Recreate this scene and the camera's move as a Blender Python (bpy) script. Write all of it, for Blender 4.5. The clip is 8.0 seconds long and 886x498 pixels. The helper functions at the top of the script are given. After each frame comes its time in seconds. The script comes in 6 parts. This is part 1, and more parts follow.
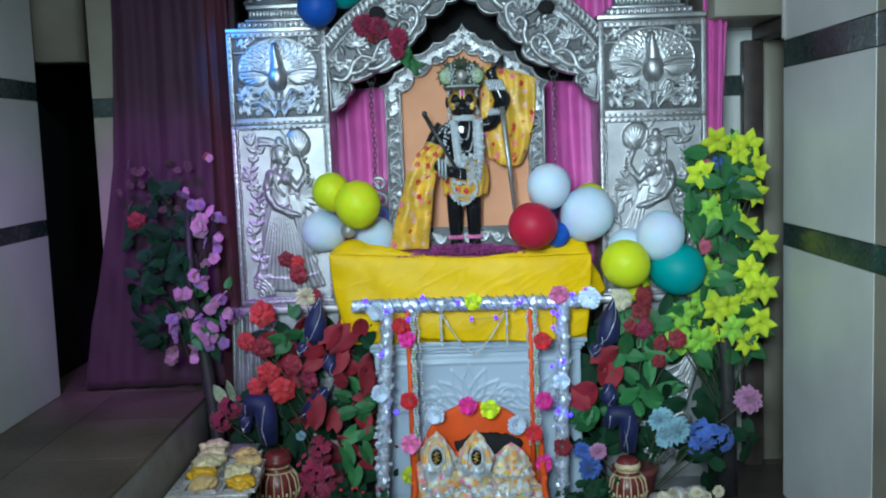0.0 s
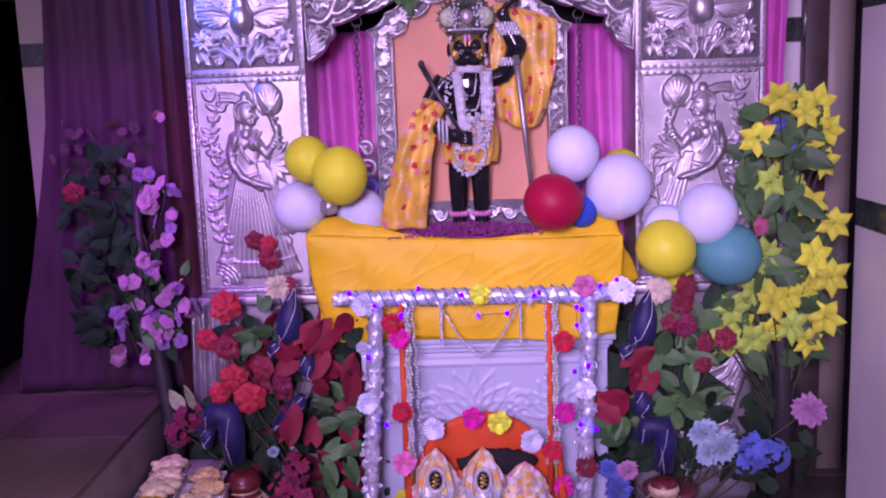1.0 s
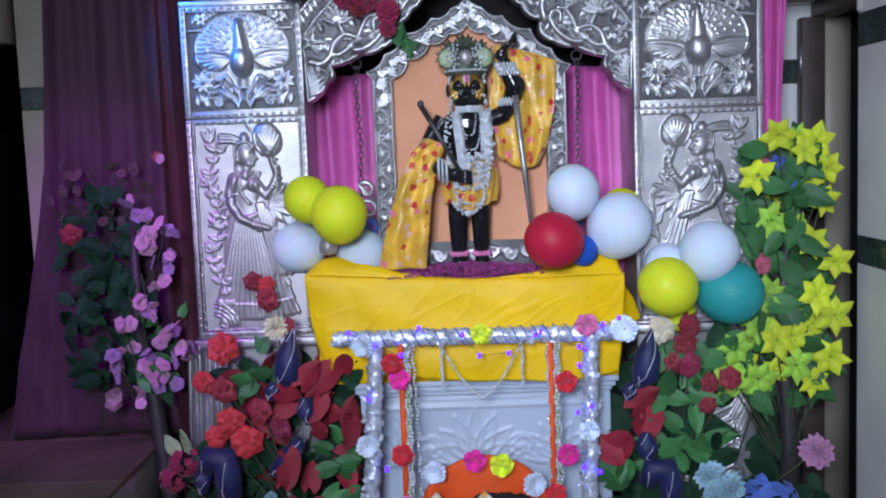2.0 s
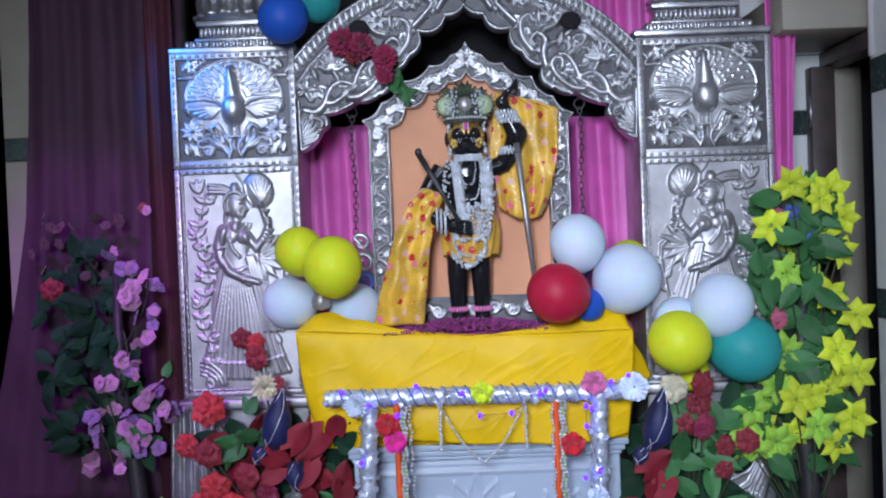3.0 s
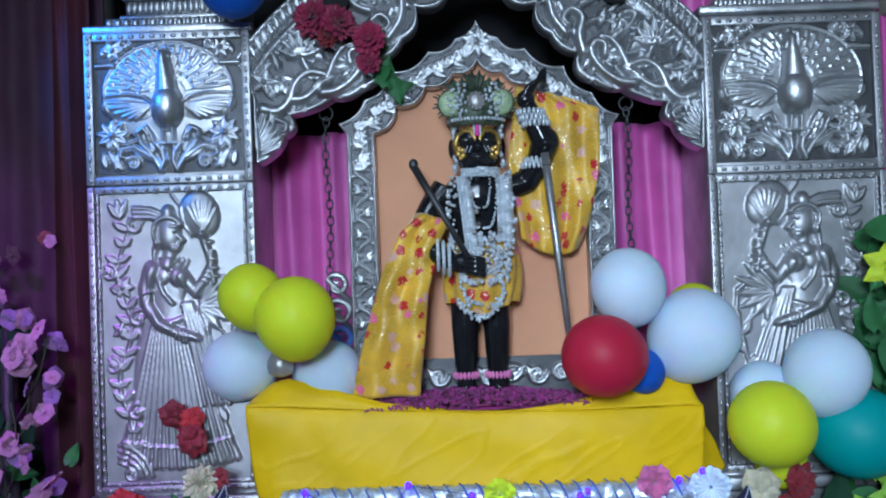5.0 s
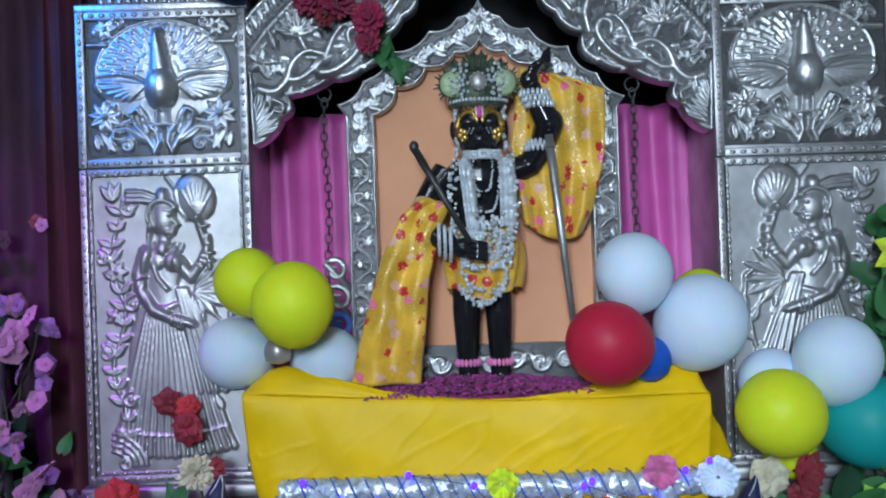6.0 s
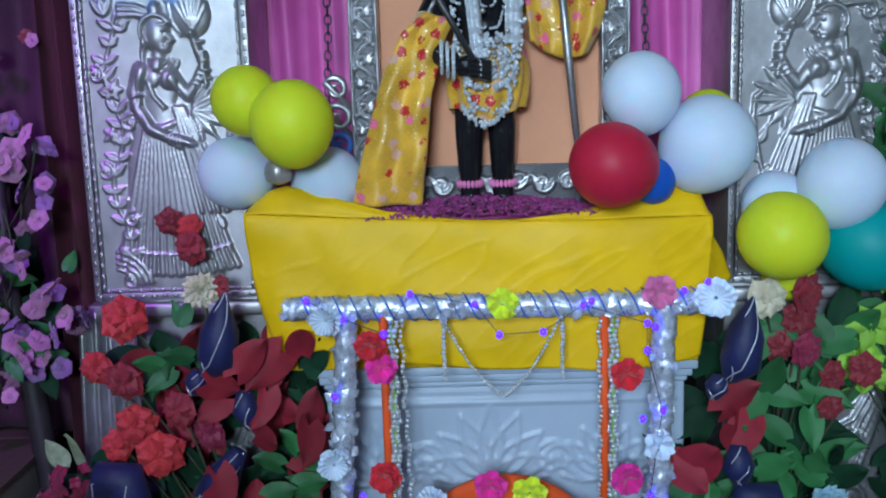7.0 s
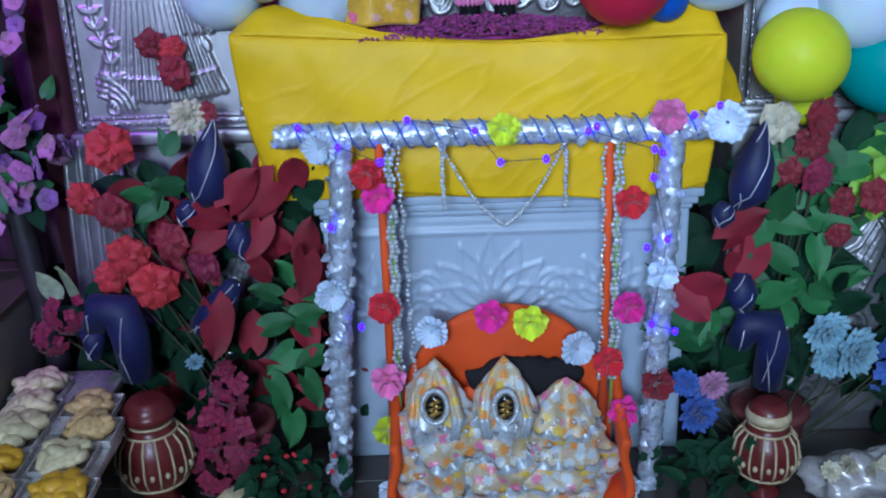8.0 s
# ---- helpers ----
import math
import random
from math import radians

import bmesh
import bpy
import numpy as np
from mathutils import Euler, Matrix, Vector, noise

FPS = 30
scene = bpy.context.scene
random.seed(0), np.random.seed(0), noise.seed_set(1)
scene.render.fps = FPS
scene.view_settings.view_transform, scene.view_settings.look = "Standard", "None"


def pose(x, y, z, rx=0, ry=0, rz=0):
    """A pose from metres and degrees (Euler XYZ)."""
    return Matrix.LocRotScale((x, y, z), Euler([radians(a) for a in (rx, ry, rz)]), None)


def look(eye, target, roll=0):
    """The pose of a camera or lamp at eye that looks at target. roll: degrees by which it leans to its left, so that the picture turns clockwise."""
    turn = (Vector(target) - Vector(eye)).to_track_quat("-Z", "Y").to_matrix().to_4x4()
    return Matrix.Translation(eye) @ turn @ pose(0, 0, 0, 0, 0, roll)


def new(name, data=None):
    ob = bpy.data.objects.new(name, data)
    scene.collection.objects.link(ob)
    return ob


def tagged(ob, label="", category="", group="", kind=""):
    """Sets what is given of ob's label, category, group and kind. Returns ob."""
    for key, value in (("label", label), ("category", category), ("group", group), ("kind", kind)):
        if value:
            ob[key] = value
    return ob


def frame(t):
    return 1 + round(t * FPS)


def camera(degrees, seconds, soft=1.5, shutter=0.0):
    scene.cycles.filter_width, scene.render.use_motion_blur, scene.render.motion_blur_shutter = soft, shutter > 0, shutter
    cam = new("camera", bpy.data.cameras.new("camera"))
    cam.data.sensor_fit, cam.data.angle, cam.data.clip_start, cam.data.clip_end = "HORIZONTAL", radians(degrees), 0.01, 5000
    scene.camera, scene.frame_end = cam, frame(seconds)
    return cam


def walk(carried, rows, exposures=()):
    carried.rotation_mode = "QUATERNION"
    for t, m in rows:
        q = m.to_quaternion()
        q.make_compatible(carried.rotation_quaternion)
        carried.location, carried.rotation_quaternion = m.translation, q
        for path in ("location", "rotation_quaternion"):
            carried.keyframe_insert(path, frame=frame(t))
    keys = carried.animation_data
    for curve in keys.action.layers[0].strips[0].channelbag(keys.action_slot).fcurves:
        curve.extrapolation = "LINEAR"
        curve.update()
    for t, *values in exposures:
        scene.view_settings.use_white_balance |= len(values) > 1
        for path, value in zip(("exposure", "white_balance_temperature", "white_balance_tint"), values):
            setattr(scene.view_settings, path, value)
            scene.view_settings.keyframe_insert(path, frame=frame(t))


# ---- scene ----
cam = camera(48.51, 8.0, soft=2.0)
LIFT = 0.2
PATH = [
    (0.0, -0.0185, -4.6999, 1.5446, 0.55, -6.19, 2.07),
    (0.5, -0.0130, -4.1681, 1.5841, 0.68, -7.97, 2.05),
    (1.0, -0.0323, -3.8888, 1.5951, 0.48, -9.43, 1.95),
    (2.5, -0.0536, -3.8596, 1.4407, 0.17, -3.11, 2.24),
    (3.0, -0.0504, -3.7012, 1.3922, 0.23, -1.12, 2.23),
    (3.5, -0.0495, -3.3784, 1.3340, 0.32, 0.89, 2.27),
    (4.0, -0.0733, -3.1268, 1.3421, -0.06, 1.66, 2.22),
    (5.5, -0.0797, -2.7071, 1.3942, -0.08, 1.16, 1.96),
    (6.0, -0.0818, -2.7048, 1.3848, -0.11, 0.43, 1.95),
    (6.5, -0.0778, -2.6935, 1.3722, 0.05, -3.90, 1.67),
    (7.0, -0.0772, -2.6742, 1.3776, 0.13, -9.88, 1.66),
    (7.5, -0.0851, -2.6487, 1.3758, -0.07, -15.33, 1.74),
    (8.0, -0.0898, -2.5796, 1.3502, -0.29, -19.84, 1.88),
]
START, PINKISH, MIDDLE, COOL, MILD, GREEN, BLUE, LAST, ROSY, ROSE_RED = (0.02, 6350, 8), (-0.20, 6750, 102), (-0.26, 6000, 18), (-0.18, 5650, 19), (0.02, 6500, 34), (-0.23, 5900, 19), (-0.22, 6350, 19), (-0.20, 5500, 23), (-0.23, 7500, 110), (-0.08, 6800, 138)
EXPOSE = [(t, *k) for t, k in ((0.0, START), (0.2, START), (0.5, COOL), (0.7, COOL), (0.9, ROSE_RED), (1.2, ROSE_RED), (1.6, MILD), (3.0, MILD), (3.2, PINKISH), (3.6, PINKISH), (3.8, GREEN),
                               (5.0, GREEN), (5.2, ROSY), (5.7, ROSY), (5.9, BLUE), (6.2, BLUE), (6.5, MIDDLE), (7.1, MIDDLE), (7.3, ROSE_RED), (7.8, ROSE_RED), (8.0, LAST))]
walk(cam, [(t, pose(x, y, z + LIFT, 90 + pitch, roll, yaw)) for t, x, y, z, yaw, pitch, roll in PATH], EXPOSE)

# ---- light ----
world = bpy.data.worlds.new("room_air")
world.use_nodes = True
world.node_tree.nodes["Background"].inputs[0].default_value = (0.5, 0.6, 0.8, 1)
world.node_tree.nodes["Background"].inputs[1].default_value = 0.028
scene.world = world


def lamp(name, kind, m, power, colour, size=0.1, size_y=0.0, spot=60.0):
    data = bpy.data.lights.new(name, kind)
    data.energy, data.color = power, colour
    if kind == "AREA":
        data.shape, data.size, data.size_y = "RECTANGLE", size, size_y or size
        data.spread = radians(spot)
    else:
        data.shadow_soft_size = size
    if kind == "SPOT":
        data.spot_size, data.spot_blend = radians(spot), 0.8
    ob = new(name, data)
    ob.matrix_world = m
    return ob


# unseen overhead fill, added to brighten the trays and left side
lamp("ceiling_tube_lamp", "AREA", look((-0.8, -2.0, 3.15), (-0.8, -0.6, 0.0)), 10, (0.7, 0.9, 1.0), 1.2, 0.15, 130)
# unseen key light added behind the camera, to its left; source unknown
lamp("doorway_lamp", "AREA", look((-0.6, -5.6, 2.5), (0.46, 0.0, 1.15)), 33, (0.7, 0.91, 1.0), 1.0, 1.0, 60)
lamp("violet_party_lamp", "SPOT", look((-1.6, -1.6, 2.9), (-1.4, 0.1, 1.05)), 150, (0.44, 0.02, 0.8), 0.06, 0, 42)
lamp("blue_party_lamp", "SPOT", look((-1.9, -0.9, 2.7), (-1.02, 0.0, 2.12)), 95, (0.02, 0.28, 1.0), 0.05, 0, 24)

# ---- materials ----


def rgb(c, k=1.0):
    return (min(c[0] * k, 1), min(c[1] * k, 1), min(c[2] * k, 1), 1)


def material(name, colour, rough=0.6, metal=0.0, scale=12.0, vary=0.25, bump=0.15, fine=90.0, sheen=0.0, spec=0.5, trans=0.0, glow=0.0, per_piece=0.0):
    m = bpy.data.materials.new(name)
    m.use_nodes = True
    nt = m.node_tree
    b = nt.nodes["Principled BSDF"]
    tc = nt.nodes.new("ShaderNodeTexCoord")
    n1, n2 = nt.nodes.new("ShaderNodeTexNoise"), nt.nodes.new("ShaderNodeTexNoise")
    n1.inputs["Scale"].default_value, n1.inputs["Detail"].default_value = scale, 5
    n2.inputs["Scale"].default_value, n2.inputs["Detail"].default_value = fine, 3
    for n in (n1, n2):
        nt.links.new(tc.outputs["Object"], n.inputs["Vector"])
    ramp = nt.nodes.new("ShaderNodeValToRGB")
    ramp.color_ramp.elements[0].position, ramp.color_ramp.elements[1].position = 0.3, 0.72
    ramp.color_ramp.elements[0].color, ramp.color_ramp.elements[1].color = rgb(colour, 1 - vary), rgb(colour, 1 + vary * 0.6)
    nt.links.new(n1.outputs["Fac"], ramp.inputs["Fac"])
    out = ramp.outputs["Color"]
    if per_piece:
        info, hsv, mp = nt.nodes.new("ShaderNodeObjectInfo"), nt.nodes.new("ShaderNodeHueSaturation"), nt.nodes.new("ShaderNodeMapRange")
        mp.inputs[3].default_value, mp.inputs[4].default_value = 1 - per_piece, 1 + per_piece
        nt.links.new(info.outputs["Random"], mp.inputs[0])
        nt.links.new(mp.outputs[0], hsv.inputs["Value"])
        nt.links.new(out, hsv.inputs["Color"])
        out = hsv.outputs["Color"]
    nt.links.new(out, b.inputs["Base Color"])
    rr = nt.nodes.new("ShaderNodeMapRange")
    rr.inputs[3].default_value, rr.inputs[4].default_value = max(rough - 0.12, 0.02), min(rough + 0.12, 1)
    nt.links.new(n2.outputs["Fac"], rr.inputs[0])
    nt.links.new(rr.outputs[0], b.inputs["Roughness"])
    b.inputs["Metallic"].default_value, b.inputs["Specular IOR Level"].default_value = metal, spec
    if sheen:
        b.inputs["Sheen Weight"].default_value = sheen
    if trans:
        b.inputs["Subsurface Weight"].default_value, b.inputs["Subsurface Scale"].default_value = trans, 0.02
    if glow:
        b.inputs["Emission Color"].default_value, b.inputs["Emission Strength"].default_value = rgb(colour), glow
    if bump:
        bp = nt.nodes.new("ShaderNodeBump")
        bp.inputs["Strength"].default_value, bp.inputs["Distance"].default_value = bump, 0.004
        nt.links.new(n2.outputs["Fac"], bp.inputs["Height"])
        nt.links.new(bp.outputs["Normal"], b.inputs["Normal"])
    return m


def brocade(name, ground, dots, scale, cover=0.31):
    """Satin with printed flowers in random colours and fine tinsel thread."""
    m = material(name, ground, 0.45, 0.0, 14, 0.3, 0.3, 140, 0.3)
    nt = m.node_tree
    b = nt.nodes["Principled BSDF"]
    base = b.inputs["Base Color"].links[0].from_socket
    tc, vor = nt.nodes.new("ShaderNodeTexCoord"), nt.nodes.new("ShaderNodeTexVoronoi")
    vor.inputs["Scale"].default_value, vor.inputs["Randomness"].default_value = scale, 0.7
    wob, add = nt.nodes.new("ShaderNodeTexNoise"), nt.nodes.new("ShaderNodeVectorMath")
    wob.inputs["Scale"].default_value = scale * 5
    add.operation, add.inputs[2].default_value = "MULTIPLY_ADD", (1, 1, 1)
    add.inputs[1].default_value = (0.02, 0.02, 0.02)
    nt.links.new(tc.outputs["Object"], wob.inputs["Vector"])
    nt.links.new(wob.outputs["Color"], add.inputs[0])
    nt.links.new(tc.outputs["Object"], add.inputs[2])
    nt.links.new(add.outputs[0], vor.inputs["Vector"])
    lim = nt.nodes.new("ShaderNodeMath")
    lim.operation, lim.inputs[1].default_value = "LESS_THAN", cover
    nt.links.new(vor.outputs["Distance"], lim.inputs[0])
    pick, sep = nt.nodes.new("ShaderNodeValToRGB"), nt.nodes.new("ShaderNodeSeparateColor")
    pick.color_ramp.interpolation = "CONSTANT"
    pick.color_ramp.elements[0].color = rgb(dots[0])
    pick.color_ramp.elements[1].color, pick.color_ramp.elements[1].position = rgb(dots[1]), 0.4
    for i, c in enumerate(dots[2:]):
        e = pick.color_ramp.elements.new(0.55 + 0.12 * i)
        e.color = rgb(c)
    nt.links.new(vor.outputs["Color"], sep.inputs[0])
    nt.links.new(sep.outputs[0], pick.inputs["Fac"])
    mix = nt.nodes.new("ShaderNodeMix")
    mix.data_type = "RGBA"
    nt.links.new(lim.outputs[0], mix.inputs[0])
    nt.links.new(base, mix.inputs[6])
    nt.links.new(pick.outputs["Color"], mix.inputs[7])
    v2, l2, mix2 = nt.nodes.new("ShaderNodeTexVoronoi"), nt.nodes.new("ShaderNodeMath"), nt.nodes.new("ShaderNodeMix")
    v2.inputs["Scale"].default_value = scale * 5
    l2.operation, l2.inputs[1].default_value = "LESS_THAN", 0.22
    mix2.data_type = "RGBA"
    mix2.inputs[7].default_value = (0.8, 0.72, 0.45, 1)
    nt.links.new(tc.outputs["Object"], v2.inputs["Vector"])
    nt.links.new(v2.outputs["Distance"], l2.inputs[0])
    nt.links.new(l2.outputs[0], mix2.inputs[0])
    nt.links.new(mix.outputs[2], mix2.inputs[6])
    nt.links.new(mix2.outputs[2], b.inputs["Base Color"])
    nt.links.new(l2.outputs[0], b.inputs["Metallic"])
    return m


SILVER = material("beaten_silver", (0.56, 0.57, 0.59), 0.41, 0.9, 9, 0.4, 0.25, 120)
SILVER_PLAIN = material("silver_sheet", (0.48, 0.48, 0.5), 0.46, 0.88, 9, 0.25, 0.15, 50)
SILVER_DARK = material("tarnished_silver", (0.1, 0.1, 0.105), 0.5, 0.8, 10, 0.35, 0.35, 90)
TINSEL = material("silver_tinsel", (0.62, 0.69, 0.84), 0.3, 0.45, 60, 0.4, 0.9, 70)
MARBLE = material("carved_white_marble", (0.42, 0.52, 0.64), 0.4, 0, 4, 0.1, 0.08, 60)
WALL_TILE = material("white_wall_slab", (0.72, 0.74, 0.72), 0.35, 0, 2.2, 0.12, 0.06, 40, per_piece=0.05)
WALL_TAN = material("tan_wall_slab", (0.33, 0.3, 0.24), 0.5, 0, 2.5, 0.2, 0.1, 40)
STRIPE = material("dark_green_marble", (0.035, 0.06, 0.055), 0.25, 0, 9, 0.5, 0.06, 50)
GROUT = material("grout", (0.25, 0.24, 0.22), 0.9, 0, 10, 0.2, 0.2)
FLOOR = material("dark_floor_tile", (0.075, 0.062, 0.052), 0.35, 0, 3, 0.35, 0.1, 50, per_piece=0.12)
RAISED = material("worn_brown_stone", (0.11, 0.085, 0.065), 0.45, 0, 3, 0.35, 0.12, 50, per_piece=0.1)
CEILING = material("ceiling_paint", (0.6, 0.58, 0.55), 0.9, 0, 2, 0.08, 0.1)
DARKWOOD = material("dark_brown_wood", (0.07, 0.05, 0.045), 0.5, 0, 9, 0.4, 0.2)
# near-black that paints the dark of unlit openings; the hair pad shares it
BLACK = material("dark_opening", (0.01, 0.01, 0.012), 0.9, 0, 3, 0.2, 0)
PINK = material("pink_satin", (0.72, 0.12, 0.45), 0.5, 0, 6, 0.18, 0.12, 70, 0.1)
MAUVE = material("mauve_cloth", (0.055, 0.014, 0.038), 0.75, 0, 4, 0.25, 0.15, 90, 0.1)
MAROON = material("maroon_velvet", (0.07, 0.008, 0.02), 0.8, 0, 6, 0.3, 0.2, 90, 0.05)
PEACH = material("peach_cloth", (0.78, 0.36, 0.2), 0.75, 0, 4, 0.12, 0.2, 60)
YELLOW = material("yellow_satin", (0.86, 0.53, 0.0), 0.48, 0, 7, 0.12, 0.1, 220, 0.03, 0.22)
BODY = material("polished_black_stone", (0.012, 0.012, 0.015), 0.16, 0, 20, 0.3, 0.03, 60)
GOLD = material("gilt", (0.7, 0.45, 0.12), 0.3, 0.9, 30, 0.25, 0.2)
CROWN = material("crown_jewels", (0.1, 0.13, 0.09), 0.4, 0.4, 50, 0.6, 0.6, 120)
PALE = material("pale_green_rosette", (0.4, 0.52, 0.3), 0.5, 0.1, 60, 0.3, 0.4, 120)
PEARL = material("white_beads", (0.6, 0.65, 0.7), 0.3, 0.3, 50, 0.15, 0.5, 140)
SHAWL = brocade("yellow_floral_brocade", (0.8, 0.44, 0.03), ((0.55, 0.012, 0.012), (0.88, 0.16, 0.32), (0.75, 0.42, 0.3)), 22, 0.32)
QUILT = brocade("patchwork_brocade", (0.62, 0.48, 0.3), ((0.6, 0.64, 0.68), (0.75, 0.2, 0.35), (0.75, 0.5, 0.06), (0.7, 0.68, 0.6), (0.8, 0.3, 0.05)), 34, 0.5)
ORANGE = material("orange_velvet", (0.85, 0.09, 0.002), 0.7, 0, 8, 0.15, 0.2, 90, 0.05)
NAVY = material("navy_velvet", (0.008, 0.013, 0.08), 0.6, 0, 10, 0.4, 0.2, 90, 0.04)
CORD = material("silver_cord", (0.6, 0.62, 0.68), 0.4, 0.5, 40, 0.2, 0.4)
BRASSY = material("grey_clay", (0.38, 0.36, 0.35), 0.35, 0.4, 20, 0.3, 0.2)
POT = material("painted_red_pot", (0.16, 0.02, 0.02), 0.35, 0, 20, 0.3, 0.1)
POTGOLD = material("cream_pot_paint", (0.62, 0.5, 0.3), 0.45, 0.1, 30, 0.3, 0.3)
TERRACOTTA = material("maroon_plastic_pot", (0.2, 0.05, 0.05), 0.5, 0, 10, 0.3, 0.1)
LEAF = material("green_silk_leaf", (0.03, 0.17, 0.05), 0.6, 0, 14, 0.35, 0.2, 60, per_piece=0.35, trans=0.1)
# dark leaf green that doubles as painted shade within the arrangements
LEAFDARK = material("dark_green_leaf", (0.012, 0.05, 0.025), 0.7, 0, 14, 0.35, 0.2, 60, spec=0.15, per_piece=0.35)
REDLEAF = material("dark_red_leaf", (0.3, 0.014, 0.03), 0.7, 0, 14, 0.3, 0.2, 60, per_piece=0.3)
STEM = material("plant_stem", (0.05, 0.06, 0.03), 0.7, 0, 20, 0.3, 0.2)
TRUNK = material("dark_stand", (0.03, 0.028, 0.03), 0.5, 0, 20, 0.3, 0.2)
TRAYM = material("clear_plastic_tray", (0.5, 0.47, 0.46), 0.3, 0.2, 20, 0.3, 0.1)
LED = material("violet_led", (0.035, 0.01, 1.0), 0.3, 0, 5, 0, 0, glow=8)


def petal_stuff(name, c, vary=0.25, trans=0.15):
    return material(name, c, 0.65, 0, 30, vary, 0.2, 90, 0.2, trans=trans, per_piece=0.15)


COL = {
    "R": petal_stuff("red_petals", (0.5, 0.025, 0.03)), "d": petal_stuff("deep_red_petals", (0.25, 0.012, 0.025)),
    "m": petal_stuff("crimson_petals", (0.3, 0.01, 0.06)), "w": petal_stuff("white_petals", (0.62, 0.72, 0.9)),
    "c": petal_stuff("cream_petals", (0.7, 0.62, 0.45)), "y": petal_stuff("neon_yellow_paper", (0.68, 0.8, 0.02)),
    "l": petal_stuff("lime_lily_petals", (0.6, 0.72, 0.02)), "g": petal_stuff("green_lily_petals", (0.3, 0.6, 0.05)),
    "p": petal_stuff("pink_paper", (0.85, 0.22, 0.5)), "h": petal_stuff("hot_pink_paper", (0.95, 0.03, 0.4)),
    "r": petal_stuff("bright_red_paper", (0.75, 0.02, 0.04)), "u": petal_stuff("mauve_petals", (0.5, 0.22, 0.4)),
    "o": petal_stuff("lilac_petals", (0.3, 0.14, 0.38)), "b": petal_stuff("blue_petals", (0.06, 0.14, 0.5)),
    # "q" carries the dimness by the curtain in its petal colour
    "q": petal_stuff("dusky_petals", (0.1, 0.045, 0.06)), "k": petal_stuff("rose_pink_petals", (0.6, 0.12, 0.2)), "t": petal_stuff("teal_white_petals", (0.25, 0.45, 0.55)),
}


def rubber(name, c):
    return material(name, c, 0.5, 0, 3, 0.06, 0.0, 30, trans=0.4, spec=0.25)


RUB = {"y": rubber("yellow_rubber", (0.66, 0.74, 0.02)), "w": rubber("white_rubber", (0.62, 0.74, 0.9)), "r": rubber("red_rubber", (0.5, 0.015, 0.05)),
       "b": rubber("blue_rubber", (0.01, 0.1, 0.5)), "t": rubber("teal_rubber", (0.0, 0.33, 0.33))}

# ---- mesh tools ----


def part(name, bm, mat, parent, label="", smooth=True, m=None):
    me = bpy.data.meshes.new(name)
    bm.to_mesh(me)
    bm.free()
    for p in me.polygons:
        p.use_smooth = smooth
    return piece(name, me, mat, parent, m, label)


def piece(name, me, mat, parent, m=None, label=""):
    """An object on a mesh that may be shared; its materials belong to the object."""
    ob = new(name, me)
    mats = mat if isinstance(mat, (list, tuple)) else [mat]
    while len(me.materials) < len(mats):
        me.materials.append(None)
    for slot, mt in zip(ob.material_slots, mats):
        slot.link, slot.material = "OBJECT", mt
    if m is not None:
        ob.matrix_local = m
    if parent is not None:
        ob.parent = parent
    return tagged(ob, label)


def thing(name, label, category, at=(0, 0, 0), group="", kind=""):
    ob = new(name)
    ob.empty_display_size = 0.05
    ob.location = at
    return tagged(ob, label, category, group, kind)


def box(bm, lo, hi, bevel=0.0):
    g = bmesh.ops.create_cube(bm, size=1)["verts"]
    for v in g:
        v.co = Vector([(lo[i] + hi[i]) / 2 + v.co[i] * (hi[i] - lo[i]) for i in range(3)])
    if bevel:
        edges = list({e for v in g for e in v.link_edges})
        bmesh.ops.bevel(bm, geom=edges, offset=bevel, segments=2, affect="EDGES", profile=0.5)
    return bm


def boxed(lo, hi, bevel=0.004):
    return box(bmesh.new(), lo, hi, bevel)


def lathe(bm, profile, seg=24, at=(0, 0, 0), flutes=0, depth=0.0, power=1.0):
    """Turn a profile of (radius, height); flutes ripple the radius."""
    rings = []
    for r, z in profile:
        ring = []
        for i in range(seg):
            a = 2 * math.pi * i / seg
            q = r * (1 + depth * math.cos(flutes * a)) if flutes else r
            ring.append(bm.verts.new((at[0] + q * math.cos(a), at[1] + q * math.sin(a) * power, at[2] + z)))
        rings.append(ring)
    for a, b in zip(rings, rings[1:]):
        for i in range(seg):
            bm.faces.new((a[i], a[(i + 1) % seg], b[(i + 1) % seg], b[i]))
    bm.faces.new(rings[0][::-1])
    bm.faces.new(rings[-1])
    return bm


def tube(bm, pts, radius, seg=8, close=True):
    pts = [Vector(p) for p in pts]
    radii = radius if isinstance(radius, (list, tuple)) else [radius] * len(pts)
    rings = []
    for i, p in enumerate(pts):
        d = (pts[min(i + 1, len(pts) - 1)] - pts[max(i - 1, 0)]).normalized()
        side = d.cross(Vector((0.13, 1, 0.07))).normalized()
        up = side.cross(d)
        rings.append([bm.verts.new(p + (side * math.cos(2 * math.pi * k / seg) + up * math.sin(2 * math.pi * k / seg)) * radii[i]) for k in range(seg)])
    for a, b in zip(rings, rings[1:]):
        for k in range(seg):
            bm.faces.new((a[k], a[(k + 1) % seg], b[(k + 1) % seg], b[k]))
    if close:
        bm.faces.new(rings[0][::-1])
        bm.faces.new(rings[-1])
    return bm


def bend(a, b, sag=0.0, n=8, side=(0, 0, -1)):
    a, b, s = Vector(a), Vector(b), Vector(side)
    return [a.lerp(b, i / n) + s * sag * 4 * (i / n) * (1 - i / n) for i in range(n + 1)]


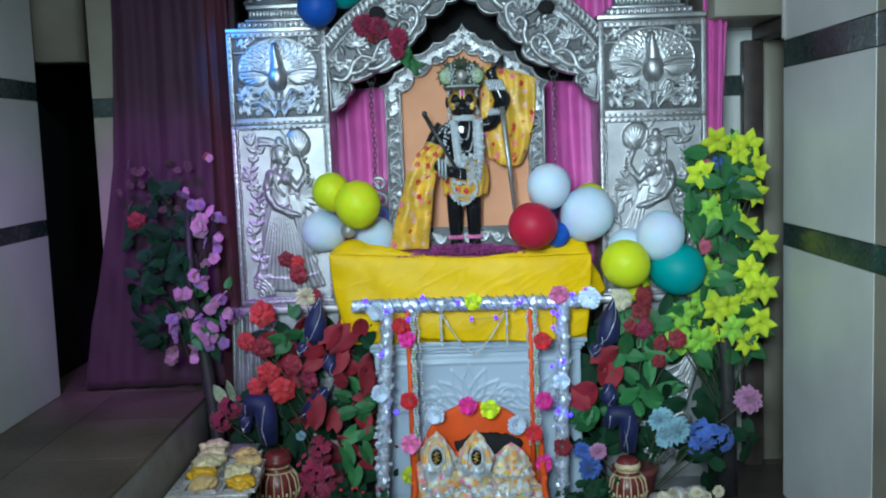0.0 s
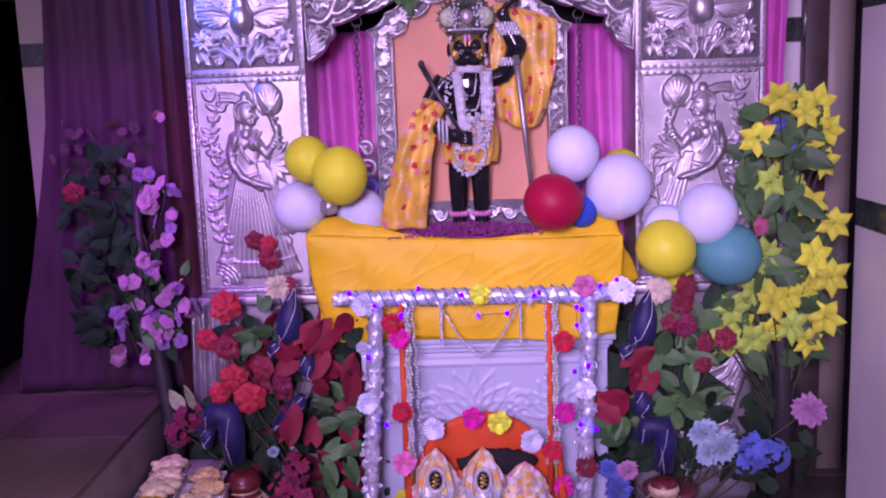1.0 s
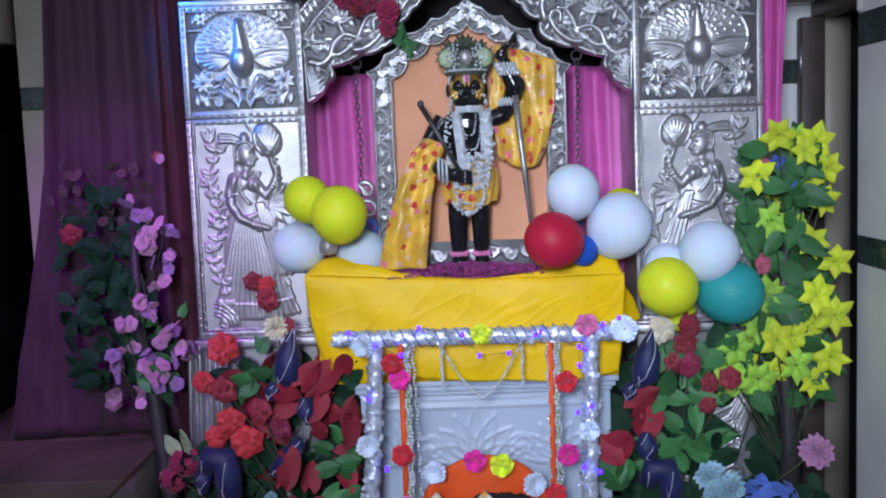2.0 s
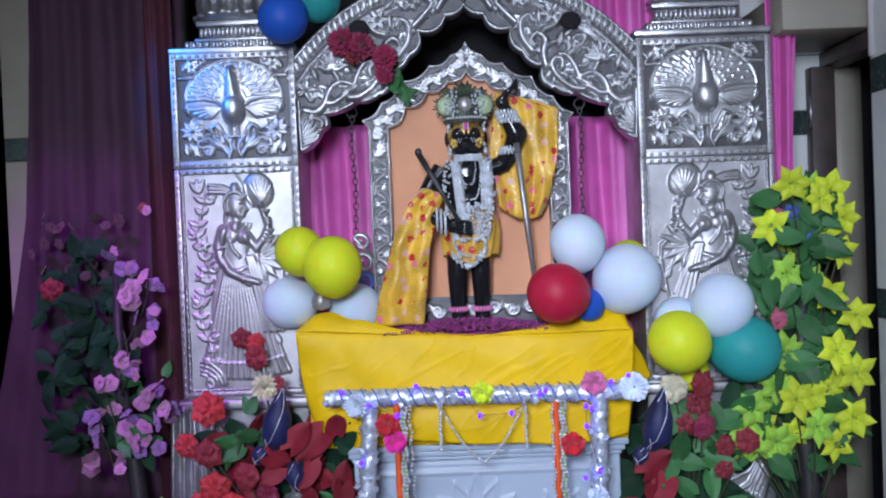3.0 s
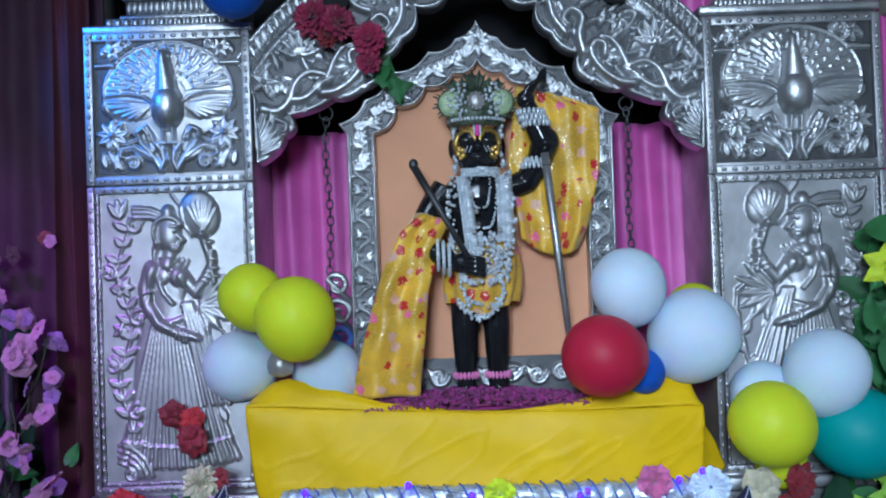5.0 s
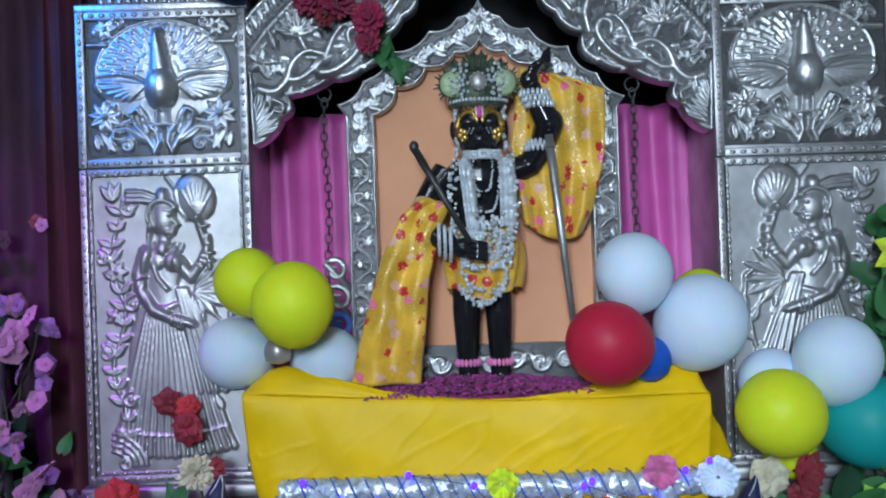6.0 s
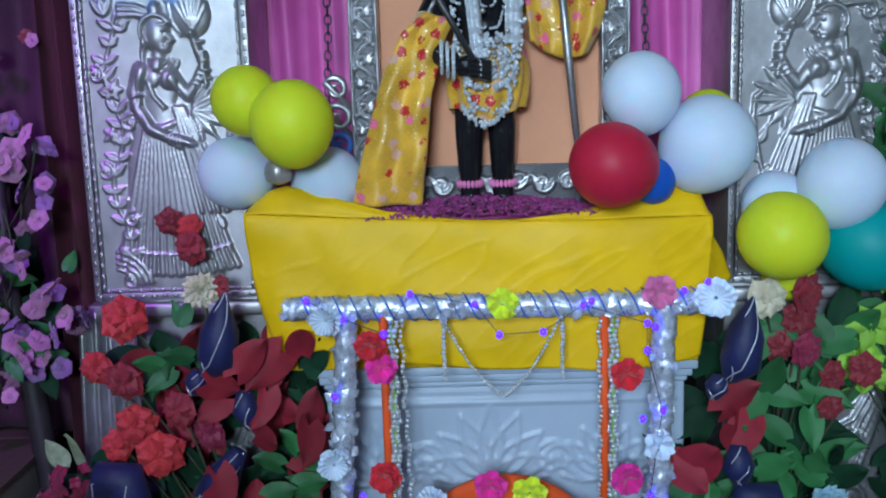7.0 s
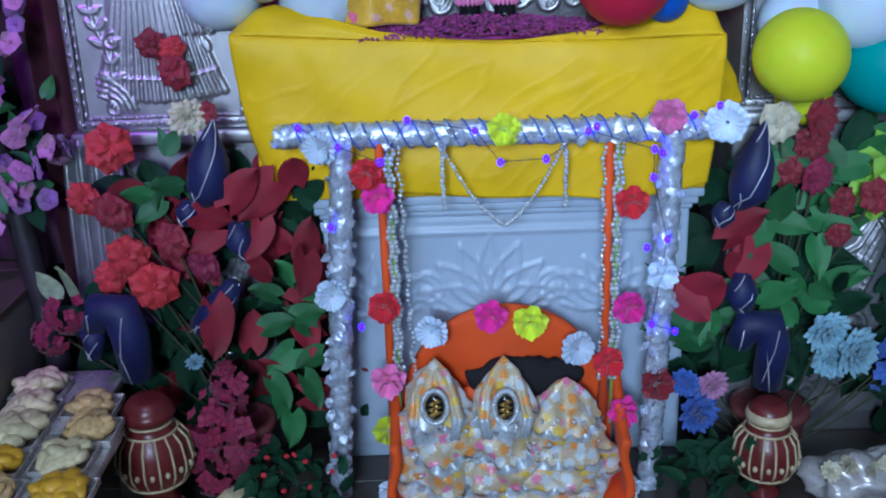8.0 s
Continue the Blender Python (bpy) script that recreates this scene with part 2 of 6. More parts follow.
def ball(bm, c, r, seg=16, mat=0):
    rx, ry, rz = r if isinstance(r, (tuple, list)) else (r, r, r)
    g = bmesh.ops.create_uvsphere(bm, u_segments=seg, v_segments=max(seg * 2 // 3, 6), radius=1)["verts"]
    for v in g:
        v.co = Vector((c[0] + v.co.x * rx, c[1] + v.co.y * ry, c[2] + v.co.z * rz))
    if mat:
        for f in {f for v in g for f in v.link_faces}:
            f.material_index = mat
    return bm


def sheet(nu, nv, fn, thick=0.0, mat=0, bm=None):
    """A grid of nu x nv cells at fn(u, v), u and v from 0 to 1; thick gives it a back and closed rims."""
    bm = bm or bmesh.new()
    co = [[Vector(fn(i / nu, j / nv)) for j in range(nv + 1)] for i in range(nu + 1)]
    g = [[bm.verts.new(c) for c in row] for row in co]
    faces = [bm.faces.new((g[i][j], g[i + 1][j], g[i + 1][j + 1], g[i][j + 1])) for i in range(nu) for j in range(nv)]
    if thick:
        back = []
        for i in range(nu + 1):
            row = []
            for j in range(nv + 1):
                du = co[min(i + 1, nu)][j] - co[max(i - 1, 0)][j]
                dv = co[i][min(j + 1, nv)] - co[i][max(j - 1, 0)]
                n = du.cross(dv)
                n = n.normalized() if n.length > 1e-9 else Vector((0, -1, 0))
                row.append(bm.verts.new(co[i][j] - n * thick))
            back.append(row)
        for i in range(nu):
            for j in range(nv):
                faces.append(bm.faces.new((back[i][j], back[i][j + 1], back[i + 1][j + 1], back[i + 1][j])))
        for i in range(nu):
            faces.append(bm.faces.new((g[i][0], back[i][0], back[i + 1][0], g[i + 1][0])))
            faces.append(bm.faces.new((g[i][nv], g[i + 1][nv], back[i + 1][nv], back[i][nv])))
        for j in range(nv):
            faces.append(bm.faces.new((g[0][j], g[0][j + 1], back[0][j + 1], back[0][j])))
            faces.append(bm.faces.new((g[nu][j], back[nu][j], back[nu][j + 1], g[nu][j + 1])))
    for f in faces:
        f.material_index = mat
    return bm


# ---- relief: heights of beaten ornament over a plane ----


class Relief:
    """Collects ridges, domes and leaves in a plane and gives the height at many points."""

    def __init__(self, under=None):
        self.items, self.under = [], under

    def ridge(self, pts, r0, r1=None, h=0.01):
        pts = np.array(pts, float)
        n = len(pts) - 1
        for k in range(n):
            ra = r0 + ((r1 if r1 is not None else r0) - r0) * k / n
            rb = r0 + ((r1 if r1 is not None else r0) - r0) * (k + 1) / n
            self.items.append(("seg", pts[k], pts[k + 1], ra, rb, h))
        return self

    def dome(self, x, z, rx, rz, h, turn=0.0):
        self.items.append(("dome", x, z, rx, rz, h, turn))
        return self

    def leaf(self, x, z, turn, length, width, h):
        self.items.append(("leaf", x, z, turn, length, width, h))
        return self

    def scroll(self, x, z, r, start, way, turns=1.4, w=0.012, h=0.012):
        pts = []
        for k in range(19):
            s = k / 18
            a = start + way * s * turns * 2 * math.pi
            q = r * (1 - 0.82 * s)
            pts.append((x + q * math.cos(a), z + q * math.sin(a)))
        self.ridge(pts, w, w * 0.6, h)
        return self.dome(x, z, r * 0.25, r * 0.25, h * 1.2)

    def flower(self, x, z, r, n, h, turn=0.0):
        for k in range(n):
            self.leaf(x, z, turn + 2 * math.pi * k / n, r, r * 0.62, h)
        return self.dome(x, z, r * 0.25, r * 0.25, h * 1.3)

    def at(self, X, Z):
        H = np.zeros_like(X)
        for it in self.items:
            if it[0] == "seg":
                _, a, b, ra, rb, h = it
                d = b - a
                L = max(d @ d, 1e-12)
                s = np.clip(((X - a[0]) * d[0] + (Z - a[1]) * d[1]) / L, 0, 1)
                q = np.hypot(X - a[0] - s * d[0], Z - a[1] - s * d[1]) / (ra + (rb - ra) * s)
                H = np.maximum(H, h * np.sqrt(np.clip(1 - q * q, 0, 1)))
            elif it[0] == "dome":
                _, x, z, rx, rz, h, t = it
                c, sn = math.cos(t), math.sin(t)
                u, v = ((X - x) * c + (Z - z) * sn) / rx, (-(X - x) * sn + (Z - z) * c) / rz
                H = np.maximum(H, h * np.sqrt(np.clip(1 - u * u - v * v, 0, 1)))
            else:
                _, x, z, t, ln, w, h = it
                c, sn = math.cos(t), math.sin(t)
                u, v = ((X - x) * c + (Z - z) * sn) / ln, np.abs(-(X - x) * sn + (Z - z) * c)
                uu = np.clip(u, 0, 1)
                half = w * 0.5 * np.sin(np.pi * uu ** 0.8) + 1e-6
                q = v / half
                f = np.where((u > 0) & (u < 1) & (q < 1), np.sqrt(np.clip(1 - q * q, 0, 1)) * (0.6 + 0.4 * np.clip(q * 3, 0, 1)), 0)
                H = np.maximum(H, h * f)
        return H if self.under is None else H + self.under.at(X, Z)


def relief_panel(name, x0, x1, z0, z1, y, rel, step, mat, parent, grain=0.0, label="", m=None, ground=None, below=9.0):
    """A beaten sheet in the plane y, facing the room, with the relief standing proud."""
    nx, nz = max(int((x1 - x0) / step), 2), max(int((z1 - z0) / step), 2)
    xs, zs = np.linspace(x0, x1, nx + 1), np.linspace(z0, z1, nz + 1)
    X, Z = np.meshgrid(xs, zs, indexing="ij")
    H = rel.at(X, Z) + grain * (np.sin(X * 310 + 3 * np.sin(Z * 97)) * np.sin(Z * 287 + 2 * np.sin(X * 120)))
    return oxidise(grid_object(name, X, y - H, Z, mat, parent, label, m), H, ground, Z, below)


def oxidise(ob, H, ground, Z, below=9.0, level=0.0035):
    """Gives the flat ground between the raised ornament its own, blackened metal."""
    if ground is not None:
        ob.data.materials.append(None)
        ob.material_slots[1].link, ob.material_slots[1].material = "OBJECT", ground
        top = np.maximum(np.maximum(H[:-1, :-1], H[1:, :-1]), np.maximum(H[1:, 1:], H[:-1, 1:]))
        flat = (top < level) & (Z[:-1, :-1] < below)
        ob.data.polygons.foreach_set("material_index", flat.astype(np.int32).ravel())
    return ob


def grid_object(name, X, Y, Z, mat, parent, label="", m=None):
    nx, nz = X.shape[0] - 1, X.shape[1] - 1
    idx = np.arange((nx + 1) * (nz + 1)).reshape(nx + 1, nz + 1)
    faces = np.stack([idx[:-1, :-1], idx[1:, :-1], idx[1:, 1:], idx[:-1, 1:]], -1).reshape(-1, 4)
    me = bpy.data.meshes.new(name)
    me.from_pydata(np.stack([X, Y, Z], -1).reshape(-1, 3).tolist(), [], faces.tolist())
    me.shade_smooth()
    return piece(name, me, mat, parent, m, label)


# ---- setting ----
def slab_wall(name, label, place, length, rows, mats, gaps=()):
    """A wall of slabs. place(u, h, out) gives the point u along, h up, out of the wall; rows are (z0, z1, material key, slab length)."""
    root = thing(name, label, "wall", kind="structure")
    a, b = place(0, 0, -0.15), place(length, rows[-1][1], -0.004)
    lo, hi = [min(a[i], b[i]) for i in range(3)], [max(a[i], b[i]) for i in range(3)]
    part("core", boxed(lo, hi, 0), GROUT, root)
    for z0, z1, key, step in rows:
        u = 0.0
        while u < length - 0.01:
            v = min(u + step, length)
            a, b = place(u + 0.002, z0 + 0.002, -0.003), place(v - 0.002, z1 - 0.002, 0.006)
            lo, hi = [min(a[i], b[i]) for i in range(3)], [max(a[i], b[i]) for i in range(3)]
            part("tile", boxed(lo, hi, 0.002), mats(key, u), root, smooth=False)
            u = v
    return root


def wall_mat(key, u):
    return STRIPE if key == "s" else WALL_TILE


XL, XR, YB, YF, TOP, STEP = -2.0, 1.52, 1.2, -6.4, 3.3, 0.57
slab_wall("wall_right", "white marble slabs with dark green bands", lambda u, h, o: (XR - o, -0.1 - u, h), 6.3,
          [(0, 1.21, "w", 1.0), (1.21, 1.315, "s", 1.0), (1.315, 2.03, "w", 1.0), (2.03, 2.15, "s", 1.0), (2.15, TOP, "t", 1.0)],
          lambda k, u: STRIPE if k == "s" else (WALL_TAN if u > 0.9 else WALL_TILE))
slab_wall("wall_left", "dim tiled wall with dark bands", lambda u, h, o: (XL + o, 0.03 - u, h), 6.43,
          [(STEP, 1.365, "w", 1.2), (1.365, 1.44, "s", 1.2), (1.44, 2.01, "w", 1.2), (2.01, 2.095, "s", 1.2), (2.095, TOP, "w", 1.2)], wall_mat)
# tan in place of white slabs puts this sheltered wall's shade into the colour
slab_wall("wall_back_left", "tiled wall behind the curtain with a dark band, slabs coloured for shade", lambda u, h, o: (-1.8 + u, 0.22 - o, h), 0.72,
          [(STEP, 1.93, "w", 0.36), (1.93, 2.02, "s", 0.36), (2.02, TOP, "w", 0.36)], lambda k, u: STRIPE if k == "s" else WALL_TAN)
slab_wall("wall_back_right", "white slabs with a dark band beside a doorway", lambda u, h, o: (1.2 + u, 0.42 - o, h), 0.36,
          [(0, 1.93, "w", 0.36), (1.93, 2.03, "s", 0.36), (2.03, 2.26, "w", 0.36), (2.26, TOP, "t", 0.36)], wall_mat)
walls = thing("wall_closing", "plain plastered walls closing the room, black panels painting the unlit passages", "wall", kind="structure")
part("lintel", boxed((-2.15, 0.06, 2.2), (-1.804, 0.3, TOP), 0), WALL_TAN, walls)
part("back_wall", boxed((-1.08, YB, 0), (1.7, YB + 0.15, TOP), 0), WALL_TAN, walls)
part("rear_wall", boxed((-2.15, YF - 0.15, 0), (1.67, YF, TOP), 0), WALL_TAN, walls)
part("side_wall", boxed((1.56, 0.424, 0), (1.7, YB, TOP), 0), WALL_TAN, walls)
# black panels: the unlit dark beyond both doorways is put into their colour
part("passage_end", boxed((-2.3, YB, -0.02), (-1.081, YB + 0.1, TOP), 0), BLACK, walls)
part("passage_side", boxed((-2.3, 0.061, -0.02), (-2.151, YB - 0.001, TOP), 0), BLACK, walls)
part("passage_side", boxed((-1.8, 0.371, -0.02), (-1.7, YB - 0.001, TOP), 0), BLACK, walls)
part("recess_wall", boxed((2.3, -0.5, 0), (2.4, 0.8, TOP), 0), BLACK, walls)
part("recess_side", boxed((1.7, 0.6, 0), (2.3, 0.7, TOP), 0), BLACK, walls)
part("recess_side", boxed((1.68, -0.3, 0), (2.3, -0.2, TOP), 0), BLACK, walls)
tagged(part("ceiling", boxed((-2.3, YF - 0.15, TOP), (2.4, YB + 0.15, TOP + 0.12), 0), CEILING, None), "plain painted ceiling", "ceiling", kind="structure")
beam = thing("soffit_beam", "grey-brown concrete soffit above the doorway", "beam", kind="structure")
part("slab", boxed((1.2, -0.1, 2.27), (XR + 0.15, 0.41, 2.42), 0.005), WALL_TAN, beam)
part("conduit", tube(bmesh.new(), [(XR - 0.012, -0.13, 2.16), (XR - 0.012, -0.13, 3.2)], 0.012), CEILING, beam, "white conduit")
door = thing("door_1", "brown wooden door frame of a dark doorway", "door frame", kind="structure")
part("jamb", boxed((XR - 0.06, 0.34, 0), (XR + 0.04, 0.405, 2.2), 0.006), DARKWOOD, door)
part("jamb", boxed((XR + 0.02, -0.095, 0), (XR + 0.1, -0.03, 2.2), 0.006), DARKWOOD, door)
part("head", boxed((XR - 0.0, -0.094, 2.201), (XR + 0.1, 0.404, 2.265), 0.006), DARKWOOD, door)
part("bolt", tube(bmesh.new(), [(XR - 0.065, 0.335, 1.95), (XR - 0.065, 0.335, 2.08)], 0.007), SILVER_PLAIN, door, "steel bolt")
floor = thing("floor", "dark worn floor of square tiles", "floor", kind="structure")
part("bed", boxed((-2.3, YF - 0.15, -0.12), (2.4, YB + 0.15, -0.006), 0), GROUT, floor)
tile_mesh = None
for i in range(8):
    for j in range(15):
        x, y = -2.3 + 0.58 * i, YF - 0.15 + 0.53 * j
        if tile_mesh is None:
            bm = boxed((0.002, 0.002, -0.008), (0.578, 0.528, 0), 0.002)
            tile_mesh = bpy.data.meshes.new("tile")
            bm.to_mesh(tile_mesh)
            bm.free()
        piece("tile", tile_mesh, FLOOR, floor, Matrix.Translation((x, y, 0)))
raised = thing("raised_floor", "raised brown stone floor beside the shrine, leading to a dark doorway", "floor", kind="structure")
part("plinth", boxed((-2.2, YF, -0.02), (-1.256, YB, STEP - 0.02), 0), GROUT, raised)
for i in range(2):
    for j in range(14):
        part("tile", boxed((-2.2 + 0.474 * i + 0.001, YF + 0.54 * j + 0.001, STEP - 0.0195), (-2.2 + 0.474 * (i + 1) - 0.001, YF + 0.54 * (j + 1) - 0.001, STEP), 0.002), RAISED, raised, smooth=False)


def curtain(name, label, x0, x1, y, z0, z1, mat, folds, depth, gather=0.0, seed=1, category="curtain"):
    rnd = random.Random(seed)
    ph = [rnd.uniform(0, 6.3) for _ in range(4)]

    def fn(u, v):
        g = gather * (1 - v)
        x = x0 + (x1 - x0) * (u * (1 - g) + 0.0 * g)
        w = math.sin(u * folds * 6.28 + ph[0] + 0.7 * math.sin(v * 3 + ph[1])) + 0.5 * math.sin(u * folds * 2.3 * 6.28 + ph[2] + v * 2)
        return (x, y - depth * w * (0.5 + 0.5 * v) - 0.02 * math.sin(v * 4 + u * 9 + ph[3]), z0 + (z1 - z0) * v)
    return tagged(part(name, sheet(90, 24, fn, 0.003), mat, None), label, category)




def backdrop(u, v):
    """Thin cloth tied narrow above and spread out at the hem, creased by its own weight."""
    z = STEP + 0.012 + (3.25 - STEP - 0.012) * v
    xl = float(np.interp(z, (0.55, 0.9, 1.3, 1.7, 2.3, 3.3), (-1.9, -1.84, -1.75, -1.68, -1.645, -1.62)))
    x = xl + (-1.05 - xl) * u
    fold = math.sin(17 * u + 0.8 * math.sin(2.2 * z)) * 0.55 + 0.35 * math.sin(41 * u + 1.5 * z) + (0.35 - abs(noise.noise((x * 4 + z * 1.6, z * 0.9, 2.0)))) * 1.2
    return (x, 0.115 - 0.022 * fold - 0.05 * max(0.9 - z, 0) * math.sin(9 * u), z)


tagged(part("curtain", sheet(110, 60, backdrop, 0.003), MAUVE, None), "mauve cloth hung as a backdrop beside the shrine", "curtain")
curtain("curtain", "dark maroon velvet strip beside the silver shrine", -1.175, -1.07, 0.045, 0.3, 3.25, MAROON, 1.5, 0.012, 0, 4)
curtain("curtain", "pink satin drape hanging inside the shrine", -0.62, 0.72, 0.3, 1.1, 2.03, PINK, 9, 0.03, 0, 5)
curtain("curtain", "pink satin swag gathered beside the silver pillar", 1.19, 1.325, 0.02, 1.66, 3.2, PINK, 2.2, 0.03, 0.4, 6)
curtain("curtain", "pink satin swag behind the silver arch", 0.5, 0.85, 0.16, 2.3, 3.2, PINK, 3, 0.03, 0, 7)
# added black board paints the shade above the pink drape
tagged(part("back_board", boxed((-0.66, 0.42, 1.0), (0.74, 0.45, 3.2), 0.003), BLACK, None), "black board painting the shade at the back of the shrine", "board")

# ---- the silver shrine ----
shrine = thing("silver_shrine", "tall silver shrine of embossed pillars joined by a scalloped arch", "shrine", (0.045, 0, 0))
CX = 0.045


def arc(cx, cz, r, a0, a1, n=12, squash=1.0):
    return [(cx + r * math.cos(a0 + (a1 - a0) * k / n), cz + r * squash * math.sin(a0 + (a1 - a0) * k / n)) for k in range(n + 1)]


def figure_relief(w, h):
    """A long-skirted figure holding up a round fan beside a climbing stem of leaves; facing +x."""
    u = Relief()
    # full forms that the fine work lies on
    u.ridge([(0.188, 0.47), (0.19, 0.36), (0.2, 0.2), (0.2, 0.13)], 0.075, 0.155, 0.012)
    u.ridge([(0.186, 0.46), (0.182, 0.52), (0.186, 0.575)], 0.045, 0.056, 0.022)
    u.dome(0.278, 0.745, 0.056, 0.068, 0.026, 0.35)
    r = Relief(u)
    for k in range(15):
        s = k / 14
        top, mid, low = 0.142 + 0.095 * s, 0.105 + 0.185 * s, 0.06 + 0.285 * s
        r.ridge([(top, 0.455), (mid, 0.31), (low, 0.125 - 0.018 * math.sin(s * 3.14))], 0.004, 0.008, 0.007)
    for k in range(15):
        s = k / 14
        r.ridge([(0.06 + 0.285 * s, 0.122 - 0.018 * math.sin(s * 3.14)), (0.045 + 0.32 * s, 0.07 - 0.02 * math.sin(s * 3.14))], 0.009, 0.011, 0.012)
    r.ridge([(0.05, 0.125), (0.12, 0.108), (0.2, 0.104), (0.28, 0.11), (0.35, 0.128)], 0.005, 0.005, 0.012)
    # sash falling from the belt, and the belt itself
    for k in range(4):
        r.ridge([(0.225 + 0.008 * k, 0.5), (0.25 + 0.014 * k, 0.38), (0.28 + 0.022 * k, 0.22)], 0.006, 0.008, 0.014)
    r.ridge([(0.14, 0.46), (0.188, 0.445), (0.232, 0.462)], 0.009, 0.009, 0.012)
    # bust, collar, necklaces
    r.dome(0.218, 0.575, 0.026, 0.028, 0.02)
    r.dome(0.172, 0.578, 0.022, 0.026, 0.012)
    for q in (0.028, 0.042, 0.056):
        r.ridge(arc(0.19, 0.635, q, 3.4, 6.0, 9), 0.004, 0.004, 0.01)
    r.ridge([(0.15, 0.6), (0.175, 0.53), (0.2, 0.5)], 0.007, 0.006, 0.012)
    # neck, head in profile, headdress and plume
    r.ridge([(0.187, 0.61), (0.192, 0.655)], 0.019, 0.019, 0.02)
    r.dome(0.192, 0.69, 0.036, 0.05, 0.034)
    r.dome(0.205, 0.655, 0.018, 0.016, 0.034)
    r.ridge([(0.218, 0.69), (0.232, 0.674), (0.221, 0.667)], 0.007, 0.006, 0.03)
    r.ridge([(0.222, 0.66), (0.218, 0.65)], 0.006, 0.005, 0.034)
    r.dome(0.212, 0.7, 0.009, 0.005, 0.042)
    r.ridge([(0.199, 0.714), (0.222, 0.716)], 0.004, 0.003, 0.042)
    r.ridge(arc(0.19, 0.7, 0.04, 0.5, 3.6, 10), 0.009, 0.008, 0.036)
    r.dome(0.158, 0.67, 0.012, 0.018, 0.034)
    r.ridge([(0.155, 0.68), (0.15, 0.63), (0.148, 0.6)], 0.008, 0.006, 0.022)
    r.dome(0.19, 0.752, 0.02, 0.024, 0.032)
    for k in range(3):
        r.ridge([(0.18, 0.748 - 0.008 * k), (0.14, 0.765 - 0.012 * k), (0.095, 0.768 - 0.013 * k)], 0.006, 0.008, 0.022)
    # near arm hangs and crosses, far arm lifts the fan
    r.ridge([(0.14, 0.598), (0.122, 0.545), (0.124, 0.5), (0.16, 0.445), (0.21, 0.42), (0.256, 0.408)], 0.023, 0.013, 0.034)
    r.dome(0.262, 0.405, 0.02, 0.012, 0.034, -0.3)
    for k in range(4):
        r.ridge([(0.214 + 0.009 * k, 0.434 - 0.004 * k), (0.208 + 0.009 * k, 0.404 - 0.004 * k)], 0.0035, 0.0035, 0.04)
    r.ridge([(0.118, 0.53), (0.142, 0.535)], 0.005, 0.005, 0.042)
    r.ridge([(0.228, 0.575), (0.262, 0.53), (0.29, 0.565), (0.312, 0.615)], 0.02, 0.012, 0.028)
    for k in range(4):
        r.ridge([(0.278 + 0.007 * k, 0.566 + 0.012 * k), (0.3 + 0.007 * k, 0.556 + 0.012 * k)], 0.0035, 0.0035, 0.034)
    r.dome(0.308, 0.628, 0.016, 0.02, 0.034)
    r.ridge([(0.285, 0.69), (0.305, 0.62), (0.316, 0.556)], 0.012, 0.009, 0.03)
    for k in range(5):
        r.ridge([(0.292 + 0.006 * k, 0.668 - 0.024 * k), (0.312 + 0.004 * k, 0.668 - 0.024 * k)], 0.004, 0.004, 0.036)
    for k in range(7):
        r.ridge([(0.288, 0.69), (0.245 + 0.014 * k, 0.765 + 0.02 * math.sin(k * 0.52))], 0.003, 0.003, 0.004)
    r.ridge([(0.2, 0.805), (0.225, 0.77), (0.232, 0.72), (0.255, 0.685)], 0.004, 0.004, 0.008)
    # flower spray behind the arm
    for k in range(6):
        r.leaf(0.268, 0.49, 0.85 - 0.42 * k, 0.12 - 0.006 * k, 0.036, 0.016)
        r.ridge([(0.27, 0.488), (0.27 + 0.1 * math.cos(0.85 - 0.42 * k), 0.488 + 0.1 * math.sin(0.85 - 0.42 * k))], 0.003, 0.002, 0.018)
    r.ridge([(0.33, 0.53), (0.365, 0.5), (0.37, 0.44), (0.345, 0.3)], 0.007, 0.005, 0.012)
    for k in range(6):
        r.leaf(0.358 - 0.004 * k, 0.42 - 0.05 * k, 1.1 + (0.9 if k % 2 else -0.3), 0.05, 0.024, 0.013)
    # climbing stem with paired leaves, volutes and blossoms
    stem = [(0.062 + 0.02 * math.sin(k * 0.9), 0.06 + 0.043 * k) for k in range(17)]
    r.ridge(stem, 0.007, 0.004, 0.012)
    for k in range(1, 16):
        x, z = stem[k]
        for sd in (-1, 1):
            r.leaf(x, z, 1.57 + sd * (0.75 + 0.3 * (k % 2)), 0.052 - 0.008 * (k % 3), 0.022, 0.015)
        if k % 3 == 0:
            sd = 1 if k % 2 else -1
            r.scroll(x + sd * 0.02, z + 0.014, 0.024, 1.57, sd, 1.2, 0.006, 0.017)
    r.flower(0.06, 0.55, 0.034, 6, 0.016)
    r.flower(0.05, 0.43, 0.026, 5, 0.016)
    for k in range(3):
        r.leaf(0.055, 0.74, 1.2 + 0.5 * k, 0.06, 0.024, 0.015)
    # curled acanthus in the lower corner
    for k in range(4):
        r.ridge(arc(0.03, 0.015, 0.05 + 0.016 * k, 0.15, 1.5, 9), 0.009, 0.004, 0.014)
    r.scroll(0.07, 0.035, 0.028, 1.57, -1, 1.2, 0.008, 0.016)
    return r


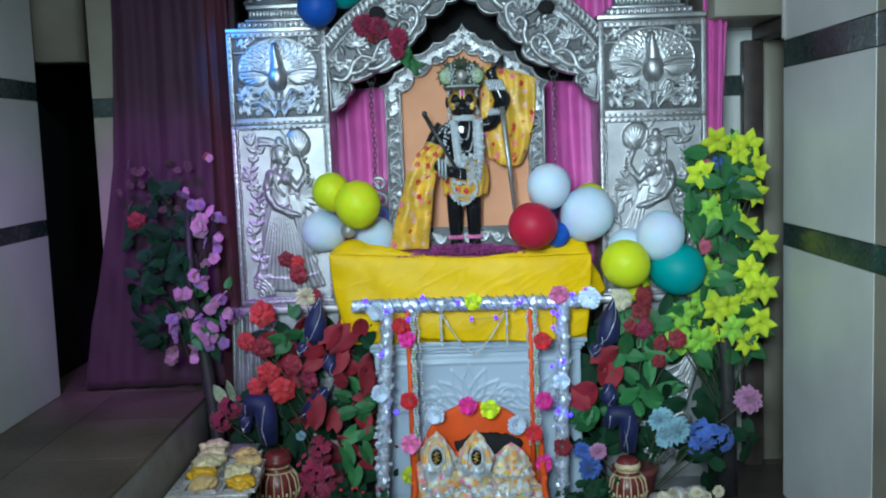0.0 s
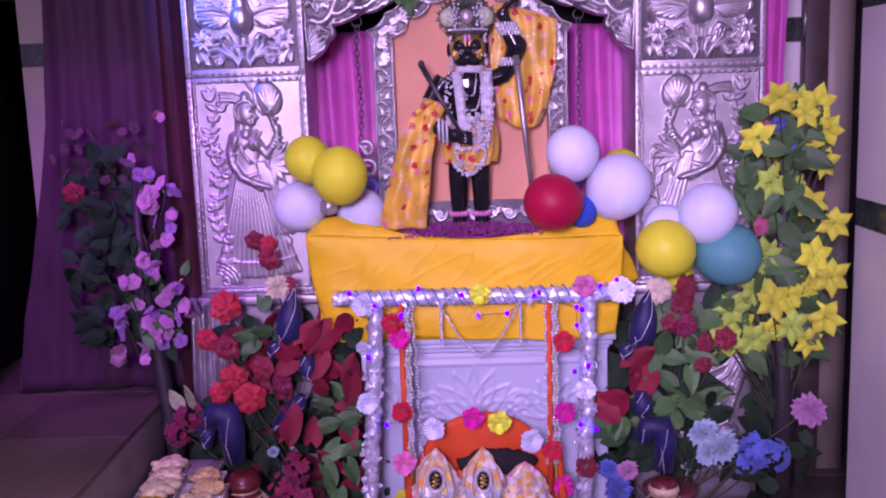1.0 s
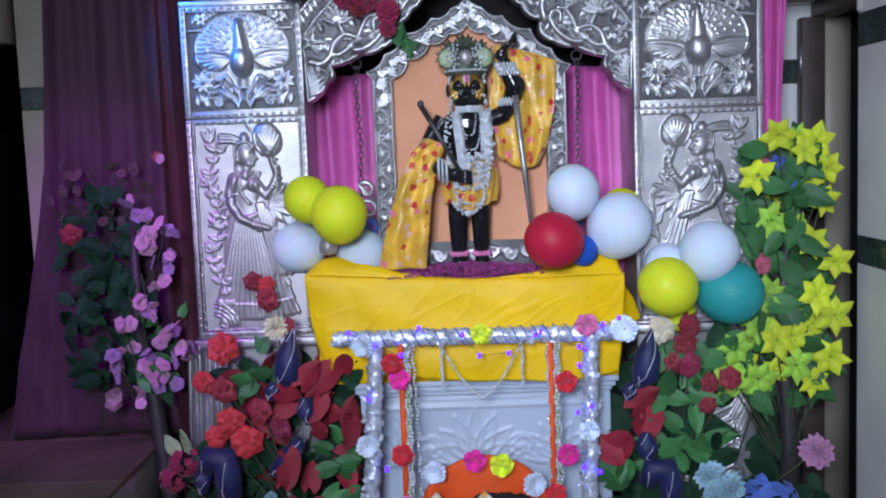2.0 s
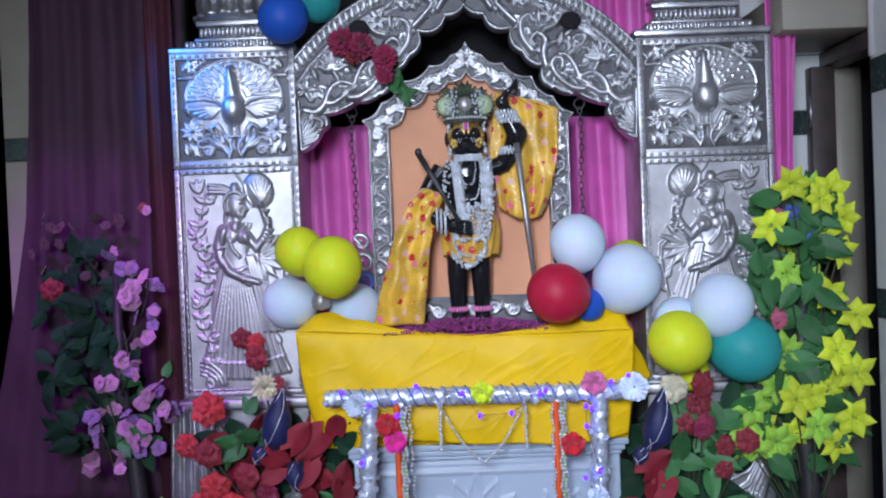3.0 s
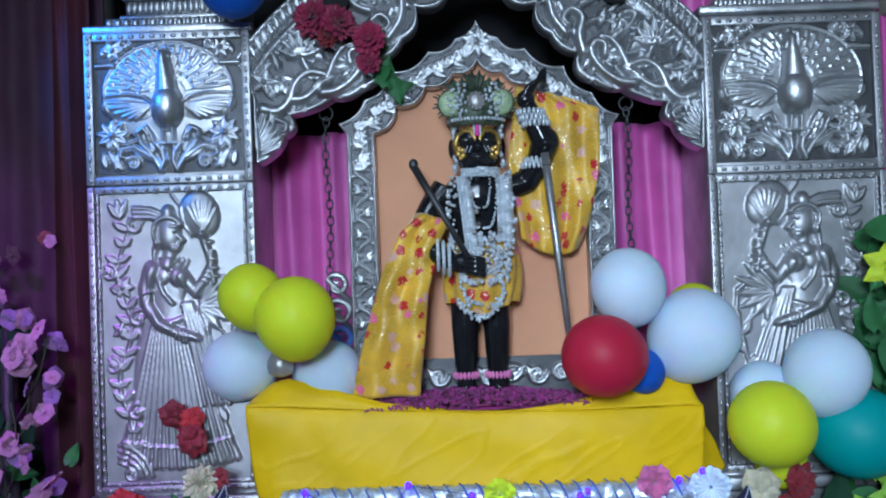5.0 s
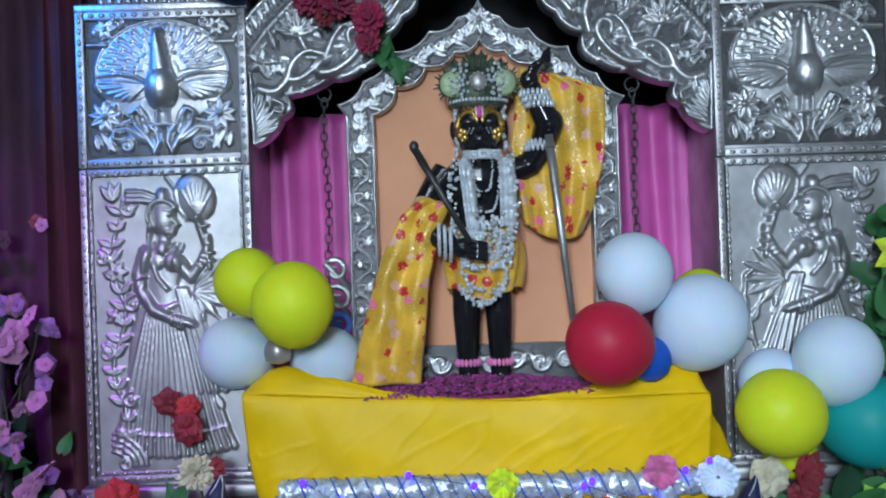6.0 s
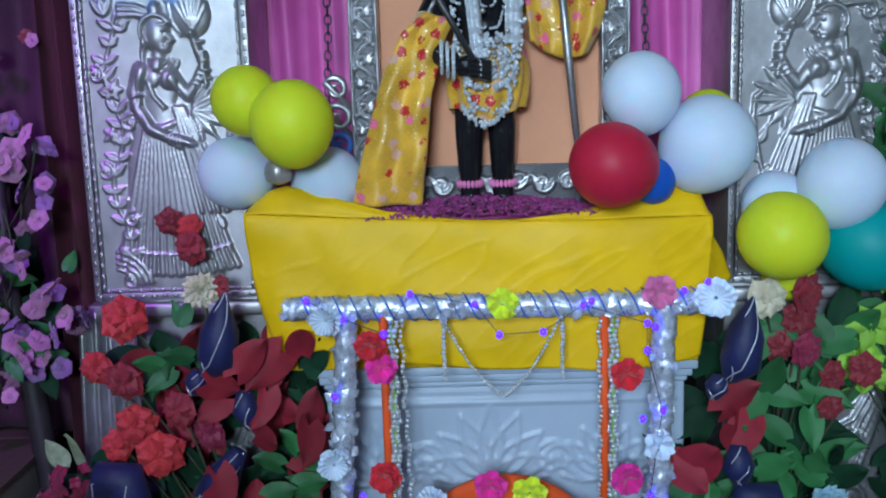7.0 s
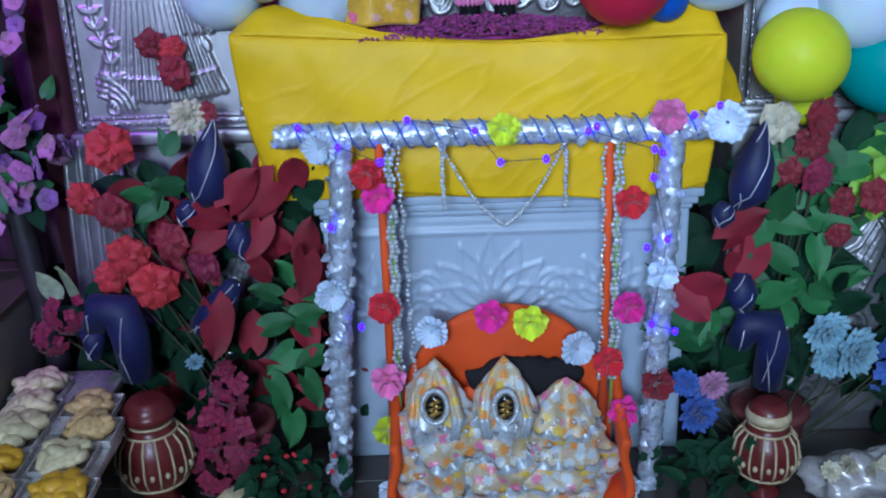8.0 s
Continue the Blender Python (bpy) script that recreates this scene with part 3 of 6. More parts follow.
def peacock_relief(w, h):
    """A peacock before its round spread tail, above scrolling leaves."""
    c = w / 2
    u = Relief()
    u.dome(c, 0.235, 0.182, 0.152, 0.012)
    for s in (-1, 1):
        u.dome(c + s * 0.095, 0.188, 0.095, 0.042, 0.014, s * 0.16)
    r = Relief(u)
    r.ridge(arc(c, 0.235, 0.18, -0.35, math.pi + 0.35, 40, 0.84), 0.004, 0.004, 0.006)
    for k in range(21):
        a = math.pi * (0.04 + 0.92 * k / 20)
        pts = [(c + q * math.cos(a + 0.05 * math.sin(q * 90)), 0.235 + 0.82 * q * math.sin(a + 0.05 * math.sin(q * 90))) for q in (0.05, 0.08, 0.11, 0.14, 0.168)]
        r.ridge(pts, 0.003, 0.0045, 0.003)
        for q in (0.075, 0.105, 0.135, 0.16):
            if (k + int(q * 100)) % 2:
                r.dome(c + q * math.cos(a + 0.07), 0.235 + 0.82 * q * math.sin(a + 0.07), 0.0055, 0.0055, 0.006)
    for s in (-1, 1):
        # folded wings
        r.ridge([(c + s * 0.03, 0.195), (c + s * 0.065, 0.222), (c + s * 0.11, 0.232), (c + s * 0.178, 0.228)], 0.006, 0.003, 0.012)
        for k in range(6):
            a = -0.02 - 0.17 * k
            r.ridge([(c + s * 0.04, 0.2), (c + s * (0.04 + (0.135 - 0.012 * k) * math.cos(a)), 0.215 + (0.135 - 0.012 * k) * math.sin(a))], 0.004, 0.006, 0.004)
        # large leaves rising from the vase
        r.ridge([(c + s * 0.022, 0.01), (c + s * 0.045, 0.05), (c + s * 0.075, 0.085), (c + s * 0.085, 0.118), (c + s * 0.068, 0.13), (c + s * 0.058, 0.112)], 0.010, 0.006, 0.018)
        r.leaf(c + s * 0.04, 0.06, 1.57 - s * 0.25, 0.085, 0.03, 0.016)
        r.leaf(c + s * 0.03, 0.03, 1.57 - s * 1.0, 0.1, 0.03, 0.015)
        r.ridge([(c + s * 0.05, 0.045), (c + s * 0.095, 0.078), (c + s * 0.13, 0.072), (c + s * 0.135, 0.05), (c + s * 0.118, 0.045)], 0.008, 0.006, 0.017)
        r.scroll(c + s * 0.1, 0.028, 0.024, 0.4 if s > 0 else 2.7, s, 1.2, 0.007, 0.015)
        r.flower(c + s * 0.155, 0.112, 0.048, 9, 0.018, 0.2)
        r.leaf(c + s * 0.13, 0.01, 1.57 - s * 0.6, 0.075, 0.026, 0.014)
        r.leaf(c + s * 0.15, 0.01, 1.57 + s * 0.2, 0.06, 0.024, 0.014)
        r.leaf(c + s * 0.175, 0.015, 1.57 - s * 0.2, 0.05, 0.022, 0.014)
        r.ridge([(c + s * 0.12, 0.09), (c + s * 0.09, 0.1)], 0.005, 0.004, 0.013)
        # corner sprigs and a short reeded bar
        r.flower(c + s * 0.15, 0.362, 0.032, 6, 0.014)
        r.scroll(c + s * 0.118, 0.378, 0.02, 0, -s, 1.2, 0.006, 0.012)
        r.leaf(c + s * 0.185, 0.345, 1.57 + s * 0.5, 0.045, 0.02, 0.012)
        r.ridge([(c + s * 0.15, 0.318), (c + s * 0.198, 0.318)], 0.008, 0.008, 0.012)
    for s in (-1, 1):
        r.ridge([(c + s * 0.013, 0.13), (c + s * 0.014, 0.07)], 0.006, 0.006, 0.02)
        r.ridge([(c + s * 0.034, 0.082), (c + s * 0.016, 0.06), (c + s * 0.012, 0.035), (c + s * 0.024, 0.005)], 0.008, 0.007, 0.022)
    r.ridge([(c - 0.03, 0.084), (c + 0.03, 0.084)], 0.006, 0.006, 0.022)
    # smooth breast, neck and small head
    r.dome(c, 0.19, 0.045, 0.068, 0.05)
    r.ridge([(c, 0.21), (c - 0.002, 0.265), (c - 0.006, 0.31), (c - 0.007, 0.34)], 0.036, 0.013, 0.036)
    r.dome(c - 0.007, 0.345, 0.017, 0.018, 0.034)
    r.ridge([(c - 0.02, 0.335), (c - 0.026, 0.312)], 0.006, 0.003, 0.026)
    return r


def moulding(x0, x1, z0, z1, y, w, parent, mat=None):
    """A raised rectangular frame of four bevelled bars with small bosses."""
    bm = bmesh.new()
    for lo, hi in (((x0, y - 0.014, z0), (x0 + w, y + 0.004, z1)), ((x1 - w, y - 0.014, z0), (x1, y + 0.004, z1)),
                   ((x0 + w, y - 0.012, z0), (x1 - w, y + 0.004, z0 + w)), ((x0 + w, y - 0.012, z1 - w), (x1 - w, y + 0.004, z1))):
        box(bm, lo, hi, 0.003)
    n = int((z1 - z0) / 0.03)
    for k in range(n):
        for x in (x0 + w / 2, x1 - w / 2):
            ball(bm, (x, y - 0.013, z0 + 0.015 + 0.03 * k), (0.006, 0.004, 0.01), 6)
    for k in range(int((x1 - x0) / 0.03)):
        for z in (z0 + w / 2, z1 - w / 2):
            ball(bm, (x0 + 0.015 + 0.03 * k, y - 0.012, z), (0.01, 0.004, 0.006), 6)
    return part("moulding", bm, mat or SILVER_PLAIN, parent)


def pillar(x0, x1, flip, dz):
    w = x1 - x0
    body = part("pillar", boxed((x0, 0.005, 0), (x1, 0.3, 2.285), 0.006), SILVER_PLAIN, shrine, m=Matrix.Translation((-CX, 0, 0)))
    z0, z1, z2, z3 = 0.995, 1.848 + dz, 1.872 + dz, 2.285 + dz / 2
    pw, ph = w - 0.065, z1 - z0 - 0.04
    rel = figure_relief(pw, ph)
    mx = Matrix.Translation((x1 - 0.0325 if flip else x0 + 0.0325, -0.001, z0 + 0.02)) @ Matrix.Diagonal((-pw / 0.4 if flip else pw / 0.4, 0.75, ph / 0.81, 1))
    relief_panel("figure_panel", 0, 0.4, 0, 0.81, 0, rel, 0.0033, SILVER_PLAIN, body, 0.00012, "embossed panel with a figure holding a fan", mx)
    ph2 = z3 - z2 - 0.025
    rel2 = peacock_relief(0.41, 0.4)
    mx2 = Matrix.Translation((x0 + 0.026, -0.001, z2 + 0.012)) @ Matrix.Diagonal(((w - 0.052) / 0.41, 1, ph2 / 0.4, 1))
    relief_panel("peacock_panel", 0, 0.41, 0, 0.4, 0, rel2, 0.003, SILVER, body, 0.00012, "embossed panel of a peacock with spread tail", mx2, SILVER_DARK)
    moulding(x0, x1, z0, z1, 0.0, 0.02, body)
    moulding(x0 + 0.024, x1 - 0.024, z0 + 0.022, z1 - 0.012, 0.002, 0.008, body)
    moulding(x0, x1, z2 - 0.02, z3, 0.0, 0.024, body)
    # foot of the pillar with hanging leaf folds
    rf = Relief()
    for k in range(9):
        for s in (-1, 1):
            rf.ridge([(pw / 2 + s * 0.2, 0.8 - 0.03 * k), (pw / 2 + s * 0.12, 0.72 - 0.05 * k), (pw / 2 + s * 0.02, 0.69 - 0.055 * k)], 0.008, 0.004, 0.014)
    for k in range(3):
        rf.flower(pw / 2, 0.12 + 0.16 * k, 0.06, 7, 0.014)
        for s in (-1, 1):
            rf.scroll(pw / 2 + s * 0.11, 0.12 + 0.16 * k, 0.05, 0, s, 1.3, 0.009, 0.014)
    relief_panel("foot_panel", 0, pw, 0, 0.86, 0, rf, 0.006, SILVER, body, 0.0006, "", Matrix.Translation((x0 + 0.0325, -0.002, 0.07)))
    part("ledge", boxed((x0 - 0.02, -0.025, 0.945), (x1 + 0.02, 0.3, 0.985), 0.008), SILVER_PLAIN, body)
    # stepped cornice with leaf rows, and a fluted bell
    cx = (x0 + x1) / 2
    for d, a, b, n in ((0.006, 2.286, 2.312, 0), (-0.045, 2.313, 2.345, 15), (-0.075, 2.346, 2.362, 0), (-0.09, 2.363, 2.405, 17), (-0.08, 2.406, 2.43, 0)):
        bm = box(bmesh.new(), (x0 - d, -d, a), (x1 + d, 0.3 + d, b), 0.006)
        for k in range(n):
            x = x0 - d + 0.012 + (w + 2 * d - 0.024) * k / (n - 1)
            ball(bm, (x, -d - 0.002, (a + b) / 2), (0.011, 0.01, (b - a) * 0.48), 8)
        part("cornice", bm, SILVER, body)
    bell = lathe(bmesh.new(), [(0.165, 2.431), (0.168, 2.445), (0.15, 2.455), (0.155, 2.5), (0.13, 2.58), (0.105, 2.68), (0.1, 2.8), (0.13, 2.9), (0.06, 3.0)], 96, (cx, 0.15, 0), 18, 0.05)
    part("fluted_bell", bell, SILVER, body)
    return body


pillar(-1.065, -0.597, False, 0.006)
pillar(0.682, 1.184, True, -0.02)
part("foot_drape", sheet(60, 30, lambda u, v: (-1.11 + 0.16 * u + 0.02 * v * (u - 0.5), -0.02 - 0.014 * math.sin(26 * u + 2.2 * v * v) - 0.02 * math.sin(3.1 * v), 0.97 - 0.6 * v), 0.003), SILVER, shrine, "hanging silver folds at the pillar's foot", m=Matrix.Translation((-CX, 0, 0)))


def chain(pts, n):
    """Points evenly spaced on a polyline whose spans bulge as foils. pts: (x, z, bulge)."""
    out = []
    for (xa, za, b), (xb, zb, _) in zip(pts, pts[1:]):
        for k in range(n):
            s = k / n
            nx, nz = -(zb - za), xb - xa
            q = b * 4 * s * (1 - s)
            out.append((xa + (xb - xa) * s + nx * q, za + (zb - za) * s + nz * q))
    out.append(pts[-1][:2])
    return np.array(out)


def resample(c, n):
    d = np.r_[0, np.cumsum(np.hypot(*np.diff(c, axis=0).T))]
    s = np.linspace(0, d[-1], n)
    return np.stack([np.interp(s, d, c[:, 0]), np.interp(s, d, c[:, 1])], 1)


def band(name, inner, outer, y, rel, nv, mat, parent, thick, label, edge=0.012, ground=None):
    """A strip of beaten sheet between two curves, with rolled edges and closed sides."""
    n = len(inner)
    v = np.linspace(0, 1, nv + 1)
    X = inner[:, None, 0] + (outer - inner)[:, None, 0] * v
    Z = inner[:, None, 1] + (outer - inner)[:, None, 1] * v
    W = np.hypot(*(outer - inner).T)[:, None]
    H = rel.at(X, Z)
    for d in (v * W, (1 - v) * W):
        H = np.maximum(H, 0.014 * np.sqrt(np.clip(1 - ((d - edge) / edge) ** 2, 0, 1)))
    Y = y - H
    X = np.concatenate([X[:, :1], X, X[:, -1:]], 1)
    Z = np.concatenate([Z[:, :1], Z, Z[:, -1:]], 1)
    Y = np.concatenate([np.full((n, 1), y + thick), Y, np.full((n, 1), y + thick)], 1)
    H2 = np.concatenate([np.full((n, 1), 1.0), H, np.full((n, 1), 1.0)], 1)
    return oxidise(grid_object(name, X, Y, Z, mat, parent, label, Matrix.Translation((-CX, 0, 0))), H2, ground, Z)


# half of the arch: foils from the hanging tip to the crown, and the outer edge
HALF = [(0.627, 1.905, 0.12), (0.55, 1.98, 0.3), (0.532, 2.04, 0.06), (0.41, 2.085, 0.12), (0.325, 2.11, 0.28), (0.283, 2.19, 0.15), (0.21, 2.245, 0.22), (0.17, 2.335, 0.25), (0.07, 2.39, 0.15), (0.0, 2.425, 0)]
side_in = chain(HALF, 14)
ang = np.linspace(math.atan2(0.4, 0.65), math.pi / 2, 60)
side_out = np.concatenate([np.array([[0.635, 1.92], [0.64, 2.0]]), np.array([[0.642, 2.1]]), np.stack([0.845 * np.cos(ang), 1.72 + 0.845 * np.sin(ang)], 1)[4:]])
N = 330
si, so = resample(side_in, N), resample(side_out, N)
inner = np.concatenate([si, (si * [-1, 1])[::-1][1:]]) + [CX, 0]
outer = np.concatenate([so, (so * [-1, 1])[::-1][1:]]) + [CX, 0]
# low swelling leaves under thick stems that curl from the hanging tip up to the crown
ra = Relief()
for s in (-1, 1):
    def mir(pts, s=s):
        """The curve through pts, rounded, on side s of the arch."""
        P = [np.array(p) for p in [pts[0]] + list(pts) + [pts[-1]]]
        out = []
        for a, b, c, d in zip(P, P[1:], P[2:], P[3:]):
            for t in (0.0, 0.25, 0.5, 0.75):
                out.append(0.5 * (2 * b + (c - a) * t + (2 * a - 5 * b + 4 * c - d) * t * t + (3 * b - a - 3 * c + d) * t ** 3))
        return [(CX + s * x, z) for x, z in out + [P[-1]]]

    def lf(x, z, a, ln, wd, h, s=s):
        ra.leaf(CX + s * x, z, a if s > 0 else math.pi - a, ln, wd, h)
    ra.ridge(mir([(0.61, 2.06), (0.57, 2.052), (0.535, 2.08), (0.515, 2.13), (0.475, 2.16), (0.43, 2.15)]), 0.0188, 0.0135, 0.032)
    ra.ridge(mir([(0.535, 2.085), (0.5, 2.085), (0.465, 2.105), (0.425, 2.14)]), 0.0159, 0.0135, 0.03)
    ra.ridge(mir([(0.475, 2.16), (0.49, 2.19), (0.5, 2.21)]), 0.0130, 0.0120, 0.03)
    ra.ridge(mir([(0.425, 2.14), (0.405, 2.19), (0.38, 2.225), (0.35, 2.235)]), 0.0145, 0.0090, 0.03)
    ra.ridge(mir([(0.44, 2.1), (0.4, 2.105), (0.35, 2.14), (0.32, 2.19), (0.335, 2.22), (0.36, 2.21), (0.358, 2.18)]), 0.0174, 0.0120, 0.036)
    ra.ridge(mir([(0.3, 2.19), (0.29, 2.24), (0.3, 2.29), (0.27, 2.315), (0.245, 2.29), (0.26, 2.27)]), 0.0174, 0.0105, 0.034)
    ra.ridge(mir([(0.25, 2.25), (0.215, 2.3), (0.21, 2.36), (0.24, 2.385), (0.255, 2.36)]), 0.0174, 0.0105, 0.034)
    ra.ridge(mir([(0.19, 2.36), (0.15, 2.4), (0.12, 2.44), (0.15, 2.465), (0.17, 2.445)]), 0.0159, 0.0105, 0.032)
    ra.ridge(mir([(0.1, 2.42), (0.07, 2.46), (0.03, 2.47)]), 0.0145, 0.0090, 0.03)
    ra.ridge(mir([(0.39, 2.235), (0.43, 2.26), (0.45, 2.295), (0.42, 2.3)]), 0.0145, 0.0090, 0.03)
    ra.ridge(mir([(0.3, 2.33), (0.34, 2.345), (0.365, 2.38)]), 0.0145, 0.0075, 0.03)
    # lotus, rosette, small star
    for k in range(7):
        lf(0.5, 2.205, 1.57 + (k - 3) * 0.42, 0.085 - 0.006 * abs(k - 3), 0.036, 0.042)
    ra.flower(CX + s * 0.605, 2.135, 0.04, 5, 0.032)
    ra.flower(CX + s * 0.395, 2.275, 0.034, 6, 0.036)
    ra.flower(CX + s * 0.325, 2.385, 0.045, 6, 0.034)
    ra.flower(CX + s * 0.2, 2.45, 0.04, 6, 0.034)
    # comb of leaflets on each curl
    for cx, cz, r0, a0, a1 in ((0.345, 2.19, 0.028, 3.6, 6.2), (0.275, 2.285, 0.022, 2.6, 5.0), (0.235, 2.36, 0.02, 2.4, 4.6), (0.15, 2.445, 0.02, 2.4, 4.6), (0.475, 2.12, 0.02, 0.4, 2.2), (0.56, 2.085, 0.018, 0.2, 2.4)):
        for k in range(6):
            a = a0 + (a1 - a0) * k / 5
            lf(cx + r0 * math.cos(a), cz + r0 * math.sin(a), a + 0.5, 0.042, 0.017, 0.026)
    # shell of feathered leaves at the hanging tip
    for k in range(7):
        lf(0.622, 1.93 + 0.012 * k, 2.75 - 0.16 * k, 0.085 - 0.004 * k, 0.024, 0.03)
    ra.ridge(mir([(0.575, 2.03), (0.545, 2.015), (0.548, 1.995), (0.57, 2.0)]), 0.009, 0.006, 0.034)
    for x, z, a, ln in ((0.47, 2.115, 2.7, 0.085), (0.58, 2.01, 1.4, 0.06), (0.43, 2.19, 0.7, 0.07), (0.345, 2.26, 1.2, 0.07), (0.56, 2.17, 1.2, 0.06), (0.55, 2.13, 0.3, 0.05), (0.46, 2.24, 2.5, 0.06), (0.4, 2.33, 0.9, 0.06), (0.28, 2.35, 1.6, 0.06), (0.3, 2.42, 2.4, 0.06),
                        (0.12, 2.49, 2.6, 0.07), (0.22, 2.42, 0.9, 0.06), (0.06, 2.5, 1.2, 0.06), (0.31, 2.27, 0.4, 0.05), (0.47, 2.33, 2.0, 0.05)):
        lf(x, z, a, ln, ln * 0.45, 0.03)
        ra.ridge(mir([(x, z), (x + 0.85 * ln * math.cos(a), z + 0.85 * ln * math.sin(a))]), 0.0028, 0.002, 0.034)
    # twisted rope and an outer row of leaves along the arc
    for k in range(64):
        a = 0.55 + 1.02 * k / 63
        ra.dome(CX + s * 0.772 * math.cos(a), 1.72 + 0.772 * math.sin(a), 0.016, 0.0075, 0.022, s * (a + 0.7) if s > 0 else math.pi - a - 0.7)
        if k % 2:
            lf(0.795 * math.cos(a), 1.72 + 0.795 * math.sin(a), a + 0.4, 0.045, 0.02, 0.02)
    ra.ridge(mir([(0.752 * math.cos(a), 1.72 + 0.752 * math.sin(a)) for a in np.linspace(0.56, 1.57, 30)]), 0.004, 0.004, 0.014)
rd = random.Random(4)
for k in range(46):
    # buds and leaflets between the stems
    a, q = rd.uniform(0.3, math.pi / 2), rd.uniform(0.42, 0.72)
    x, z, t = q * math.cos(a) * 1.02, 1.72 + q * math.sin(a), rd.uniform(0, 6.28)
    for s in (-1, 1):
        ra.leaf(CX + s * x, z, t if s > 0 else math.pi - t, 0.036, 0.016, 0.016)
ra.flower(CX, 2.5, 0.06, 8, 0.03)
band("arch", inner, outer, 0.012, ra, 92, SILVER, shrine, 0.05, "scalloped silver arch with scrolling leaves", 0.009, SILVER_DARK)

for s in (-1, 1):
    # black bosses stand in for the dark seen through the arch's piercings
    part("pierced_eye", ball(bmesh.new(), (CX + s * 0.396, -0.012, 2.355), (0.04, 0.012, 0.033), 20), BLACK, shrine, "black boss painting the dark of a pierced opening", m=Matrix.Translation((-CX, 0, 0)))

# ---- the inner frame round the statue ----
frame_thing = thing("throne_frame", "silver throne back with scalloped top round a peach cloth panel", "throne", (CX, 0.1, 1.2))


def fpart(ob):
    ob.parent = frame_thing
    ob.matrix_local = Matrix.Translation((-CX, -0.1, -1.2))
    return ob


FI = [(0.3, 1.32, 0), (0.3, 1.93, 0), (0.3, 1.985, 0.2), (0.235, 2.06, 0.22), (0.15, 2.115, 0.2), (0.07, 2.15, 0.2), (0.0, 2.185, 0)]
FO = [(0.382, 1.22, 0), (0.382, 1.99, 0), (0.405, 2.02, 0.15), (0.33, 2.085, 0.16), (0.25, 2.165, 0.16), (0.14, 2.22, 0.18), (0.06, 2.255, 0.15), (0.0, 2.305, 0)]
fi, fo = resample(chain(FI, 14), 400), resample(chain(FO, 14), 400)
rf = Relief()
for s in (-1, 1):
    for k in range(10):
        z, sd = 1.36 + 0.064 * k, 1 if k % 2 else -1
        c = CX + s * 0.341
        rf.ridge([(c - sd * 0.02, z - 0.03), (c - sd * 0.004, z - 0.012), (c + sd * 0.018, z), (c + sd * 0.02, z + 0.022), (c, z + 0.026), (c - sd * 0.004, z + 0.012), (c + sd * 0.006, z + 0.008)], 0.0055, 0.004, 0.014)
        for q in range(3):
            rf.leaf(c - sd * 0.002, z + 0.012, (1.57 + sd * (0.7 + 0.5 * q)), 0.034 - 0.005 * q, 0.013, 0.012)
        rf.leaf(c + sd * 0.016, z - 0.004, 1.57 - sd * 1.9, 0.024, 0.012, 0.012)
for k in range(17):
    # acanthus curls following the foils of the head
    i = 205 + 11 * k
    (xa, za), (xb, zb) = fi[i], fo[i]
    x, z, t = xa + (xb - xa) * 0.5, za + (zb - za) * 0.5, 2.55 + 0.9 * (k % 2)
    for s in (-1, 1):
        for q in range(4):
            a = t - 0.45 * q
            rf.leaf(CX + s * (x + 0.01), z - 0.012, a if s > 0 else math.pi - a, 0.05 - 0.006 * q, 0.017, 0.018)
        rf.scroll(CX + s * (x - 0.012), z + 0.012, 0.015, t if s > 0 else math.pi - t, s if k % 2 else -s, 1.2, 0.005, 0.016)
rf.flower(CX, 2.24, 0.045, 9, 0.02)
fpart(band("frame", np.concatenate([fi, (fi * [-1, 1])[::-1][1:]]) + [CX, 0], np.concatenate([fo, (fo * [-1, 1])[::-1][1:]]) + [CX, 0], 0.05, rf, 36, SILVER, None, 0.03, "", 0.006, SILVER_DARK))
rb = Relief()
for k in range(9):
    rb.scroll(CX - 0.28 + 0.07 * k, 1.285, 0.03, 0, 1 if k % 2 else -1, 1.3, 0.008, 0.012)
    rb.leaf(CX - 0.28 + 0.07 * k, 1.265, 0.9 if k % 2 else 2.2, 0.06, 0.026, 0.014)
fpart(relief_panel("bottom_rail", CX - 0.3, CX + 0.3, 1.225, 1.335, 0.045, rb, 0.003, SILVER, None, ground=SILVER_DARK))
fpart(part("bottom_rail_body", boxed((CX - 0.3, 0.05, 1.215), (CX + 0.3, 0.075, 1.335), 0.003), SILVER_PLAIN, None))


def peach_fn(u, v):
    x = CX - 0.32 + 0.64 * u
    top = 2.02 + 0.17 * (1 - (2 * u - 1) ** 2)
    return (x, 0.085 + 0.004 * math.sin(9 * u + 5 * v), 1.22 + (top - 1.22) * v)


fpart(part("peach_cloth", sheet(24, 30, peach_fn, 0.004), PEACH, None, "peach cloth panel"))
# volutes standing at the foot of the throne's sides
for sd in (-1, 1):
    for cz, r0, mt, lab in ((1.555, 0.034, SILVER, "silver volute"), (1.475, 0.04, SILVER, "silver volute"), (1.4, 0.034, COL["b"], "blue enamelled volute")):
        cxv = CX + sd * (0.425 - 0.2 * (1.56 - cz) * 0.3)
        pts = [(cxv + sd * r0 * (1 - 0.8 * q / 16) * math.cos(0.6 + q * 0.5), 0.06, cz + r0 * (1 - 0.8 * q / 16) * math.sin(0.6 + q * 0.5)) for q in range(17)]
        fpart(part("volute", tube(bmesh.new(), [(CX + sd * 0.375, 0.062, cz - 0.06)] + pts, [0.006] + [0.011 - 0.0004 * q for q in range(17)], 8), mt, None, lab))
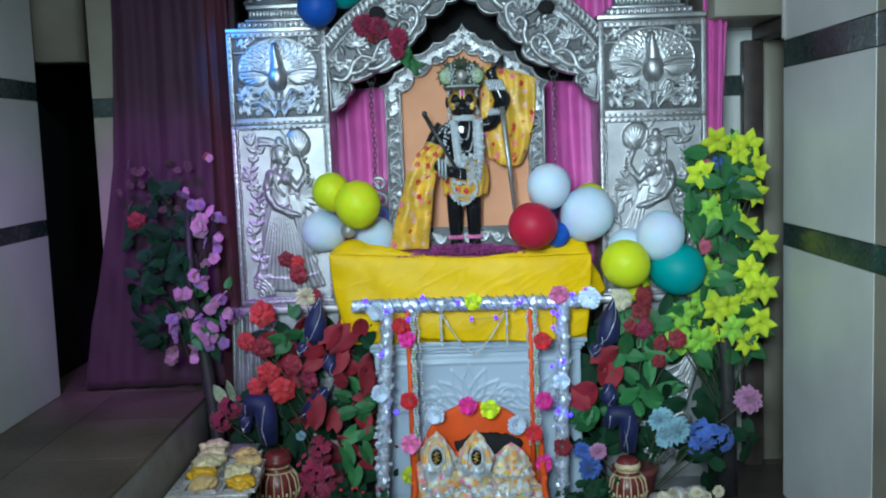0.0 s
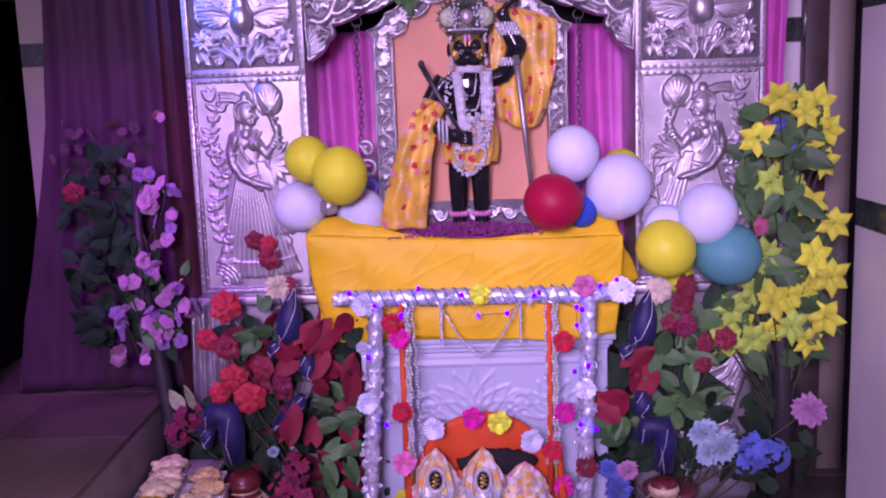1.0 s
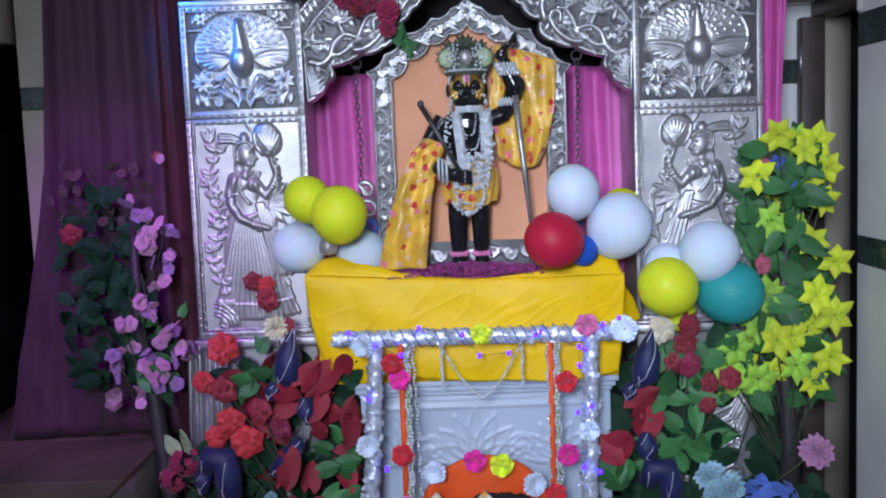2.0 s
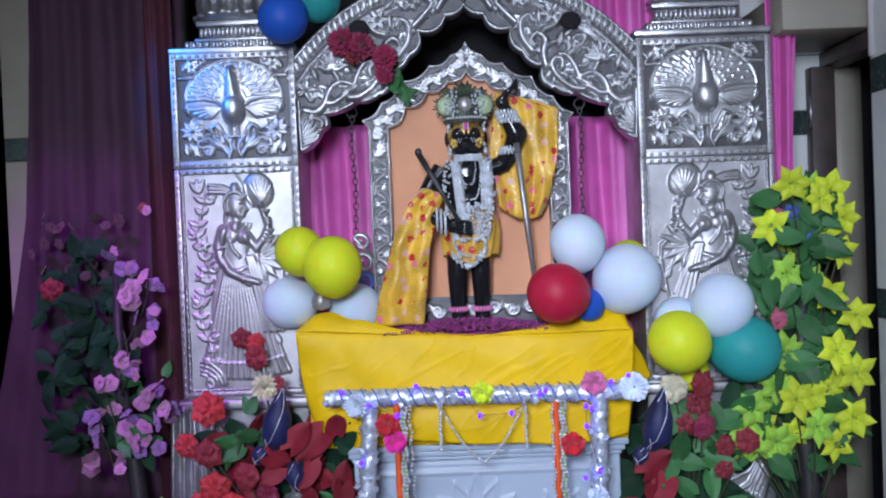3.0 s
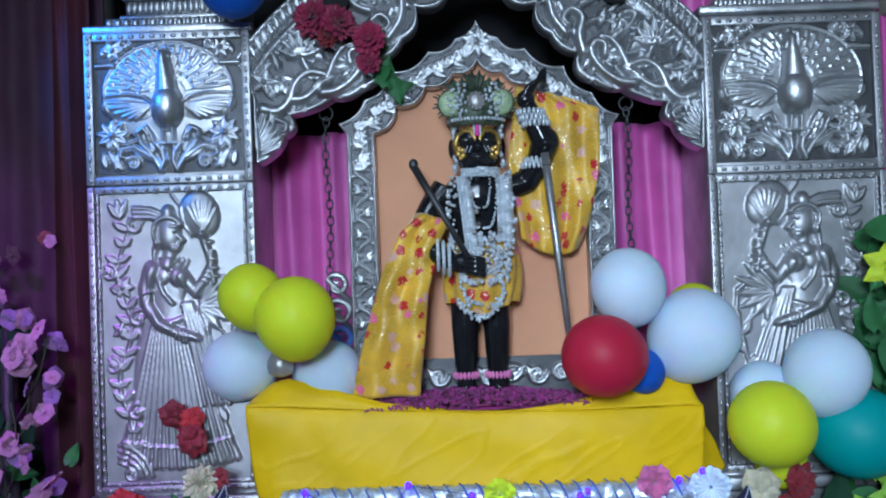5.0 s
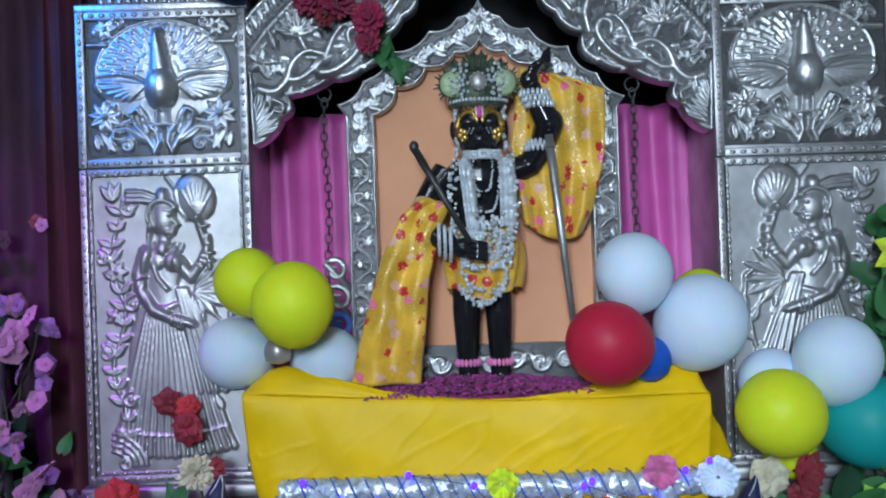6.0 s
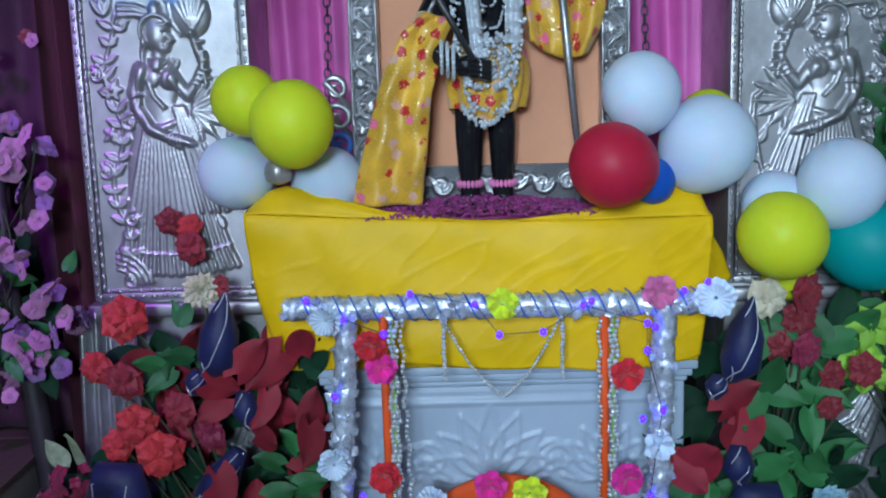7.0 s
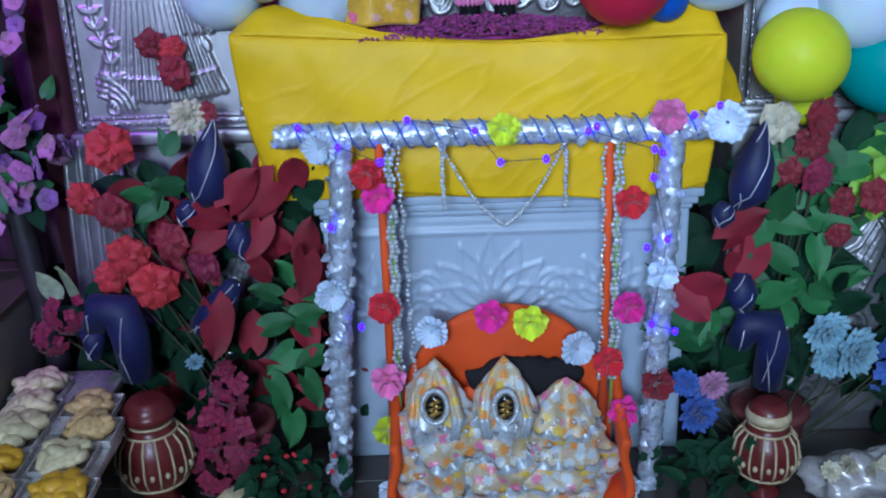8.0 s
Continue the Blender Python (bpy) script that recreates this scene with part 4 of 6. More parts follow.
for hx in (-0.398, 0.475):
    bm = bmesh.new()
    for k in range(27):
        turn = Matrix.Translation((hx + 0.004 * math.sin(k * 0.4) * (-1 if hx < 0 else 1), 0.08, 2.03 - 0.024 * k)) @ Matrix.Rotation(radians(80 * (k % 2) + 10), 4, "Z")
        tube(bm, [turn @ Vector((0.0095 * math.cos(0.698 * q), 0, 0.016 * math.sin(0.698 * q))) for q in range(10)], 0.0025, 5, False)
    tube(bm, [(hx + 0.02 * math.cos(0.628 * q), 0.08, 2.055 + 0.02 * math.sin(0.628 * q)) for q in range(11)], 0.003, 6, False)
    tagged(part("hanging_chain", bm, SILVER_DARK, None), "thin dark metal chain hanging from the arch", "chain", "chains under the arch")

# ---- pedestal, cloth and petals ----
pedestal = thing("marble_pedestal", "white carved marble pedestal with a moulded top", "pedestal", (0.07, 0, 0))


def ped(ob):
    ob.parent = pedestal
    ob.matrix_local = Matrix.Translation((-0.07, 0, 0))
    return ob


ped(part("block", boxed((-0.43, -0.06, 0), (0.56, 0.3, 0.735), 0.006), MARBLE, None))
for d, a, b in ((0.006, 0.736, 0.752), (0.018, 0.753, 0.775), (0.03, 0.776, 0.8)):
    ped(part("cornice", boxed((-0.43 - d, -0.06 - d, a), (0.56 + d, 0.3, b), 0.005), MARBLE, None))
ped(part("upper_block", boxed((-0.58, -0.09, 0.801), (0.59, 0.33, 1.2), 0.005), YELLOW, None))
rm = Relief()
for cx, sz in ((0.02, 1.0), (0.34, 0.75), (-0.3, 0.75)):
    for k in range(7):
        t, ln = 1.57 + (k - 3) * 0.42, (0.21 - 0.01 * abs(k - 3)) * sz
        for sd in (-1, 1):
            rm.ridge([(cx + ln * v * math.cos(t) - sd * 0.035 * sz * math.sin(3.14 * v ** 0.8) * math.sin(t), 0.47 + ln * v * math.sin(t) + sd * 0.035 * sz * math.sin(3.14 * v ** 0.8) * math.cos(t)) for v in (0, 0.15, 0.35, 0.55, 0.75, 0.9, 1)], 0.006, 0.005, 0.009)
    rm.ridge([(cx - 0.16 * sz, 0.47), (cx - 0.08 * sz, 0.45), (cx, 0.46), (cx + 0.08 * sz, 0.45), (cx + 0.16 * sz, 0.47)], 0.006, 0.006, 0.009)
    rm.scroll(cx + 0.17 * sz, 0.52, 0.06 * sz, 0, 1, 1.3, 0.006, 0.009)
    rm.scroll(cx - 0.17 * sz, 0.52, 0.06 * sz, 3.14, -1, 1.3, 0.006, 0.009)
rm.ridge([(-0.4, 0.69), (0.53, 0.69)], 0.01, 0.01, 0.008)
ped(relief_panel("carved_front", -0.42, 0.55, 0.05, 0.72, -0.062, rm, 0.007, MARBLE, None))

rnd = random.Random(11)
cloth = thing("yellow_cloth", "bright yellow satin cloth draped across the throne front", "cloth", (0, -0.14, 1.0))


def crumple(x, z, k=1.0):
    """Soft billows with a few long creases running off the corners."""
    a = noise.noise((x * 3.2, z * 4.5, 1.3))
    b = noise.noise((x * 4 + z * 9, z * 3 - x * 2, 4.1))
    c = noise.noise((x * 13 - z * 17, z * 8, 7.7))
    return k * (a * 0.018 + b * 0.007 + max(0.1 - abs(c), 0) * 0.03)


def front_top(u):
    return 1.245 - 0.04 * u - 0.016 * math.sin(math.pi * u)


def front_fn(u, v):
    bot = float(np.interp(u, (0, 0.03, 0.07, 0.14, 0.32, 0.55, 0.8, 0.94, 1), (0.965, 0.862, 0.856, 0.872, 0.832, 0.813, 0.8, 0.812, 0.826))) + 0.003 * math.sin(21 * u)
    z = bot + (front_top(u) - bot) * v
    x = -0.614 + 1.226 * u + 0.03 * (1 - v) ** 2 * (1 - 2 * u)
    edge = abs(2 * u - 1) ** 5
    pull = 0.010 * math.sin(34 * (x + 0.614) - 7 * (1.24 - z) + 2 * noise.noise((x * 9, z * 5, 2))) * math.exp(-(x + 0.614) / 0.1) + 0.006 * math.sin(30 * (0.612 - x) + 8 * z) * math.exp(-(0.612 - x) / 0.12)
    y = -0.15 + 0.035 * edge * (0.3 + 0.7 * (1 - v)) - crumple(x, z, 0.8) - pull - 0.012 * math.sin(v * 4 + 2 * u) * (1 - v)
    return (x, y + 0.018 * v ** 12, z)


def cpart(name, bm, mat, label=""):
    ob = part(name, bm, mat, cloth, label)
    ob.matrix_local = Matrix.Translation((0, 0.14, -1.0))
    return ob


cpart("front_fall", sheet(150, 54, front_fn, 0.002), YELLOW)


def top_fn(u, v):
    x = -0.612 + 1.22 * u
    rise = float(np.interp(u, (0, 0.05, 0.09, 0.16, 0.3, 0.46, 0.58, 0.7, 0.82, 0.95, 0.985, 1), (0.004, 0.056, 0.07, 0.054, 0.016, 0.0, 0.0, 0.018, 0.046, 0.078, 0.074, 0.01)))
    q = math.sin(min(v * 1.25, 1) * math.pi / 2)
    deep = 0.015 + 0.1 * abs(2 * u - 1) ** 3
    return (x, -0.15 + 0.018 + deep * v - 0.15 * crumple(x, v), front_top(u) + rise * q - 0.03 * max(v - 0.8, 0) + 0.15 * crumple(x, v * 0.6 + 2))


cpart("top_fold", sheet(110, 14, top_fn, 0.002), YELLOW)


def side_fn(u, v):
    x = 0.59 + float(np.interp(v, (0, 0.3, 0.6, 1), (0.03, 0.1, 0.075, 0.02))) * u
    return (x, -0.1 + 0.06 * u + 0.4 * crumple(u, v + 5), 0.93 + 0.28 * v - 0.03 * u + 0.1 * max(u - 0.5, 0) * (1 - v))


cpart("side_fall", sheet(14, 26, side_fn, 0.002), YELLOW)

petal_mesh = bpy.data.meshes.new("petal")
bm = sheet(2, 3, lambda u, v: (0.009 * (u - 0.5) * math.sin(3.14 * min(v + 0.15, 1)), 0.016 * (v - 0.5), 0.003 * ((2 * u - 1) ** 2 + v * v)))
bm.to_mesh(petal_mesh)
bm.free()
PETALS = petal_stuff("magenta_rose_petals", (0.36, 0.03, 0.22), 0.4)
bm = bmesh.new()
for k in range(2300):
    x, y = rnd.gauss(0.02, 0.16), rnd.uniform(-0.14, 0.05)
    if abs(x - 0.01) > 0.31:
        continue
    z = 1.216 + rnd.random() * 0.03 * math.exp(-((x - 0.01) / 0.2) ** 2) + 0.012
    z -= max(0.0, -0.1 - y) * 0.3
    m = pose(x, y, z, rnd.uniform(-50, 50), rnd.uniform(-50, 50), rnd.uniform(0, 360))
    vs = [bm.verts.new(m @ v.co) for v in petal_mesh.vertices]
    for p in petal_mesh.polygons:
        bm.faces.new([vs[i] for i in p.vertices])
box(bm, (-0.24, -0.085, 1.2045), (0.26, 0.045, 1.21))
tagged(part("rose_petals", bm, PETALS, None), "bed of magenta rose petals at the statue's feet", "petals", kind="stuff")

# ---- the statue and what it wears ----
SX = 0.03
HX, HY, HZ, HR = SX + 0.004, -0.008, 1.935, (0.071, 0.066, 0.085)
bm = bmesh.new()
for x in (-0.017, 0.072):
    tube(bm, [(x, 0.0, 1.238), (x, 0.0, 1.29), (x, -0.003, 1.36), (x, -0.004, 1.43), (x * 0.9 + 0.003, 0.0, 1.5), (x * 0.8 + 0.006, 0, 1.6)], [0.027, 0.029, 0.034, 0.038, 0.043, 0.048], 18)
    ball(bm, (x, -0.034, 1.236), (0.027, 0.05, 0.02), 14)
lathe(bm, [(0.09, 1.54), (0.092, 1.6), (0.086, 1.66), (0.09, 1.72), (0.106, 1.785), (0.102, 1.82), (0.07, 1.848), (0.038, 1.856), (0.036, 1.89)], 28, (SX + 0.004, 0, 0), 0, 0, 0.72)
ball(bm, (HX, HY, HZ), HR, 28)
ball(bm, (HX, HY - 0.01, HZ - 0.05), (0.05, 0.05, 0.034), 18)
tube(bm, [(HX, HY - 0.062, HZ + 0.02), (HX, HY - 0.072, HZ - 0.012), (HX, HY - 0.062, HZ - 0.02)], [0.006, 0.012, 0.009], 10)
ball(bm, (HX, HY - 0.058, HZ - 0.038), (0.02, 0.01, 0.006), 12)
ball(bm, (HX, HY - 0.055, HZ - 0.049), (0.017, 0.01, 0.006), 12)
for s in (-1, 1):
    ball(bm, (HX + s * 0.071, HY + 0.01, HZ - 0.005), (0.01, 0.016, 0.028), 12)
tube(bm, [(SX - 0.085, 0, 1.815), (SX - 0.12, -0.006, 1.77), (SX - 0.155, -0.02, 1.71), (SX - 0.165, -0.035, 1.675), (SX - 0.12, -0.07, 1.635), (SX - 0.075, -0.095, 1.61)], [0.044, 0.042, 0.038, 0.036, 0.031, 0.025], 16)
ball(bm, (SX - 0.05, -0.108, 1.605), (0.036, 0.026, 0.028), 16)
for k in range(4):
    tube(bm, [(SX - 0.045, -0.128, 1.622 - 0.013 * k), (SX - 0.015, -0.136, 1.618 - 0.013 * k), (SX + 0.008, -0.13, 1.612 - 0.013 * k), (SX + 0.006, -0.112, 1.61 - 0.013 * k)], 0.0075, 8)
tube(bm, [(SX + 0.085, 0, 1.812), (SX + 0.14, -0.005, 1.83), (SX + 0.175, -0.02, 1.88), (SX + 0.19, -0.04, 1.925)], [0.042, 0.038, 0.036, 0.04], 16)
ball(bm, (SX + 0.192, -0.048, 1.935), (0.04, 0.036, 0.043), 18)
tube(bm, [(SX + 0.188, -0.048, 1.94), (SX + 0.163, -0.05, 1.995), (SX + 0.146, -0.05, 2.035)], [0.037, 0.031, 0.026], 16)
ball(bm, (SX + 0.142, -0.05, 2.055), (0.026, 0.02, 0.026), 14)
for k in range(4):
    tube(bm, [(SX + 0.135 + 0.006 * k, -0.056, 2.055 + 0.006 * k), (SX + 0.15 + 0.009 * k, -0.062, 2.088 + 0.005 * k), (SX + 0.178 + 0.006 * k, -0.058, 2.104 + 0.008 * k - 0.003 * k * k), (SX + 0.186 + 0.004 * k, -0.056, 2.128 + 0.004 * k)], [0.0095, 0.009, 0.0075, 0.005], 8)
stone = part("statue", bm, BODY, None)
skin = stone.modifiers.new("one_skin", "REMESH")
skin.mode, skin.voxel_size, skin.use_smooth_shade = "VOXEL", 0.0035, True
tagged(stone, "polished black stone standing statue with one arm raised", "statue")

face = thing("face_ornaments", "gilt plates and a painted mark on the statue's face", "ornament", (SX, -0.05, 1.93))


def worn(root, name, bm, mat, label=""):
    ob = part(name, bm, mat, root, label)
    ob.matrix_local = Matrix.Translation(-root.location)
    return ob


def on_head(a, b, lift=0.002):
    """A point on the head: a turns sideways, b lifts, both in radians."""
    return (HX + (HR[0] + lift) * math.sin(a) * math.cos(b), HY - (HR[1] + lift) * math.cos(a) * math.cos(b), HZ + (HR[2] + lift) * math.sin(b))


worn(face, "forehead_plate", sheet(24, 6, lambda u, v: on_head(-0.95 + 1.9 * u, 0.42 + 0.34 * v + 0.1 * abs(2 * u - 1) * (1 - v)), 0.001), GOLD, "gilt forehead plate")
for s in (-1, 1):
    worn(face, "brow_band", tube(bmesh.new(), [on_head(s * a, b, 0.003) for a, b in ((0.05, -0.05), (0.1, 0.16), (0.26, 0.36), (0.55, 0.42), (0.84, 0.3), (0.96, 0.02), (0.9, -0.22))], [0.003, 0.005, 0.006, 0.006, 0.007, 0.008, 0.005], 8), GOLD, "gilt brow band")
    bm = bmesh.new()
    for k in range(5):
        ball(bm, on_head(s * (0.72 + 0.13 * math.cos(1.257 * k)), -0.3 + 0.15 * math.sin(1.257 * k), 0.003), (0.008, 0.004, 0.008), 8)
    worn(face, "cheek_flower", bm, GOLD, "gilt cheek flower")
    bm = bmesh.new()
    for k in range(6):
        ball(bm, on_head(s * (0.25 + 0.05 * k), -0.12 - 0.07 * (k % 3), 0.002), 0.0026, 6)
    worn(face, "paint_dots", bm, PEARL, "small white painted dots")
worn(face, "chin_gem", ball(bmesh.new(), on_head(0, -0.8, 0.004), 0.0065, 10), PEARL, "white chin gem")
for k in range(7):
    worn(face, "boss", ball(bmesh.new(), on_head(-0.75 + 0.25 * k, 0.6, 0.003), (0.006, 0.003, 0.006), 8), POT, "dark red enamel boss")
for s in (-1, 1):
    worn(face, "forehead_mark", tube(bmesh.new(), [on_head(s * 0.12, 0.22, 0.004), on_head(s * 0.13, 0.5, 0.004), on_head(s * 0.16, 0.82, 0.004)], 0.0034, 6), PEARL, "white forehead mark")
worn(face, "forehead_mark", tube(bmesh.new(), [on_head(0, 0.22, 0.005), on_head(0, 0.82, 0.005)], 0.0045, 6), COL["h"], "red forehead mark")
ENAMEL = material("dark_enamel", (0.02, 0.02, 0.02), 0.1, 0, 5, 0.1, 0)
for s in (-1, 1):
    worn(face, "enamel_inlay", ball(bmesh.new(), on_head(s * 0.42, 0.1, 0.0), (0.016, 0.005, 0.008), 12), ENAMEL, "dark enamel")

crown = thing("crown", "jewelled crown with peacock feathers and pale green rosettes", "crown", (SX, 0, 2.0))
bm = lathe(bmesh.new(), [(0.074, 1.985), (0.08, 1.995), (0.08, 2.01), (0.074, 2.016), (0.08, 2.04), (0.072, 2.075), (0.04, 2.095)], 32, (HX, 0.005, 0), 14, 0.04)
worn(crown, "band", bm, CROWN)
for s, a in ((-1, 0.45), (0, 0.0), (1, -0.45)):
    def feather(u, v, s=s, a=a):
        t = (2 * u - 1) * (0.35 if s else 0.3) - a * 0.3
        r = (0.03 + 0.085 * v) * (1 - 0.14 * abs(math.sin(9 * u)) * v)
        return (HX + s * 0.036 + r * math.sin(t), -0.03 - 0.012 * math.sin(2 * v) + 0.005 * math.sin(27 * u), 2.03 + r * math.cos(t) * (1.0 if s == 0 else 0.82))
    worn(crown, "feather", sheet(36, 6, feather, 0.0015), CROWN, "dark peacock feather")
for s in (-1, 1):
    rx = HX + s * 0.068
    bm = bmesh.new()
    for k in range(30):
        a = 6.2832 * k / 30
        q = 0.048 + 0.008 * math.sin(k * 2.1)
        tube(bm, [(rx + 0.03 * math.cos(a), -0.04, 2.05 + 0.03 * math.sin(a)), (rx + q * math.cos(a), -0.046, 2.05 + q * math.sin(a))], [0.006, 0.0015], 5)
    worn(crown, "feather_fringe", bm, CROWN, "dark feather fringe")
    worn(crown, "rosette", ball(bmesh.new(), (rx, -0.045, 2.05), (0.036, 0.013, 0.036), 18), PALE, "pale green rosette")
    bm = bmesh.new()
    for k in range(26):
        a = k * 2.4
        q = 0.004 * math.sqrt(k) * 1.3
        ball(bm, (HX + s * (0.043 + 0.004 * (k % 3)) + q * math.cos(a), -0.062 - 0.004 * (k % 2), 2.056 + 1.9 * q * math.sin(a)), 0.0055, 6)
    for k in range(4):
        ball(bm, (rx + s * 0.012 * (k % 2), -0.06, 2.035 + 0.01 * k), 0.0035, 6)
    worn(crown, "blossom", bm, PEARL, "white blossoms beside the rosette")
bm = bmesh.new()
for k in range(19):
    a = -1.25 + 2.5 * k / 18
    ball(bm, (HX + 0.082 * math.sin(a), 0.005 - 0.083 * math.cos(a), 2.003), 0.0055, 6)
tagged(worn(crown, "bead_band", bm, PEARL, "white bead band"), kind="stuff")
bm = ball(bmesh.new(), (HX, -0.078, 2.05), (0.024, 0.01, 0.026), 14)
for k in range(12):
    ball(bm, (HX + 0.021 * math.cos(k * 0.5236), -0.084, 2.05 + 0.023 * math.sin(k * 0.5236)), 0.0045, 6)
worn(crown, "jewel", bm, BRASSY, "round grey-brown jewel")

rnd = random.Random(5)


def beads(bm, pts, r, jitter=0.004):
    for p in pts:
        ball(bm, (p[0] + rnd.uniform(-jitter, jitter), p[1] + rnd.uniform(-jitter, jitter), p[2] + rnd.uniform(-jitter, jitter)), r * rnd.uniform(0.75, 1.2), 6)
    return bm


garland = thing("garland", "white bead and flower garlands hung round the statue", "garland", (SX, -0.09, 1.7))
# strands over the chest, the outer ones edged with small blossoms
for w, low, n, r in ((0.03, 1.755, 50, 0.003), (0.05, 1.7, 60, 0.0035), (0.098, 1.55, 130, 0.0065), (0.088, 1.49, 120, 0.0055)):
    pts = []
    for k in range(n):
        u = 2 * k / (n - 1) - 1
        z = low + (1.85 - low) * abs(u) ** 2.4
        pts.append((SX + 0.006 + w * (1 if u > 0 else -1) * abs(u) ** 0.5 * (1.0 if abs(u) < 0.85 else 1 - (abs(u) - 0.85) * 1.6), -0.085 - 0.022 * (1 - abs(u)), z))
    tagged(worn(garland, "strand", beads(bmesh.new(), pts, r, 0.002 if r < 0.005 else 0.008), PEARL), kind="stuff")
for x0, x1, wd, zb in ((-0.042, -0.022, 0.036, 1.64), (0.072, 0.07, 0.044, 1.66)):
    def fall(u, v, x0=x0, x1=x1, wd=wd, zb=zb):
        return (SX + x0 + (x1 - x0) * v + wd * (u - 0.5), -0.055 - 0.04 * math.sin(1.4 * min(v * 2, 1)) - 0.006 * math.cos(9 * u) + 0.003 * math.sin(34 * v), 1.846 + (zb - 1.846) * v)
    worn(garland, "woven_band", sheet(8, 40, fall, 0.003), PEARL, "pale woven band")
bm = bmesh.new()
for k in range(230):
    a, q = rnd.uniform(0, 6.2832), math.sqrt(rnd.random())
    beads(bm, [(SX + 0.014 + 0.068 * q * math.cos(a), -0.108 + 0.03 * q * q, 1.628 + 0.062 * q * math.sin(a))], 0.0062, 0.003)
tagged(worn(garland, "blossom_trim", bm, PEARL, "cluster of white blossoms"), kind="stuff")
bm = bmesh.new()
for k in range(14):
    ball(bm, (SX + 0.014 + rnd.uniform(-0.045, 0.045), -0.115, rnd.uniform(1.6, 1.8)), (0.007, 0.004, 0.007), 8)
tagged(worn(garland, "gem", bm, BRASSY, "small dull gems"), kind="stuff")
bm = bmesh.new()
for k in range(3):
    beads(bm, [(SX + 0.008 + 0.05 * math.sin(a), -0.05 - 0.035 * math.cos(a) + 0.0, 1.862 - 0.008 * k) for a in np.linspace(-1.5, 1.5, 20)], 0.0055, 0.001)
for s in (-1, 1):
    beads(bm, [(SX + 0.008 + s * (0.062 + 0.004 * math.sin(k)), -0.02, 2.0 - 0.014 * k) for k in range(10)], 0.009)
worn(garland, "necklace", bm, PEARL, "white bead necklace and earrings")
for x, y, z, ax in ((SX - 0.085, -0.088, 1.615, 0), (SX - 0.1, -0.08, 1.622, 0), (SX - 0.115, -0.072, 1.632, 0), (SX + 0.168, -0.05, 1.985, 1), (SX + 0.16, -0.05, 2.0, 1), (SX + 0.154, -0.05, 2.016, 1), (SX + 0.172, -0.025, 1.885, 1), (SX + 0.165, -0.022, 1.872, 1), (-0.017, 0, 1.292, 2), (0.072, 0, 1.292, 2)):
    bm = bmesh.new()
    rr = (0.038, 0.037, 0.033)[ax]
    for k in range(18):
        a = 6.28 * k / 18
        p = (x, y + rr * math.cos(a), z + rr * math.sin(a)) if ax == 0 else (x + rr * math.cos(a), y + rr * math.sin(a), z)
        ball(bm, p, (0.006, 0.006, 0.011), 6)
    tagged(worn(garland, "bangle", bm, PEARL if ax < 2 else COL["p"], "beaded bangle"), kind="stuff")

skirt = thing("short_skirt", "yellow floral brocade wrap round the statue's hips", "garment", (SX, 0, 1.55))


def skirt_fn(u, v):
    a = 6.283 * u
    r = 0.096 + 0.012 * math.sin(3 * v) + 0.008 * math.sin(9 * a + 3 * v)
    return (SX + 0.004 + r * math.cos(a), r * 0.78 * math.sin(a), 1.66 - 0.19 * v + 0.02 * abs(math.cos(a)) * v - 0.008 * math.sin(3 * a) * v)


worn(skirt, "wrap", sheet(64, 14, skirt_fn), SHAWL)
bm = bmesh.new()
beads(bm, [(SX - 0.005 + 0.062 * u, -0.105, 1.455 + 0.05 * u * u + 0.004 * math.sin(40 * u)) for u in np.linspace(-1, 1, 44)], 0.0055)
worn(skirt, "bead_hem", bm, PEARL, "white bead hem")

shawl = thing("shawl", "yellow brocade shawl with red and pink flowers", "shawl", (SX, 0.02, 1.6))


def left_fall(u, v):
    z = 1.725 - 0.478 * v + 0.02 * (1 - u) * (1 - v)
    xl = float(np.interp(v, (0, 0.1, 0.32, 0.65, 1), (-0.13, -0.185, -0.24, -0.29, -0.338)))
    xr = float(np.interp(v, (0, 0.1, 0.4, 0.7, 1), (-0.05, -0.075, -0.115, -0.13, -0.148)))
    fold = math.sin(u * 11 - 2 * v) * (0.4 + 0.6 * v)
    return (xl + (xr - xl) * u, -0.075 - 0.014 * fold - 0.025 * math.sin(3.1 * v) - 0.006 * math.sin(v * 17 + u * 8), z)


def right_fall(u, v):
    xl = float(np.interp(v, (0, 0.5, 1), (0.15, 0.12, 0.15)))
    xr = float(np.interp(v, (0, 0.08, 0.5, 0.85, 1), (0.3, 0.385, 0.372, 0.34, 0.31)))
    z = 2.1 - 0.035 * u - (0.43 + 0.03 * math.sin(3.1 * u)) * v
    fold = math.sin(11 * u + 5 * u * v + 1.0) * (0.5 + 0.5 * v) + 0.5 * math.sin(23 * u - 6 * v)
    return (xl + (xr - xl) * u, 0.005 - 0.012 * fold - 0.02 * math.sin(3.1 * v), z)


